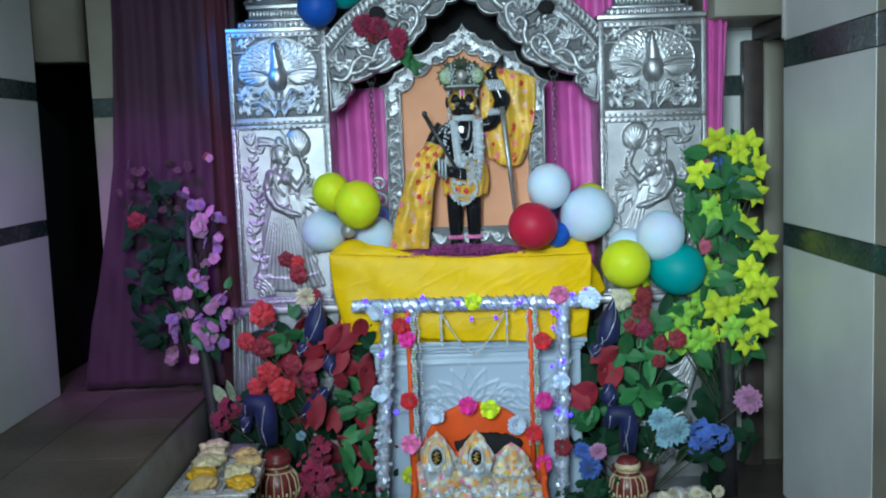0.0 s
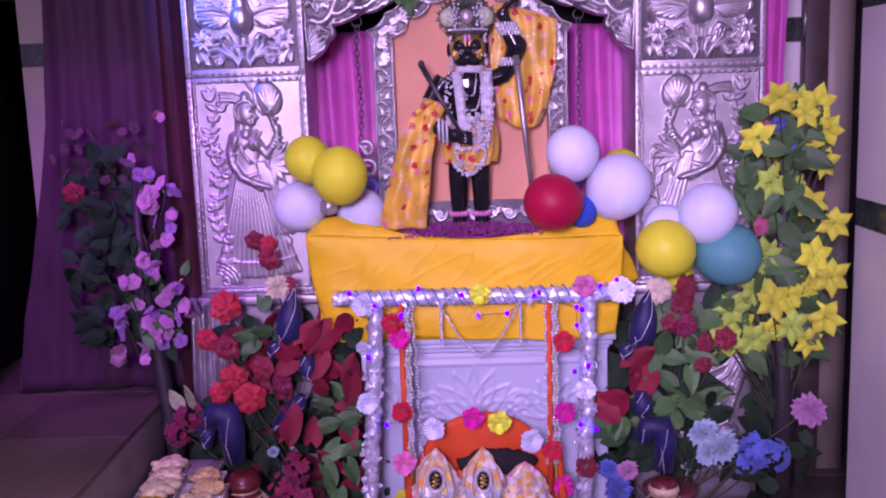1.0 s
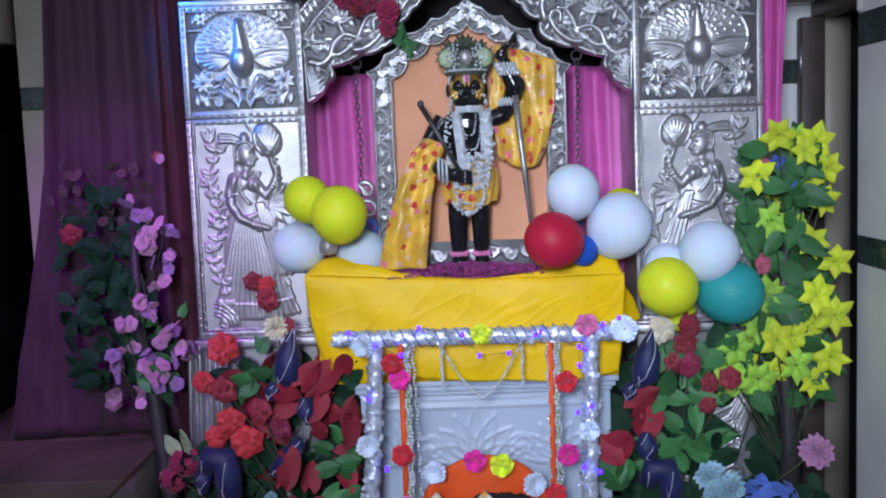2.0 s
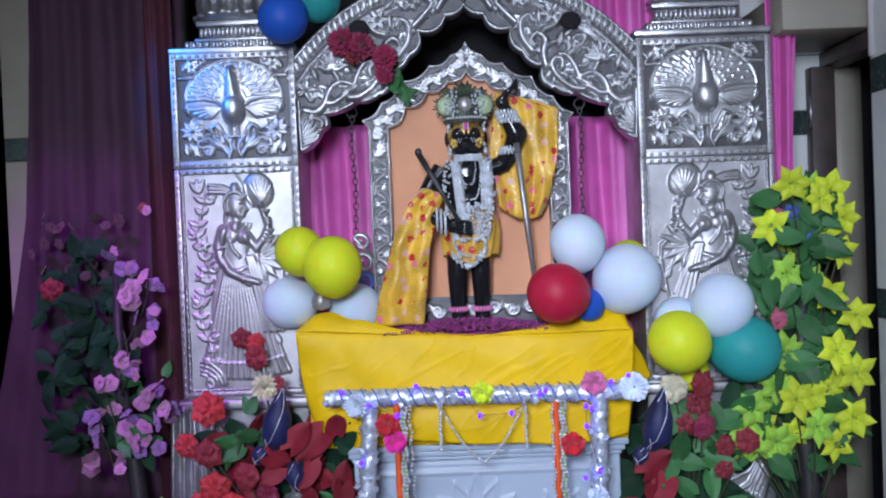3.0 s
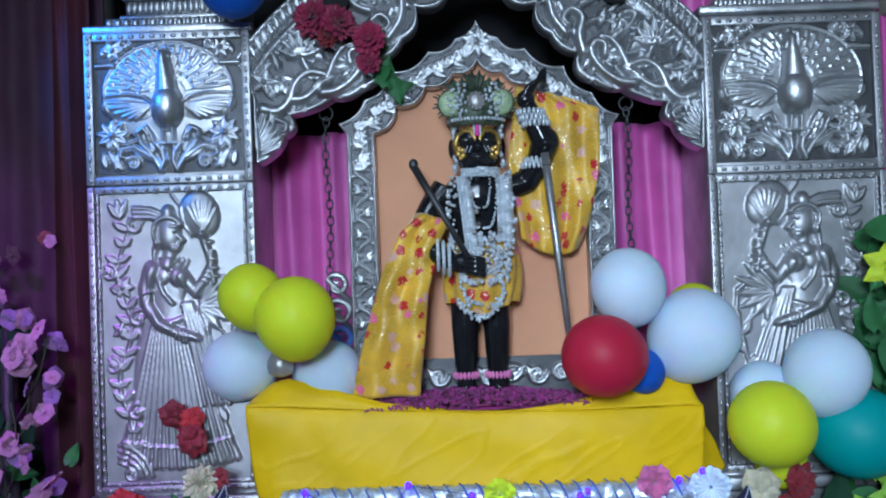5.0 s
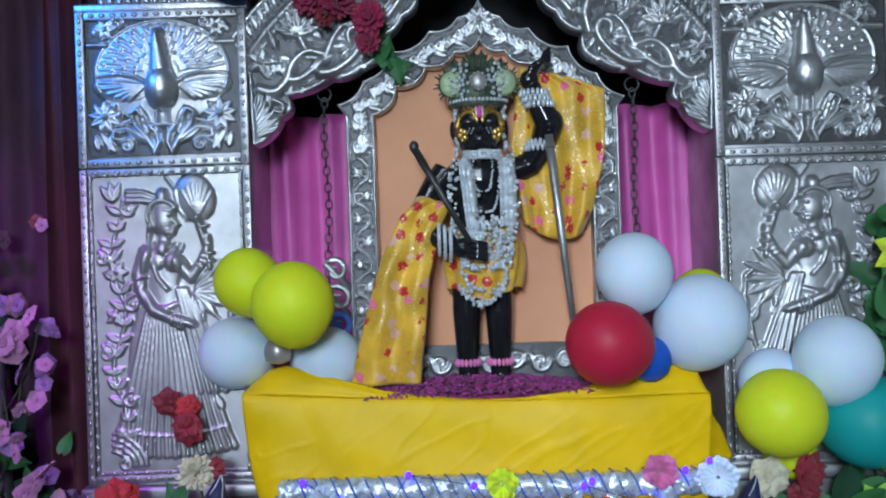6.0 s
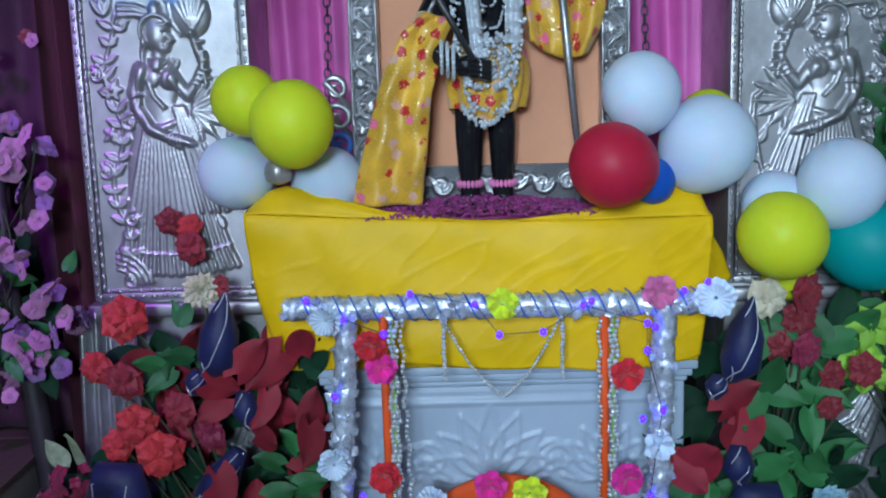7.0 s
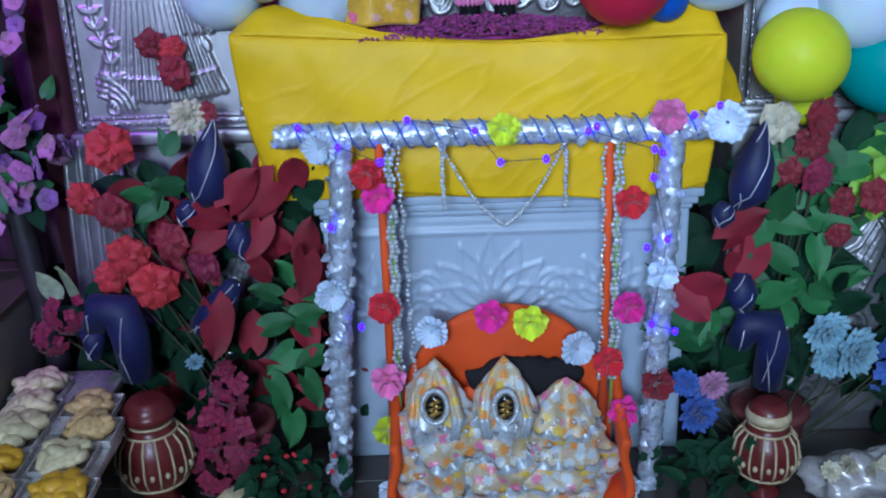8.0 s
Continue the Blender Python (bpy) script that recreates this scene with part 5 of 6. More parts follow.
worn(shawl, "left_fall", sheet(26, 50, left_fall, 0.002), SHAWL)
worn(shawl, "right_fall", sheet(34, 50, right_fall, 0.002), SHAWL)
worn(shawl, "arm_wrap", tube(bmesh.new(), [(SX - 0.14, -0.02, 1.725), (SX - 0.155, -0.035, 1.695), (SX - 0.14, -0.06, 1.66)], [0.044, 0.05, 0.04], 14), SHAWL)
staff = thing("staff", "slender silver staff leaning in the statue's hand", "staff", (0.28, -0.06, 1.22))
worn(staff, "shaft", tube(bmesh.new(), [(0.216, -0.085, 1.9), (0.24, -0.08, 1.65), (0.285, -0.062, 1.212)], [0.0115, 0.0105, 0.007], 10), SILVER)
bm = bmesh.new()
for k in range(12):
    s = 0.05 + k / 13
    ball(bm, (0.216 + 0.069 * s, -0.085 + 0.023 * s, 1.9 - 0.688 * s), (0.013 - 0.004 * s, 0.013 - 0.004 * s, 0.005), 8)
tagged(worn(staff, "ring", bm, SILVER_DARK), kind="stuff")
flute = thing("sceptre", "short dark metal sceptre held across the statue's body", "sceptre", (-0.1, -0.11, 1.75))
worn(flute, "shaft", tube(bmesh.new(), [(-0.143, -0.1, 1.872), (-0.09, -0.125, 1.775), (-0.005, -0.15, 1.62)], [0.011, 0.0085, 0.0075], 10), SILVER_DARK)
bm = ball(bmesh.new(), (-0.144, -0.1, 1.878), (0.013, 0.013, 0.016), 12)
worn(flute, "knob", bm, SILVER_DARK)

# ---- small vessels on the cloth corners ----
for x, z in ((-0.522, 1.325), (0.513, 1.3)):
    v = thing("clay_vessel", "small grey metal vessel standing on the yellow cloth", "vessel", (x, -0.1, z - 0.01), "vessels on the cloth")
    part("body", lathe(bmesh.new(), [(0.012, 0), (0.032, 0.008), (0.037, 0.028), (0.035, 0.046), (0.026, 0.062), (0.02, 0.072), (0.02, 0.086), (0.025, 0.097), (0.024, 0.104), (0.016, 0.1045), (0.013, 0.085)], 24), BRASSY, v)

# ---- balloons ----


def balloon(x, y, z, r, key, colour, lean=(0, 0, -1)):
    root = thing("balloon", "inflated %s rubber balloon tied in a bunch at the shrine" % colour, "balloon", (x, y, z), "balloons")
    d = Vector(lean).normalized()
    bm = bmesh.new()
    prof = []
    for k in range(21):
        a = math.pi * k / 20
        s = math.cos(a)
        prof.append((r * 0.985 * math.sin(a) * (1 - 0.06 * max(s, 0) ** 2) + 0.0004, -r * s * (1.12 if s > 0 else 1.0)))
    lathe(bm, prof, 36)
    q = (-d).to_track_quat("Z", "Y").to_matrix().to_4x4()
    part("skin", bm, RUB[key], root, m=q)
    kn = lathe(bmesh.new(), [(0.004, -r * 1.17), (0.008, -r * 1.15), (0.003, -r * 1.135), (0.006, -r * 1.11)], 10)
    part("knot", kn, RUB[key], root, m=q)


for x, y, z, r, k, c, ln in (
        (-0.59, -0.13, 1.536, 0.089, "y", "lime-yellow", (0.4, 0.3, -1)), (-0.464, -0.2, 1.479, 0.107, "y", "lime-yellow", (0.1, 0.3, -1)),
        (-0.651, -0.02, 1.34, 0.0997, "w", "white", (1, 0.3, -0.2)), (-0.4, -0.02, 1.31, 0.095, "w", "white", (-1, 0.3, -0.3)),
        (-0.616, -0.12, 2.381, 0.092, "b", "blue", (0.3, 0.4, 1)), (-0.5, -0.03, 2.47, 0.09, "t", "teal-green", (-0.3, 0.3, 1)),
        (0.42, -0.14, 1.529, 0.102, "w", "white", (0.2, 0.2, -1)), (0.601, -0.1, 1.391, 0.1256, "w", "white", (-0.4, 0.3, -0.8)),
        (0.33, -0.24, 1.353, 0.108, "r", "red", (1, 0.4, -0.2)), (0.627, 0.0, 1.448, 0.08, "y", "lime-yellow", (-0.2, 0.2, -1)),
        (0.45, -0.13, 1.3, 0.06, "b", "blue", (0.3, 0.2, -0.3)), (0.782, -0.1, 1.224, 0.089, "w", "white", (0.2, 0.2, -1)),
        (0.922, -0.19, 1.289, 0.112, "w", "white", (-0.3, 0.2, -1)), (0.745, -0.27, 1.17, 0.110, "y", "lime-yellow", (0.7, 0.4, -0.6)),
        (1.009, -0.17, 1.122, 0.122, "t", "teal", (-1, 0.2, 0.1)), (0.815, -0.12, 1.04, 0.07, "y", "lime-yellow", (0.4, 0.2, 1))):
    balloon(x, y, z, r, k, c, ln)

# ---- flower and leaf meshes, shared by all that bear them ----


def keep(name, bm):
    me = bpy.data.meshes.new(name)
    bm.to_mesh(me)
    bm.free()
    me.shade_smooth()
    return me


def petal_into(bm, m, length, width, cup, curl, tip=1.0, nu=4, nv=6):
    """One petal from the origin of m along +z, hollow side to -y."""
    def fn(u, v):
        s = 2 * u - 1
        w = width * 0.5 * (math.sin(math.pi * min(0.12 + 0.88 * v, 1) ** tip) + 0.08 * (1 - v))
        y = -cup * (1 - s * s) * math.sin(2.5 * v) + curl * v * v
        return m @ Vector((s * w, y + 0.1 * width * math.sin(7 * s + 5 * v) * v, length * v))
    return sheet(nu, nv, fn, 0, 0, bm)


def fan(n, tilt, length, width, cup, curl, tip=1.0, turn=0.0, bm=None, seed=0, nv=6):
    """n petals round the axis that looks to -y; tilt 90 lies flat, 0 points at the viewer."""
    rd = random.Random(seed)
    bm = bm or bmesh.new()
    for k in range(n):
        a = turn + 360 * k / n + rd.uniform(-8, 8)
        m = pose(0, 0, 0, 0, a, 0) @ pose(0, 0, 0, 90 - tilt + rd.uniform(-7, 7), 0, 0)
        petal_into(bm, m, length * rd.uniform(0.9, 1.08), width * rd.uniform(0.9, 1.1), cup, curl, tip, nv=nv)
    return bm


def rose_bm(seed=0):
    bm = bmesh.new()
    for n, tilt, ln, w, c in ((6, 80, 0.056, 0.075, 0.012), (6, 60, 0.05, 0.066, 0.015), (5, 42, 0.043, 0.055, 0.016), (4, 24, 0.036, 0.034, 0.012), (3, 9, 0.032, 0.026, 0.01)):
        fan(n, tilt, ln, w, c, 0.012, 0.75, seed * 31 + n * 17 + tilt, bm, seed + n)
    return bm


ROSE = keep("rose", rose_bm(1))
bm = fan(6, 52, 0.07, 0.046, 0.012, 0.034, 1.0, 10, None, 3, 8)
for k in range(5):
    tube(bm, [(0, 0, 0), (0.008 * math.cos(k * 1.26), -0.025, 0.008 * math.sin(k * 1.26)), (0.016 * math.cos(k * 1.26), -0.036, 0.016 * math.sin(k * 1.26))], [0.0015, 0.0012, 0.003], 5)
LILY = keep("lily", bm)
bm = fan(5, 74, 0.034, 0.036, 0.005, 0.01, 1.5, 0, None, 5, 5)
fan(3, 30, 0.016, 0.012, 0.004, 0.004, 0.9, 40, bm, 6, 4)
ORCHID = keep("orchid", bm)
bm = bmesh.new()
for n, tilt, ln in ((15, 88, 0.055), (15, 68, 0.052), (13, 48, 0.047), (11, 30, 0.042), (8, 12, 0.036)):
    fan(n, tilt, ln, 0.026, 0.007, -0.004, 1.7, n * 7 + tilt, bm, n, 5)
MUM = keep("chrysanthemum", bm)
bm = bmesh.new()
rd = random.Random(8)
for k in range(34):
    a, b = rd.uniform(0, 6.28), rd.uniform(0, 1.35)
    c = Vector((0.05 * math.sin(b) * math.cos(a), -0.045 * math.cos(b), 0.05 * math.sin(b) * math.sin(a)))
    m = Matrix.Translation(c) @ (-c).to_track_quat("Y", "Z").to_matrix().to_4x4()
    for q in range(4):
        petal_into(bm, m @ pose(0, 0, 0, 0, 90 * q + 20, 0) @ pose(0, 0, 0, 18, 0, 0), 0.016, 0.016, 0.002, 0.002, 0.9, 2, 3)
CLUSTER = keep("hydrangea", bm)


def pompon(seed, flat):
    rd = random.Random(seed)
    bm = bmesh.new()
    for q in range(3 if not flat else 2):
        r, off, n = 0.037 - 0.008 * q, -0.008 * q, 44
        ph = rd.uniform(0, 6)

        def fn(u, v, r=r, off=off, ph=ph, q=q):
            a = 6.2832 * u
            rr = (0.004 + (r - 0.004) * v) * (1 + 0.05 * v * math.sin(5 * a + ph) + 0.04 * v * math.sin(13 * a))
            return (rr * math.cos(a), off - (0.0025 if flat else 0.005) * v * math.sin((16 if flat else 6) * a + ph) - (0.004 + 0.012 * q) * v, rr * math.sin(a))
        sheet(n * 2, 4, fn, 0, 0, bm)
    return bm


POM, DISC = keep("paper_flower", pompon(3, False)), keep("paper_rosette", pompon(4, True))


def leaf_bm(length, width, droop, heart=0.0):
    def fn(u, v):
        s = 2 * u - 1
        w = width * 0.5 * max(math.sin(math.pi * min(v * 0.97 + 0.03, 1) ** 0.66), 0.0) ** (0.62 if heart > 0.3 else 0.9) + 0.001
        z = length * v - heart * abs(s) * (1 - v) ** 3 * length * 0.5
        return (s * w, -0.12 * width * (1 - abs(s)) - droop * v * v + 0.03 * width * math.sin(9 * v) * abs(s), z)
    return sheet(6, 8, fn)


LEAFM, BIGLEAF = keep("leaf", leaf_bm(0.075, 0.045, 0.025, 0.2)), keep("broad_leaf", leaf_bm(0.12, 0.1, 0.04, 0.5))

rnd = random.Random(21)


def turned(x, y, z, size, spread=25, spin=None):
    return pose(x, y, z, rnd.uniform(-spread, spread), rnd.uniform(0, 360) if spin is None else spin, rnd.uniform(-spread, spread)) @ Matrix.Scale(size, 4)


def plant(label, category, at, flowers, leaves, stems=True, group="artificial flowers"):
    """flowers: (x, y, z, mesh, colour key, size); leaves: (x, y, z, mesh, material, size, spin)."""
    root = thing("flower_arrangement", label, category, at, group)
    base = Vector(at)
    for x, y, z, me, c, s in flowers:
        p = Vector((x, y, z)) - base
        piece(me.name, me, COL[c], root, turned(p.x, p.y, p.z, s, 60 if me is ORCHID else 25))
        if stems:
            part("stem", tube(bmesh.new(), bend((p.x * 0.15, p.y * 0.2 + 0.02, max(p.z - 0.35, 0.02)), (p.x, p.y + 0.012, p.z), 0.02, 6, (0.3, -0.4, 0)), 0.0035, 5), STEM, root)
    for x, y, z, me, mt, s, spin in leaves:
        p = Vector((x, y, z)) - base
        piece(me.name, me, mt, root, pose(p.x, p.y, p.z, rnd.uniform(-40, 25), spin + rnd.uniform(-30, 30), rnd.uniform(-40, 40)) @ Matrix.Scale(s * rnd.uniform(0.8, 1.2), 4))
    return root


def scatter(n, x0, x1, y0, y1, z0, z1, me, mt, s):
    return [(rnd.uniform(x0, x1), rnd.uniform(y0, y1), rnd.uniform(z0, z1), me, mt, s, rnd.uniform(0, 360)) for _ in range(n)]


# yellow-green lilies on a tall dark stand
lil = [(1.18, 1.71, "l"), (1.28, 1.65, "l"), (1.39, 1.58, "l"), (1.12, 1.56, "l"), (1.34, 1.68, "l"), (1.17, 1.39, "g"), (1.37, 1.46, "l"), (1.33, 1.30, "l"), (1.4, 1.23, "l"), (1.33, 1.10, "l"),
       (1.15, 1.10, "g"), (1.12, 0.98, "g"), (1.02, 0.91, "g"), (1.18, 0.93, "l"), (1.35, 1.0, "l"), (1.25, 0.94, "l"), (1.39, 0.86, "l"), (1.33, 0.76, "l"), (1.11, 0.78, "g"), (1.0, 0.83, "g"), (1.24, 0.84, "g"), (1.4, 1.02, "l")]
lv = scatter(130, 1.06, 1.4, -0.18, 0.0, 0.7, 1.66, LEAFM, LEAF, 1.5) + scatter(18, 0.95, 1.2, -0.14, 0.0, 0.75, 1.05, LEAFM, LEAF, 1.2) + scatter(22, 1.1, 1.38, -0.08, 0.03, 0.8, 1.5, BIGLEAF, LEAF, 0.9)
lily_plant = plant("tall spray of lime-yellow silk lilies with green leaves", "flower plant", (1.25, -0.08, 0),
                   [(x, -0.15 + rnd.uniform(-0.05, 0.04), z, LILY, c, rnd.uniform(0.9, 1.15)) for x, z, c in lil]
                   + [(rnd.uniform(1.0, 1.4), -0.1 + rnd.uniform(-0.04, 0.04), rnd.uniform(0.72, 1.05), LILY, rnd.choice("gl"), rnd.uniform(0.8, 1.0)) for _ in range(12)]
                   + [(rnd.uniform(1.12, 1.4), -0.08 + rnd.uniform(-0.04, 0.04), rnd.uniform(1.05, 1.7), LILY, rnd.choice("gl"), rnd.uniform(0.7, 0.9)) for _ in range(8)]
                   + [(1.21, -0.1, 1.6, CLUSTER, "b", 0.7), (1.28, -0.1, 1.52, CLUSTER, "b", 0.6), (1.15, -0.12, 1.6, ROSE, "k", 0.6), (1.14, -0.12, 1.22, ROSE, "k", 0.9)], lv)
part("stand", tube(bmesh.new(), [(0, 0, 0), (0.01, 0.01, 0.5), (-0.02, 0.0, 1.0), (0.02, 0.01, 1.6)], [0.05, 0.04, 0.03, 0.012], 10), TRUNK, lily_plant)

# lilac orchids on a dark stand
orc = [(-1.28, 1.52), (-1.23, 1.46), (-1.2, 1.4), (-1.16, 1.33), (-1.24, 1.38), (-1.13, 1.44), (-1.23, 1.18), (-1.2, 1.13), (-1.3, 1.08), (-1.22, 1.01), (-1.14, 1.05), (-1.26, 0.9), (-1.34, 0.92), (-1.2, 0.89),
       (-1.39, 0.89), (-1.37, 0.78), (-1.12, 0.96), (-1.29, 0.78), (-1.18, 1.25), (-1.33, 1.0), (-1.17, 0.84), (-1.08, 1.0)]
orchid_plant = plant("lilac silk orchids with dark leaves on a tall stand", "flower plant", (-1.3, -0.02, 0),
                     [(x + rnd.uniform(-0.04, 0.04), -0.12 + rnd.uniform(-0.05, 0.05), z + rnd.uniform(-0.04, 0.04), ORCHID, rnd.choice("uuo"), rnd.uniform(0.7, 1.1)) for x, z in orc for _ in range(3)],
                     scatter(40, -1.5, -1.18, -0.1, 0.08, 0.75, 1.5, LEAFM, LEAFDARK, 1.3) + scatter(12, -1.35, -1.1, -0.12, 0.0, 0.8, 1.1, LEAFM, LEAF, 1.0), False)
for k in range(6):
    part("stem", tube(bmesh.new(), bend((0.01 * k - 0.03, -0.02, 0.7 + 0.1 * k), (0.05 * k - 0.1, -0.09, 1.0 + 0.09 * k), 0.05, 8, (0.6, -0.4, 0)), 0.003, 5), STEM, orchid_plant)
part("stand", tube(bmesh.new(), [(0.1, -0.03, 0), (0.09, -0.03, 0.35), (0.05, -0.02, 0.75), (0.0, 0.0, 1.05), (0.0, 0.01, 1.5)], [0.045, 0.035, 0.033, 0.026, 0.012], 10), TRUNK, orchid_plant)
plant("silk flowers and dark leaves on the curtain, petals darkened for dimness", "flowers", (-1.5, 0.04, 1.2),
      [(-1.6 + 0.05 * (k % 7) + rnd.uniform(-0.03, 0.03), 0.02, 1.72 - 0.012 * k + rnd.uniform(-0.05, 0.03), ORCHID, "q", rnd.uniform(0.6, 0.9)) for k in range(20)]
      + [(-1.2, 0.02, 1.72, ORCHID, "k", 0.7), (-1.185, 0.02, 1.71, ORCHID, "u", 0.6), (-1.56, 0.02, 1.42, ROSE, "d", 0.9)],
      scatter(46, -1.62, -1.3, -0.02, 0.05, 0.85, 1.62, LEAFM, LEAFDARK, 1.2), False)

# red roses with broad red and green leaves before the dark pillar foot
reds = [(-0.94, 0.98, ROSE, "R", 1.25), (-1.02, 0.85, ROSE, "R", 0.95), (-0.93, 0.83, ROSE, "d", 1.1), (-0.92, 0.7, ROSE, "R", 1.15), (-0.86, 0.62, ROSE, "R", 1.3), (-0.8, 0.74, ROSE, "d", 1.0), (-0.98, 0.63, ROSE, "R", 0.9),
        (-0.73, 1.05, MUM, "c", 0.95), (-0.68, 1.06, ROSE, "d", 0.6), (-1.1, 0.55, CLUSTER, "m", 1.2), (-1.15, 0.48, CLUSTER, "m", 1.1), (-0.73, 0.25, CLUSTER, "m", 1.3), (-0.68, 0.33, CLUSTER, "m", 1.3), (-0.74, 0.66, ROSE, "m", 1.0), (-0.78, 0.4, MUM, "t", 0.5)]
bl = [(-0.48, 0.87, 3), (-0.64, 0.84, 60), (-0.57, 0.77, 170), (-0.6, 0.66, 100), (-0.7, 0.57, 150), (-0.63, 0.42, 20), (-0.42, 0.3, 190), (-0.45, 0.7, 170), (-0.5, 0.26, 120), (-0.53, 0.88, 200), (-0.68, 0.76, 240), (-0.72, 0.82, 140)]
gl = [(-0.5, 0.6, 0), (-0.58, 0.5, 80), (-0.52, 0.4, 200), (-0.56, 0.28, 180), (-0.47, 0.47, 300), (-0.55, 0.56, 270), (-0.49, 0.33, 150), (-0.5, 0.52, 90), (-0.45, 0.56, 40), (-0.53, 0.23, 190), (-0.58, 0.33, 120), (-0.44, 0.4, 240)]
red_plant = plant("red silk roses with broad dark-red and green leaves in a pot", "flower plant", (-0.7, -0.14, 0),
                  [(x, -0.18 + rnd.uniform(-0.04, 0.03), z, me, c, s) for x, z, me, c, s in reds]
                  + [(x, -0.27, z, CLUSTER, "m", 1.3) for x, z in ((-0.74, 0.24), (-0.8, 0.17), (-0.68, 0.16), (-0.74, 0.1), (-0.64, 0.23))],
                  [(x, -0.2 + rnd.uniform(-0.04, 0.05), z, BIGLEAF, REDLEAF, 0.95, a) for x, z, a in bl] + [(x, -0.2 + rnd.uniform(-0.03, 0.05), z, BIGLEAF, LEAF, 0.75, a) for x, z, a in gl]
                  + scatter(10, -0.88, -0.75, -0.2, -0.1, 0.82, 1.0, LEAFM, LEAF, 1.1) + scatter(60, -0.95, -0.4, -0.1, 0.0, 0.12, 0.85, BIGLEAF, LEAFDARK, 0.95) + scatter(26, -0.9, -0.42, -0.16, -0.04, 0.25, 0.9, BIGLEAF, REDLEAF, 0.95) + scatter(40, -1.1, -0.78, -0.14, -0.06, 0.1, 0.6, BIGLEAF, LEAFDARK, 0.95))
part("pot", lathe(bmesh.new(), [(0.07, 0), (0.075, 0.01), (0.1, 0.15), (0.108, 0.16), (0.108, 0.185), (0.09, 0.186), (0.085, 0.16)], 24), TERRACOTTA, red_plant)
plant("pale green silk leaves standing behind the crimson flowers", "leaves", (-1.15, -0.1, 0.4), [], [(-1.12, -0.1, 0.56, LEAFM, PALE, 1.5, 10), (-1.16, -0.1, 0.55, LEAFM, PALE, 1.4, -20)], False)
plant("three red silk roses tucked on the embossed panel", "flowers", (-0.8, -0.06, 1.2), [(-0.83, -0.05, 1.215, ROSE, "d", 0.8), (-0.775, -0.06, 1.15, ROSE, "d", 1.0), (-0.78, -0.05, 1.2, ROSE, "R", 0.7)], [], False)
plant("crimson silk flowers pinned on the silver arch", "flowers", (-0.33, -0.06, 2.27),
      [(-0.41, -0.05, 2.3, MUM, "m", 1.1), (-0.34, -0.06, 2.28, MUM, "m", 1.0), (-0.255, -0.06, 2.235, MUM, "m", 0.95), (-0.26, -0.05, 2.17, MUM, "m", 0.7), (-0.37, -0.05, 2.25, MUM, "d", 0.7)], scatter(5, -0.28, -0.18, -0.02, 0.02, 2.1, 2.22, LEAFM, LEAF, 1.0), False)

# darker arrangement on the other side; its dark leaves also paint the shade low down
rts = [(0.74, 0.99, ROSE, "c", 1.1), (0.84, 1.0, ROSE, "d", 1.1), (0.83, 0.93, ROSE, "d", 1.0), (0.84, 0.85, ROSE, "m", 1.0), (0.99, 0.8, ROSE, "d", 0.9), (0.92, 0.78, ROSE, "d", 0.8), (0.78, 0.86, ROSE, "d", 0.9),
       (0.98, 0.37, MUM, "t", 1.3), (0.91, 0.42, MUM, "t", 1.2), (0.94, 0.32, MUM, "t", 1.0), (0.57, 0.2, MUM, "b", 1.2), (0.61, 0.27, MUM, "u", 0.9), (0.54, 0.28, MUM, "b", 0.8), (0.67, 0.54, CLUSTER, "b", 0.7), (1.12, 0.35, CLUSTER, "b", 1.4),
       (1.18, 0.32, CLUSTER, "b", 1.3), (1.08, 0.3, CLUSTER, "b", 1.2), (1.32, 0.5, MUM, "u", 1.3), (0.9, 0.7, ROSE, "d", 0.7), (0.862, 1.13, ROSE, "R", 0.55)]
rl = [(0.65, 0.66, 170), (0.53, 0.52, 10), (0.62, 0.7, 30), (0.7, 0.67, 190), (0.5, 0.56, 150)]
dark_plant = plant("dark green, shade-darkened foliage with deep red and pale silk flowers", "flower plant", (0.8, -0.12, 0),
                   [(x, -0.18 + rnd.uniform(-0.04, 0.03), z, me, c, s) for x, z, me, c, s in rts],
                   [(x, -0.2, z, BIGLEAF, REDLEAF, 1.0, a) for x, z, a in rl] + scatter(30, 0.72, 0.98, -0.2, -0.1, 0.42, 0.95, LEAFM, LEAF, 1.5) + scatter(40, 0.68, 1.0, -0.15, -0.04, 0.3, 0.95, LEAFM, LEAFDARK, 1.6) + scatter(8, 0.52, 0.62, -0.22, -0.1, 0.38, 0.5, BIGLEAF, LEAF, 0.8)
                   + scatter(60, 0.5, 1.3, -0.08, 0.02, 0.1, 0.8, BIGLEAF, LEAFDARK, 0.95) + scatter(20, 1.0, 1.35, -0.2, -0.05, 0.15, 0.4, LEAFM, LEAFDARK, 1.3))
part("pot", lathe(bmesh.new(), [(0.08, 0), (0.085, 0.01), (0.1, 0.14), (0.11, 0.15), (0.11, 0.17), (0.09, 0.172)], 24), TERRACOTTA, dark_plant)
plant("dark green sprigs with tiny red berries on the floor", "sprigs", (-0.5, -0.32, 0), [(-0.5 + rnd.uniform(-0.12, 0.12), -0.34, 0.1 + rnd.uniform(-0.05, 0.09), ROSE, "r", 0.16) for _ in range(14)],
      scatter(60, -0.64, -0.38, -0.38, -0.28, 0.02, 0.18, LEAFM, LEAFDARK, 0.7), False)
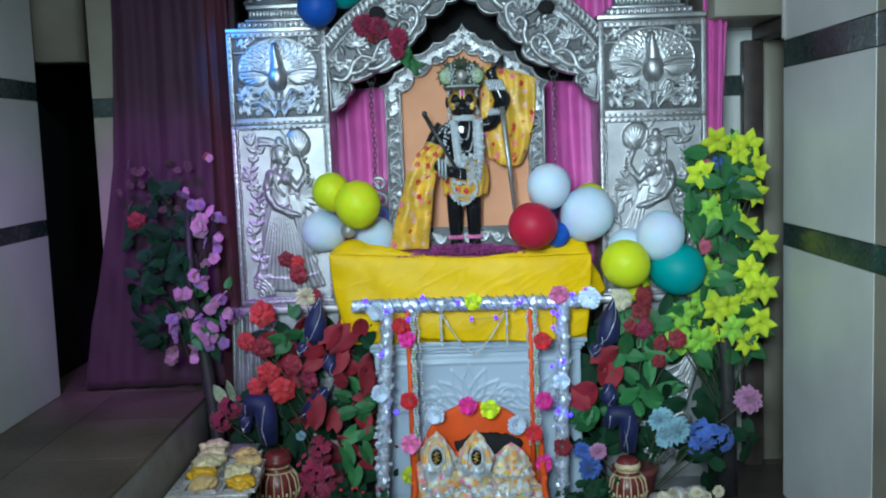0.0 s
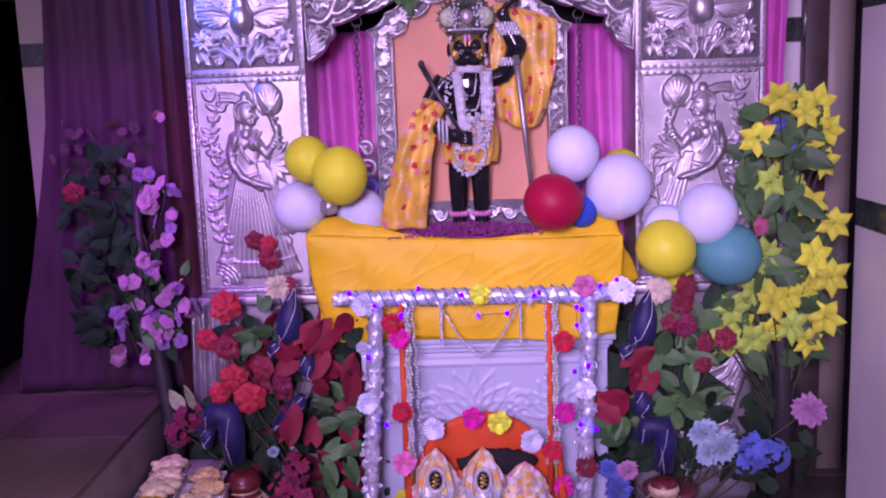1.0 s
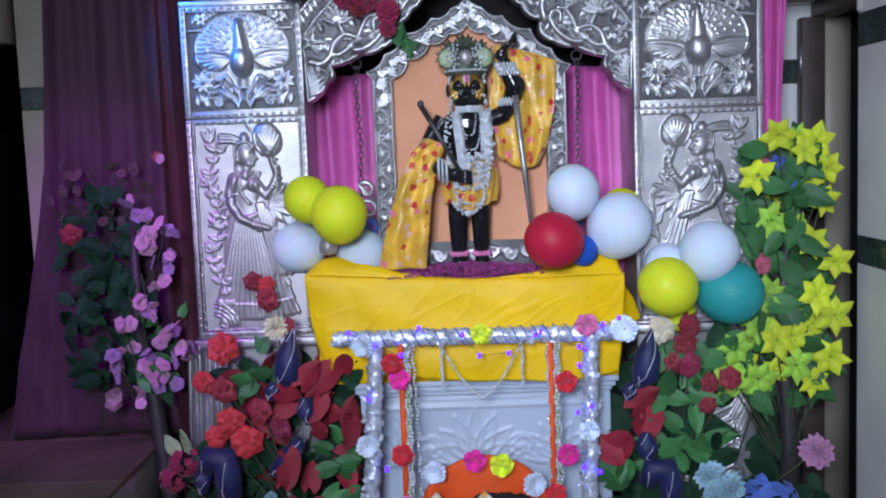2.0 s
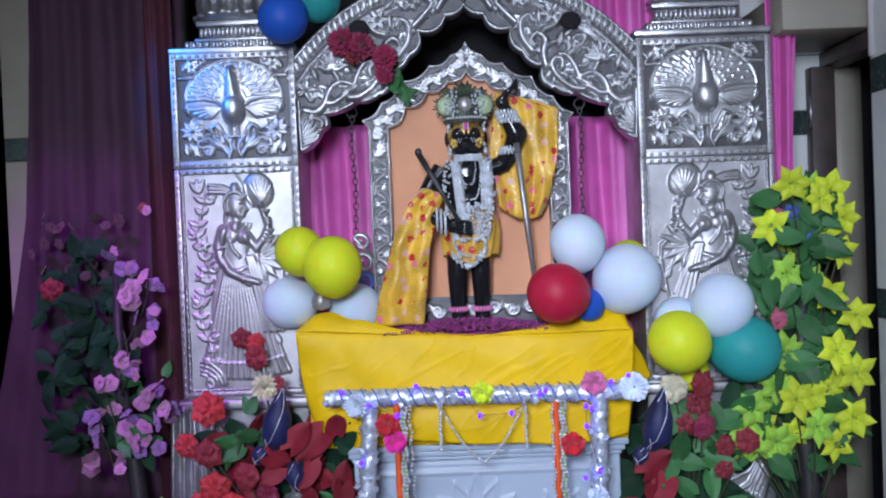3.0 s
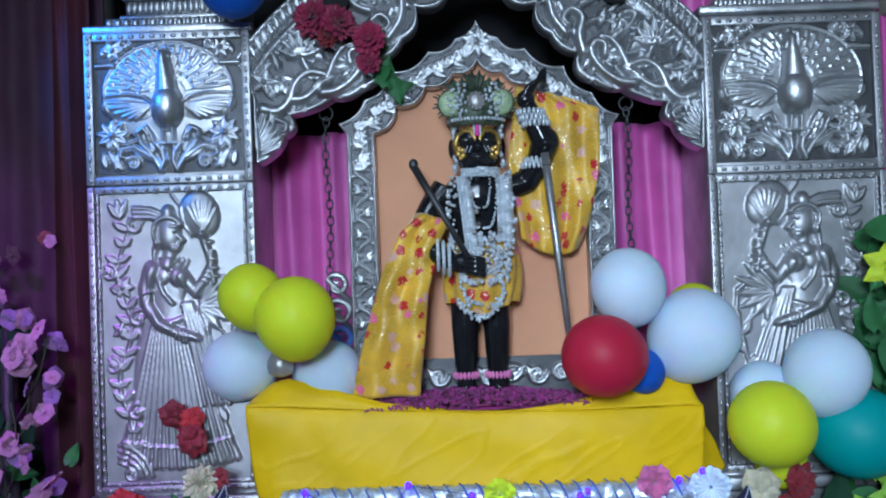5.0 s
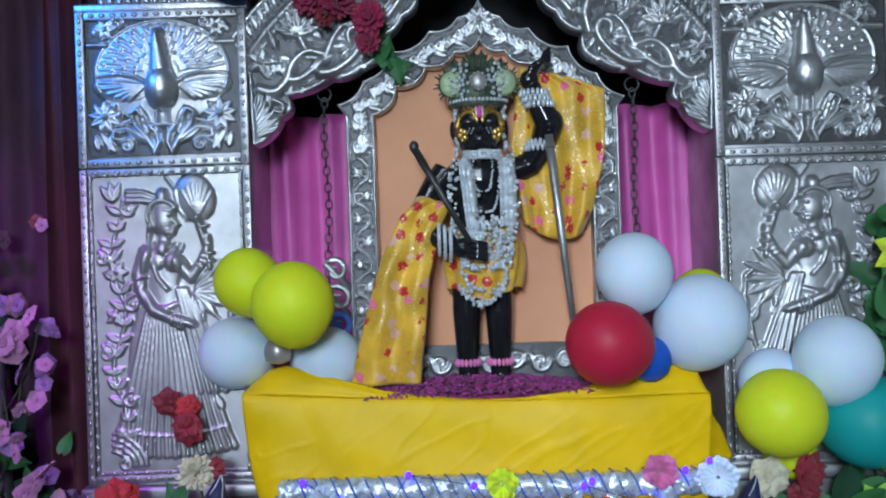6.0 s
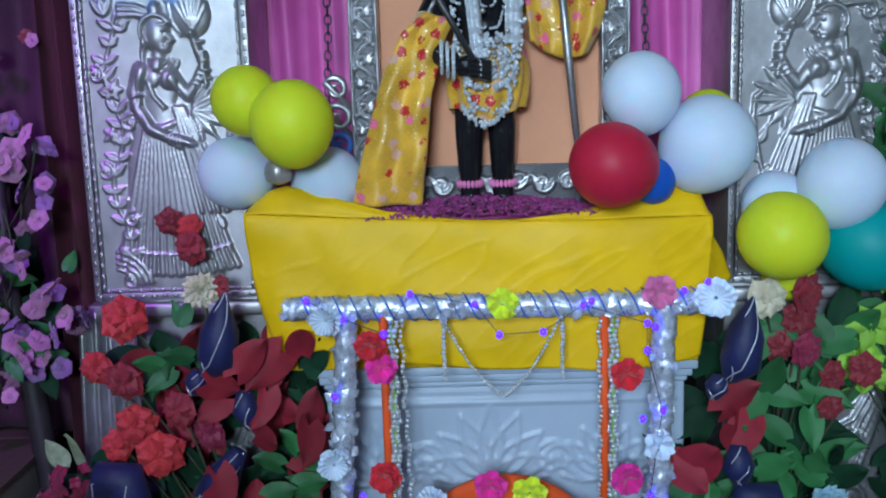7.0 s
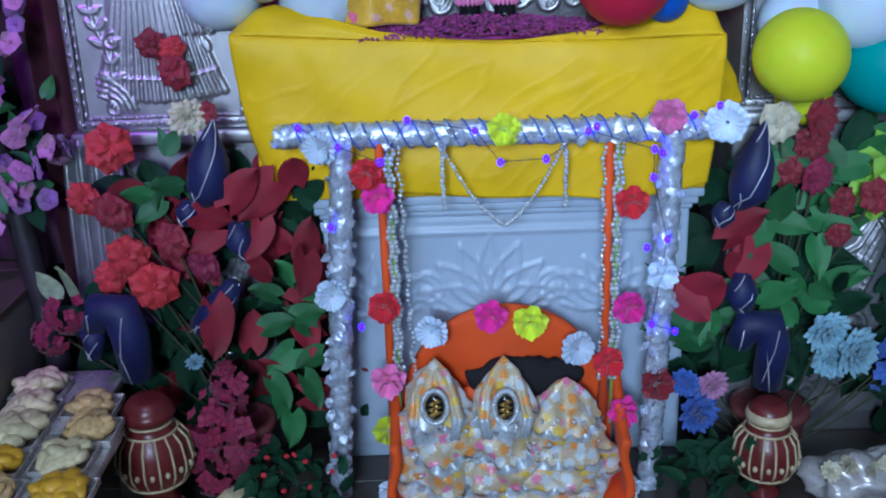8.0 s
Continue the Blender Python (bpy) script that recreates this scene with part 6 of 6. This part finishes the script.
plant("dark sprigs of foliage on the floor", "sprigs", (0.55, -0.3, 0), [], scatter(50, 0.45, 0.72, -0.36, -0.26, 0.02, 0.16, LEAFM, LEAFDARK, 0.8), False)

# ---- decorated swing ----
swing = thing("decorated_swing", "tinsel-wrapped swing frame with paper flowers and a small cradle", "swing", (0.05, -0.25, 0))


def sw(name, bm, mat, label="", m=None):
    ob = part(name, bm, mat, swing, label)
    ob.matrix_local = Matrix.Translation((-0.05, 0.25, 0))
    return ob


def wrapped(a, b, r, n, seed):
    """A pipe wound with crinkled foil: the radius steps along a spiral."""
    rd = random.Random(seed)
    a, b = Vector(a), Vector(b)
    d = (b - a).normalized()
    s1 = d.cross(Vector((0, 1, 0.01))).normalized()
    s2 = s1.cross(d)
    jit = [[rd.uniform(-1, 1) for _ in range(20)] for _ in range(n + 1)]

    def fn(u, v):
        i, k = round(v * n), round(u * 20) % 20
        ph = (i * 0.9 + k / 20 * 6.28) % 6.28 / 6.28
        q = r * (0.88 + 0.2 * ph + 0.13 * jit[i][k])
        an = 6.2832 * u
        return a.lerp(b, v) + (s1 * math.cos(an) + s2 * math.sin(an)) * q
    return sheet(20, n, fn)


sw("top_bar", wrapped((-0.5, -0.25, 1.012), (0.625, -0.25, 1.0), 0.03, 110, 1), TINSEL)
sw("post", wrapped((-0.345, -0.25, 1.0), (-0.41, -0.25, 0.0), 0.029, 90, 2), TINSEL)
sw("post", wrapped((0.462, -0.25, 1.0), (0.435, -0.25, 0.0), 0.03, 90, 3), TINSEL)
bm = bmesh.new()
for k in range(26):
    x = -0.46 + 0.041 * k
    tube(bm, [(x + 0.008 * q, -0.25 - 0.033 * math.sin(0.55 * q), 1.008 + 0.034 * math.cos(0.55 * q)) for q in range(7)], 0.0025, 5)
tagged(sw("ribbon", bm, COL["b"], "thin blue ribbon"), kind="stuff")
for z, side in [(0.1 + 0.06 * k, -0.405 + 0.0039 * k) for k in range(14)] + [(0.15 + 0.1 * k, 0.438 + 0.0027 * k) for k in range(8)] + [(1.006, -0.44 + 0.13 * k) for k in range(8)]:
    bm = bmesh.new()
    for k in range(9):
        a = rnd.uniform(0, 6.28)
        c = Vector((side + (0.026 if z < 1 else 0.06) * math.cos(a), -0.262 + 0.024 * math.sin(a), z + rnd.uniform(-0.03, 0.03) * (1 if z < 1 else 0.7)))
        petal_into(bm, Matrix.Translation(c) @ pose(0, 0, 0, rnd.uniform(0, 360), rnd.uniform(0, 360), 0), 0.03, 0.022, 0.003, 0.006, 0.9, 2, 4)
    tagged(sw("foil_tuft", bm, TINSEL), kind="stuff")
# marigold-and-bead strands that carry the cradle
for x, s in ((-0.235, -1), (0.325, 1)):
    for k, (dx, mt, r) in enumerate(((-0.018, ORANGE, 0.011), (0.012, PEARL, 0.007), (-0.002, PEARL, 0.007), (0.026 if s < 0 else -0.03, PEARL, 0.006), (0.004, COL["g"], 0.004))):
        bm = bmesh.new()
        if mt is PEARL:
            beads(bm, [(x + dx + 0.004 * math.sin(q) + (0.02 * q / 50 if k == 3 and s < 0 else 0), -0.262, 0.99 - 0.0133 * q) for q in range(50)], r, 0.002)
        else:
            tube(bm, [(x + dx, -0.258, 1.0), (x + dx + 0.001, -0.256, 0.6), (x + dx - 0.003, -0.252, 0.2)], r, 8)
        tagged(sw("strand", bm, mt, "orange ribbon" if mt is ORANGE else "white bead strand"), kind="stuff" if mt is PEARL else "")
bm = bmesh.new()
for a, b, n in (((-0.105, 0.985), (0.05, 0.77), 30), ((0.2, 0.985), (0.05, 0.77), 30)):
    beads(bm, [(a[0] + (b[0] - a[0]) * q / n, -0.262, a[1] + (b[1] - a[1]) * (q / n) - 0.03 * math.sin(math.pi * q / n)) for q in range(n)], 0.005, 0.001)
for x in (-0.1, 0.2):
    beads(bm, [(x, -0.262, 0.99 - 0.01 * q) for q in range(18)], 0.006, 0.002)
tagged(sw("bead_swag", bm, PEARL, "white bead swag"), kind="stuff")
# cradle
CR = 0.05


def cradle_back(u, v):
    a = math.pi * u
    r = 0.55 + 0.45 * v
    x = CR - 0.29 * r * math.cos(a)
    z = 0.1 + 0.43 * r * math.sin(a) ** 0.75 if 0 < u < 1 else 0.1
    return (x, -0.2 + 0.02 * math.sin(3 * a) * (1 - v), z)


sw("cradle_back", sheet(40, 8, cradle_back, 0.02), ORANGE, "orange velvet cradle back")
sw("cradle_back_panel", sheet(24, 10, lambda u, v: (CR - 0.25 + 0.5 * u, -0.185, 0.06 + v * 0.36 * math.sin(math.pi * (0.08 + 0.84 * u)) ** 0.7), 0.01), ORANGE, "orange velvet panel")
for s in (-1, 1):
    def arm(u, v, s=s):
        return (CR + s * (0.29 + 0.01 * math.sin(6 * v)), -0.2 - 0.2 * u, 0.03 + (0.2 + 0.12 * (1 - u) ** 1.5) * v)
    sw("cradle_side", sheet(12, 12, arm, 0.022 * s), ORANGE, "orange velvet cradle side")
sw("cradle_seat", boxed((CR - 0.3, -0.41, 0.02), (CR + 0.3, -0.19, 0.055), 0.012), ORANGE, "orange velvet cradle seat")
for x, z, me, c in ((-0.39, 0.99, DISC, "w"), (0.05, 1.02, POM, "y"), (0.44, 1.04, POM, "p"), (0.58, 1.02, DISC, "w"), (-0.26, 0.86, POM, "h"), (-0.285, 0.92, POM, "r"), (-0.26, 0.57, POM, "r"), (-0.39, 0.61, DISC, "w"),
                    (-0.26, 0.37, POM, "p"), (-0.27, 0.22, POM, "y"), (-0.14, 0.5, DISC, "w"), (0.01, 0.54, POM, "h"), (0.11, 0.52, POM, "y"), (0.23, 0.44, DISC, "w"), (0.36, 0.83, POM, "r"), (0.44, 0.64, POM, "w"),
                    (0.36, 0.55, POM, "h"), (0.31, 0.4, POM, "r"), (0.44, 0.33, POM, "d"), (0.35, 0.26, POM, "h"), (0.37, 0.02, DISC, "w"), (-0.26, 0.02, DISC, "w")):
    big = 1.35 if (x, z) == (0.58, 1.02) else rnd.uniform(1.05, 1.25)
    piece("paper_flower", me, COL[c], swing, turned(x - 0.05, -0.285 + 0.25, z, big, 15))
led_mesh = keep("led", ball(bmesh.new(), (0, 0, 0), (0.0085, 0.0085, 0.01), 8))
for x, z in ((-0.44, 1.04), (-0.35, 0.99), (-0.25, 0.95), (-0.18, 1.05), (-0.02, 1.02), (0.04, 0.94), (0.15, 0.945), (0.25, 1.01), (0.27, 1.02), (0.41, 0.96), (0.41, 0.89), (0.43, 0.95), (-0.38, 0.79), (-0.32, 0.52), (0.45, 0.73), (0.4, 0.71), (0.48, 0.48), (0.42, 0.5), (0.56, 1.06), (0.5, 1.04)):
    piece("fairy_light", led_mesh, LED, swing, Matrix.Translation((x - 0.05, -0.288 + 0.25, z)), "glowing violet fairy light")
bm = bmesh.new()
wire = [(-0.44, 1.04), (-0.35, 0.99), (-0.25, 0.95), (-0.18, 1.05), (-0.02, 1.02), (0.04, 0.94), (0.15, 0.945), (0.25, 1.01), (0.41, 0.96), (0.41, 0.89), (0.45, 0.73), (0.42, 0.5), (0.48, 0.48)]
tube(bm, [(x, -0.284, z) for x, z in wire], 0.0011, 5)
sw("light_cable", bm, NAVY, "thin cable of the fairy lights")

# ---- the dressed dolls in the cradle ----
for x, w, h, lab, hood in ((-0.14, 0.1, 0.415, "silver and cream", True), (0.04, 0.105, 0.405, "yellow and silver", True), (0.2, 0.105, 0.36, "cream and pale blue", False)):
    bm = bmesh.new()

    def robe(u, v, x=x, w=w, h=h):
        a = 6.2832 * u
        lump = 0.09 * math.sin(5 * a + 4 * v + x * 30) + 0.4 * noise.noise((math.cos(a) * 1.9, math.sin(a) * 1.9 + x * 20, 5.5 * v)) + 0.16 * noise.noise((math.cos(a) * 5, math.sin(a) * 5 + x * 9, 13 * v))
        r = w * float(np.interp(v, (0, 0.3, 0.55, 0.8, 0.94, 1), (1.2, 1.12, 0.9, 0.62, 0.3, 0.0))) * (1 + lump)
        return (x + r * math.cos(a) + 0.02 * noise.noise((x * 7, 1.0, 3 * v)), -0.29 + 0.72 * r * math.sin(a) - 0.02 * (1 - v), 0.057 + (h - 0.057) * v)
    sheet(56, 30, robe, 0, 0, bm)
    for vv, sc in ((0.08, 1.03), (0.3, 1.05), (0.56, 1.05)):
        def frill(u, v, vv=vv, sc=sc, x=x):
            p = robe(0.5 + 0.5 * u, vv + 0.06 * v + 0.04 * math.sin(7 * u + x * 40))
            return (x + (p[0] - x) * sc, -0.29 + (p[1] + 0.29) * sc - 0.012 * v * (1 + math.sin(60 * u)), p[2])
        sheet(60, 3, frill, 0, 1, bm)
    if hood:
        for q in range(2):
            tube(bm, [(x + sd * (0.056 - 0.012 * q) * wd + 0.004 * math.sin(9 * hh), -0.372 + 0.1 * hh * hh - 0.004 * q, 0.235 + 0.175 * hh) for sd, wd, hh in
                      ((-1, 0.9, 0), (-1, 1.1, 0.3), (-1, 0.9, 0.62), (-1, 0.5, 0.85), (0, 0, 1.0), (1, 0.5, 0.85), (1, 0.9, 0.62), (1, 1.1, 0.3), (1, 0.9, 0))], 0.011 - 0.004 * q, 7)
        for f in bm.faces:
            if len(f.verts) != 4 or max(v.co.y for v in f.verts) < -0.36 and min(v.co.z for v in f.verts) > 0.22:
                f.material_index = 1
    tagged(part("doll", bm, [QUILT, PEARL], None), "small doll wrapped in %s brocade" % lab, "doll", "dolls in the cradle")
# black pad added in place of the dolls' dark hair, over an orange bolster
pil = thing("dark_cushion", "black pad standing in for dark hair behind the dolls in the cradle", "cushion", (CR, -0.225, 0.1))
bm = ball(bmesh.new(), (0.05, 0, 0.235), (0.16, 0.03, 0.06), 32)
for v in bm.verts:
    v.co.z += 0.03 * noise.noise((v.co.x * 14, 0.3, 1.0)) + 0.012 * noise.noise((v.co.x * 50, 0.3, 4.0))
part("pad", bm, BLACK, pil)
part("bolster", ball(bmesh.new(), (0.0, 0.0, 0.08), (0.2, 0.03, 0.15), 20), ORANGE, pil, "orange velvet bolster")
for x, z, rx, rz in ((-0.14, 0.325, 0.024, 0.036), (0.04, 0.318, 0.022, 0.036)):
    orn = thing("oval_pendant", "oval dark pendant with gilt filigree and silver rim", "pendant", (x, -0.378, z), "pendants on the dolls")
    part("plate", ball(bmesh.new(), (0, 0.012, 0), (rx, 0.012, rz), 18), BODY, orn)
    bm = bmesh.new()
    for k in range(30):
        a = 6.2832 * k / 30
        ball(bm, (rx * 1.35 * math.cos(a), 0.012, rz * 1.3 * math.sin(a)), 0.0075, 6)
    part("rim", bm, PEARL, orn, "silver bead rim")
    bm = bmesh.new()
    for k in range(6):
        tube(bm, [(0, 0.0, -rz * 0.6 + rz * 0.22 * k), (rx * 0.6 * (1 if k % 2 else -1), 0.002, -rz * 0.5 + rz * 0.22 * k), (0, 0.0, -rz * 0.35 + rz * 0.22 * k)], 0.0042, 5)
    part("filigree", bm, GOLD, orn, "gilt filigree")
bm = bmesh.new()
for k in range(240):
    x = rnd.uniform(-0.2, 0.28)
    beads(bm, [(x, -0.37 + 0.25 * abs(rnd.gauss(0, 0.1)), 0.07 + 0.2 * rnd.random() ** 1.2)], 0.006)
tagged(part("doll_trimmings", bm, PEARL, None), "silver bead trimmings scattered over the dolls' robes", "trimmings", kind="stuff")

# ---- navy velvet ornaments with silver cord ----


def navy_pouch(x, y, z, pts, label):
    root = thing("velvet_ornament", label, "ornament", (x, y, z), "navy velvet ornaments")
    bm = bmesh.new()
    for line, rad in pts:
        tube(bm, [(px, 0, pz) for px, pz in line], rad, 16)
    part("body", bm, NAVY, root)
    bm = bmesh.new()
    for line, rad in pts:
        for q in range(2):
            n = len(line)
            cp = []
            for k in range(13):
                f = (k / 12) * (n - 1)
                i = min(int(f), n - 2)
                g = f - i
                px, pz = line[i][0] + (line[i + 1][0] - line[i][0]) * g, line[i][1] + (line[i + 1][1] - line[i][1]) * g
                r = rad[i] + (rad[i + 1] - rad[i]) * g
                a = 0.25 * k * (1 if q else -1) + 1.2 * q
                cp.append((px + r * 0.75 * math.sin(a), -abs(math.cos(a)) * r * 0.72 - 0.25 * r - 0.002, pz))
            tube(bm, cp, 0.0018, 5)
    part("cord", bm, CORD, root, "silver cord")
    return root


up = [([(0.03, 0.13), (0.02, 0.09), (0.01, 0.03), (0.0, -0.05), (-0.03, -0.09)], [0.004, 0.022, 0.05, 0.055, 0.02]), ([(-0.05, -0.08), (-0.06, -0.11), (-0.07, -0.14)], [0.02, 0.032, 0.015])]
navy_pouch(-0.69, -0.2, 0.92, up, "navy velvet ornament bound with silver cord, upright")
navy_pouch(-0.63, -0.19, 0.73, [([(0.0, 0.05), (0.0, 0.0), (0.02, -0.05)], [0.02, 0.035, 0.02])], "small navy velvet ornament among red leaves")
navy_pouch(-0.7, -0.2, 0.52, [([(0.05, 0.1), (0.0, 0.02), (-0.06, -0.03)], [0.02, 0.05, 0.03])], "navy velvet ornament among dark leaves")
down = [([(-0.05, 0.02), (-0.02, 0.075), (0.03, 0.07), (0.045, 0.0), (0.05, -0.12)], [0.03, 0.05, 0.055, 0.05, 0.042]), ([(-0.05, 0.02), (-0.055, -0.06)], [0.035, 0.02])]
navy_pouch(-0.97, -0.25, 0.5, down, "bent navy velvet ornament hanging over a painted pot")
navy_pouch(0.67, -0.2, 0.87, up, "navy velvet ornament bound with silver cord, upright")
navy_pouch(0.67, -0.2, 0.54, [([(0.0, 0.06), (0.0, 0.0), (0.01, -0.05)], [0.02, 0.045, 0.02])], "small navy velvet ornament among dark leaves")
navy_pouch(0.71, -0.22, 0.4, [([(-0.05, 0.0), (-0.02, 0.06), (0.03, 0.06), (0.05, 0.0), (0.04, -0.12)], [0.03, 0.045, 0.05, 0.045, 0.04])], "bent navy velvet ornament hanging over a painted pot")

# ---- painted pots ----
for x, y, s, up_by in ((-0.87, -0.36, 0.97, 0.065), (0.735, -0.3, 0.86, 0.0)):
    pot = thing("painted_pot", "dark red clay pot painted with cream stripes and dots", "pot", (x, y, 0), "painted pots")
    prof = [(0.05, 0), (0.055, 0.015), (0.04, 0.035), (0.05, 0.05), (0.09, 0.1), (0.098, 0.15), (0.09, 0.2), (0.06, 0.235), (0.055, 0.25), (0.065, 0.275), (0.06, 0.3), (0.045, 0.32), (0.035, 0.322)]
    part("body", lathe(bmesh.new(), [(r * s, z * s + up_by) for r, z in prof], 32), POT, pot)
    bm = bmesh.new()
    for k in range(16):
        a = 6.2832 * k / 16
        tube(bm, [(1.01 * s * r * math.cos(a), 1.01 * s * r * math.sin(a), s * z + up_by) for r, z in ((0.078, 0.085), (0.098, 0.12), (0.1, 0.15), (0.091, 0.2), (0.07, 0.228))], 0.0035, 5)
        b = a + 0.196
        ball(bm, (0.101 * s * math.cos(b), 0.101 * s * math.sin(b), 0.135 * s + up_by), (0.007, 0.007, 0.009), 6)
    for r, z in ((0.079, 0.082), (0.069, 0.23), (0.057, 0.252)):
        tube(bm, [(1.01 * s * r * math.cos(q * 0.2094), 1.01 * s * r * math.sin(q * 0.2094), z * s + up_by) for q in range(31)], 0.004, 5, False)
    part("painted_stripe", bm, POTGOLD, pot, "cream painted stripes and dots")
    part("collar", lathe(bmesh.new(), [(0.059 * s, 0.258 * s + up_by), (0.069 * s, 0.27 * s + up_by), (0.069 * s, 0.28 * s + up_by), (0.064 * s, 0.295 * s + up_by)], 24), POTGOLD if x > 0 else POT, pot)
    if up_by:
        part("base", lathe(bmesh.new(), [(0.09, 0), (0.095, 0.012), (0.08, 0.03), (0.062, 0.055), (0.058, up_by)], 28), POTGOLD, pot, "cream painted base")

# ---- food offerings in trays on a low stand ----
stand = thing("low_stand", "low dark wooden stand holding offering trays", "stand", (-1.07, -0.5, 0))
TOPZ = 0.35
part("top", boxed((-0.175, -0.34, TOPZ - 0.025), (0.17, 0.02, TOPZ), 0.004), TRAYM, stand)
part("top", boxed((-0.175, 0.021, TOPZ - 0.025), (0.085, 0.36, TOPZ), 0.004), TRAYM, stand)
for sx in (-0.15, 0.06):
    for sy in (-0.3, 0.3):
        part("leg", boxed((sx - 0.02, sy - 0.02, 0), (sx + 0.02, sy + 0.02, TOPZ - 0.0255), 0.004), DARKWOOD, stand)


def food(kind, x, y, z, n, size, mat, label):
    root = thing(kind, label, "food", (x, y, z), "food offerings")
    me = None
    for k in range(n):
        a, r = k * 2.4, size * 0.75 * math.sqrt(k / n)
        if me is None:
            bm = ball(bmesh.new(), (0, 0, 0), (size * 0.55, size * 0.36, size * 0.26), 12)
            for v in bm.verts:
                v.co += Vector(v.co) * 0.25 * noise.noise(v.co * 60)
            me = keep("piece", bm)
        piece("piece", me, mat, root, pose(r * math.cos(a), r * math.sin(a), size * 0.26 + size * 0.2 * (1 - r / size) * (k % 3), rnd.uniform(-25, 25), rnd.uniform(-25, 25), rnd.uniform(0, 360)))


CREAM = material("cream_sweets", (0.75, 0.64, 0.38), 0.6, 0, 40, 0.3, 0.4, per_piece=0.15)
TAN = material("fried_snack", (0.68, 0.45, 0.2), 0.6, 0, 40, 0.35, 0.5, per_piece=0.2)
AMBER = material("orange_sweets", (0.75, 0.4, 0.02), 0.45, 0, 30, 0.25, 0.3, per_piece=0.15)
for x, y, n, s, mt, lab in ((-1.33, 0.02, 9, 0.065, CREAM, "heap of pale yellow sweets in a plastic tray"), (-1.31, -0.12, 8, 0.065, CREAM, "curled pale yellow sweets in a plastic tray"), (-1.3, -0.26, 6, 0.075, CREAM, "flat cream bread rounds in a plastic tray"),
                           (-1.29, -0.4, 8, 0.06, AMBER, "yellow sweets in a plastic tray"), (-1.14, -0.1, 8, 0.055, TAN, "fried golden snacks in a plastic tray"), (-1.1, -0.24, 8, 0.06, TAN, "fried golden snacks in a plastic tray"),
                           (-1.12, -0.38, 8, 0.06, CREAM, "cream sweets in a plastic tray"), (-1.07, -0.54, 10, 0.06, AMBER, "bright orange-yellow sweets in a plastic tray"), (-1.25, -0.54, 8, 0.06, TAN, "tan sweets in a plastic tray")):
    x, y, s = 0.889 * x + 0.01, 0.889 * y - 0.286, 0.889 * s
    tray = thing("plastic_tray", "shallow clear plastic tray on the low stand", "tray", (x, y, TOPZ + 0.0005), "offering trays")
    bm = bmesh.new()
    box(bm, (-0.067, -0.058, 0), (0.067, 0.058, 0.004), 0.001)
    for lo, hi in (((-0.067, -0.058, 0.0045), (-0.064, 0.058, 0.018)), ((0.064, -0.058, 0.0045), (0.067, 0.058, 0.018)), ((-0.063, -0.058, 0.0045), (0.063, -0.054, 0.018)), ((-0.063, 0.054, 0.0045), (0.063, 0.058, 0.018))):
        box(bm, lo, hi, 0.001)
    part("tray_body", bm, TRAYM, tray)
    food("sweets", x, y, TOPZ + 0.006, n * 2, s * 1.15, mt, lab)
food("bread_round", -0.71, -0.42, 0.0, 14, 0.12, CREAM, "heap of round cream breads on the floor")
bag = thing("plastic_bag", "crumpled clear plastic bag of white flowers on the floor", "bag", (0.98, -0.33, 0))
bm = ball(bmesh.new(), (0, 0, 0.06), (0.14, 0.08, 0.07), 36)
for v in bm.verts:
    v.co += Vector((v.co.x, v.co.y, v.co.z - 0.06)) * (0.35 * noise.noise(v.co * 16) + 0.3 * (0.3 - abs(noise.noise(v.co * 40))))
    v.co.z = max(v.co.z, 0.001)
part("skin", bm, TRAYM, bag)
for k in range(6):
    piece("flower", MUM, COL["c"], bag, turned(-0.1 + 0.05 * k, -0.05, 0.11 + 0.02 * (k % 2), 0.55, 40))
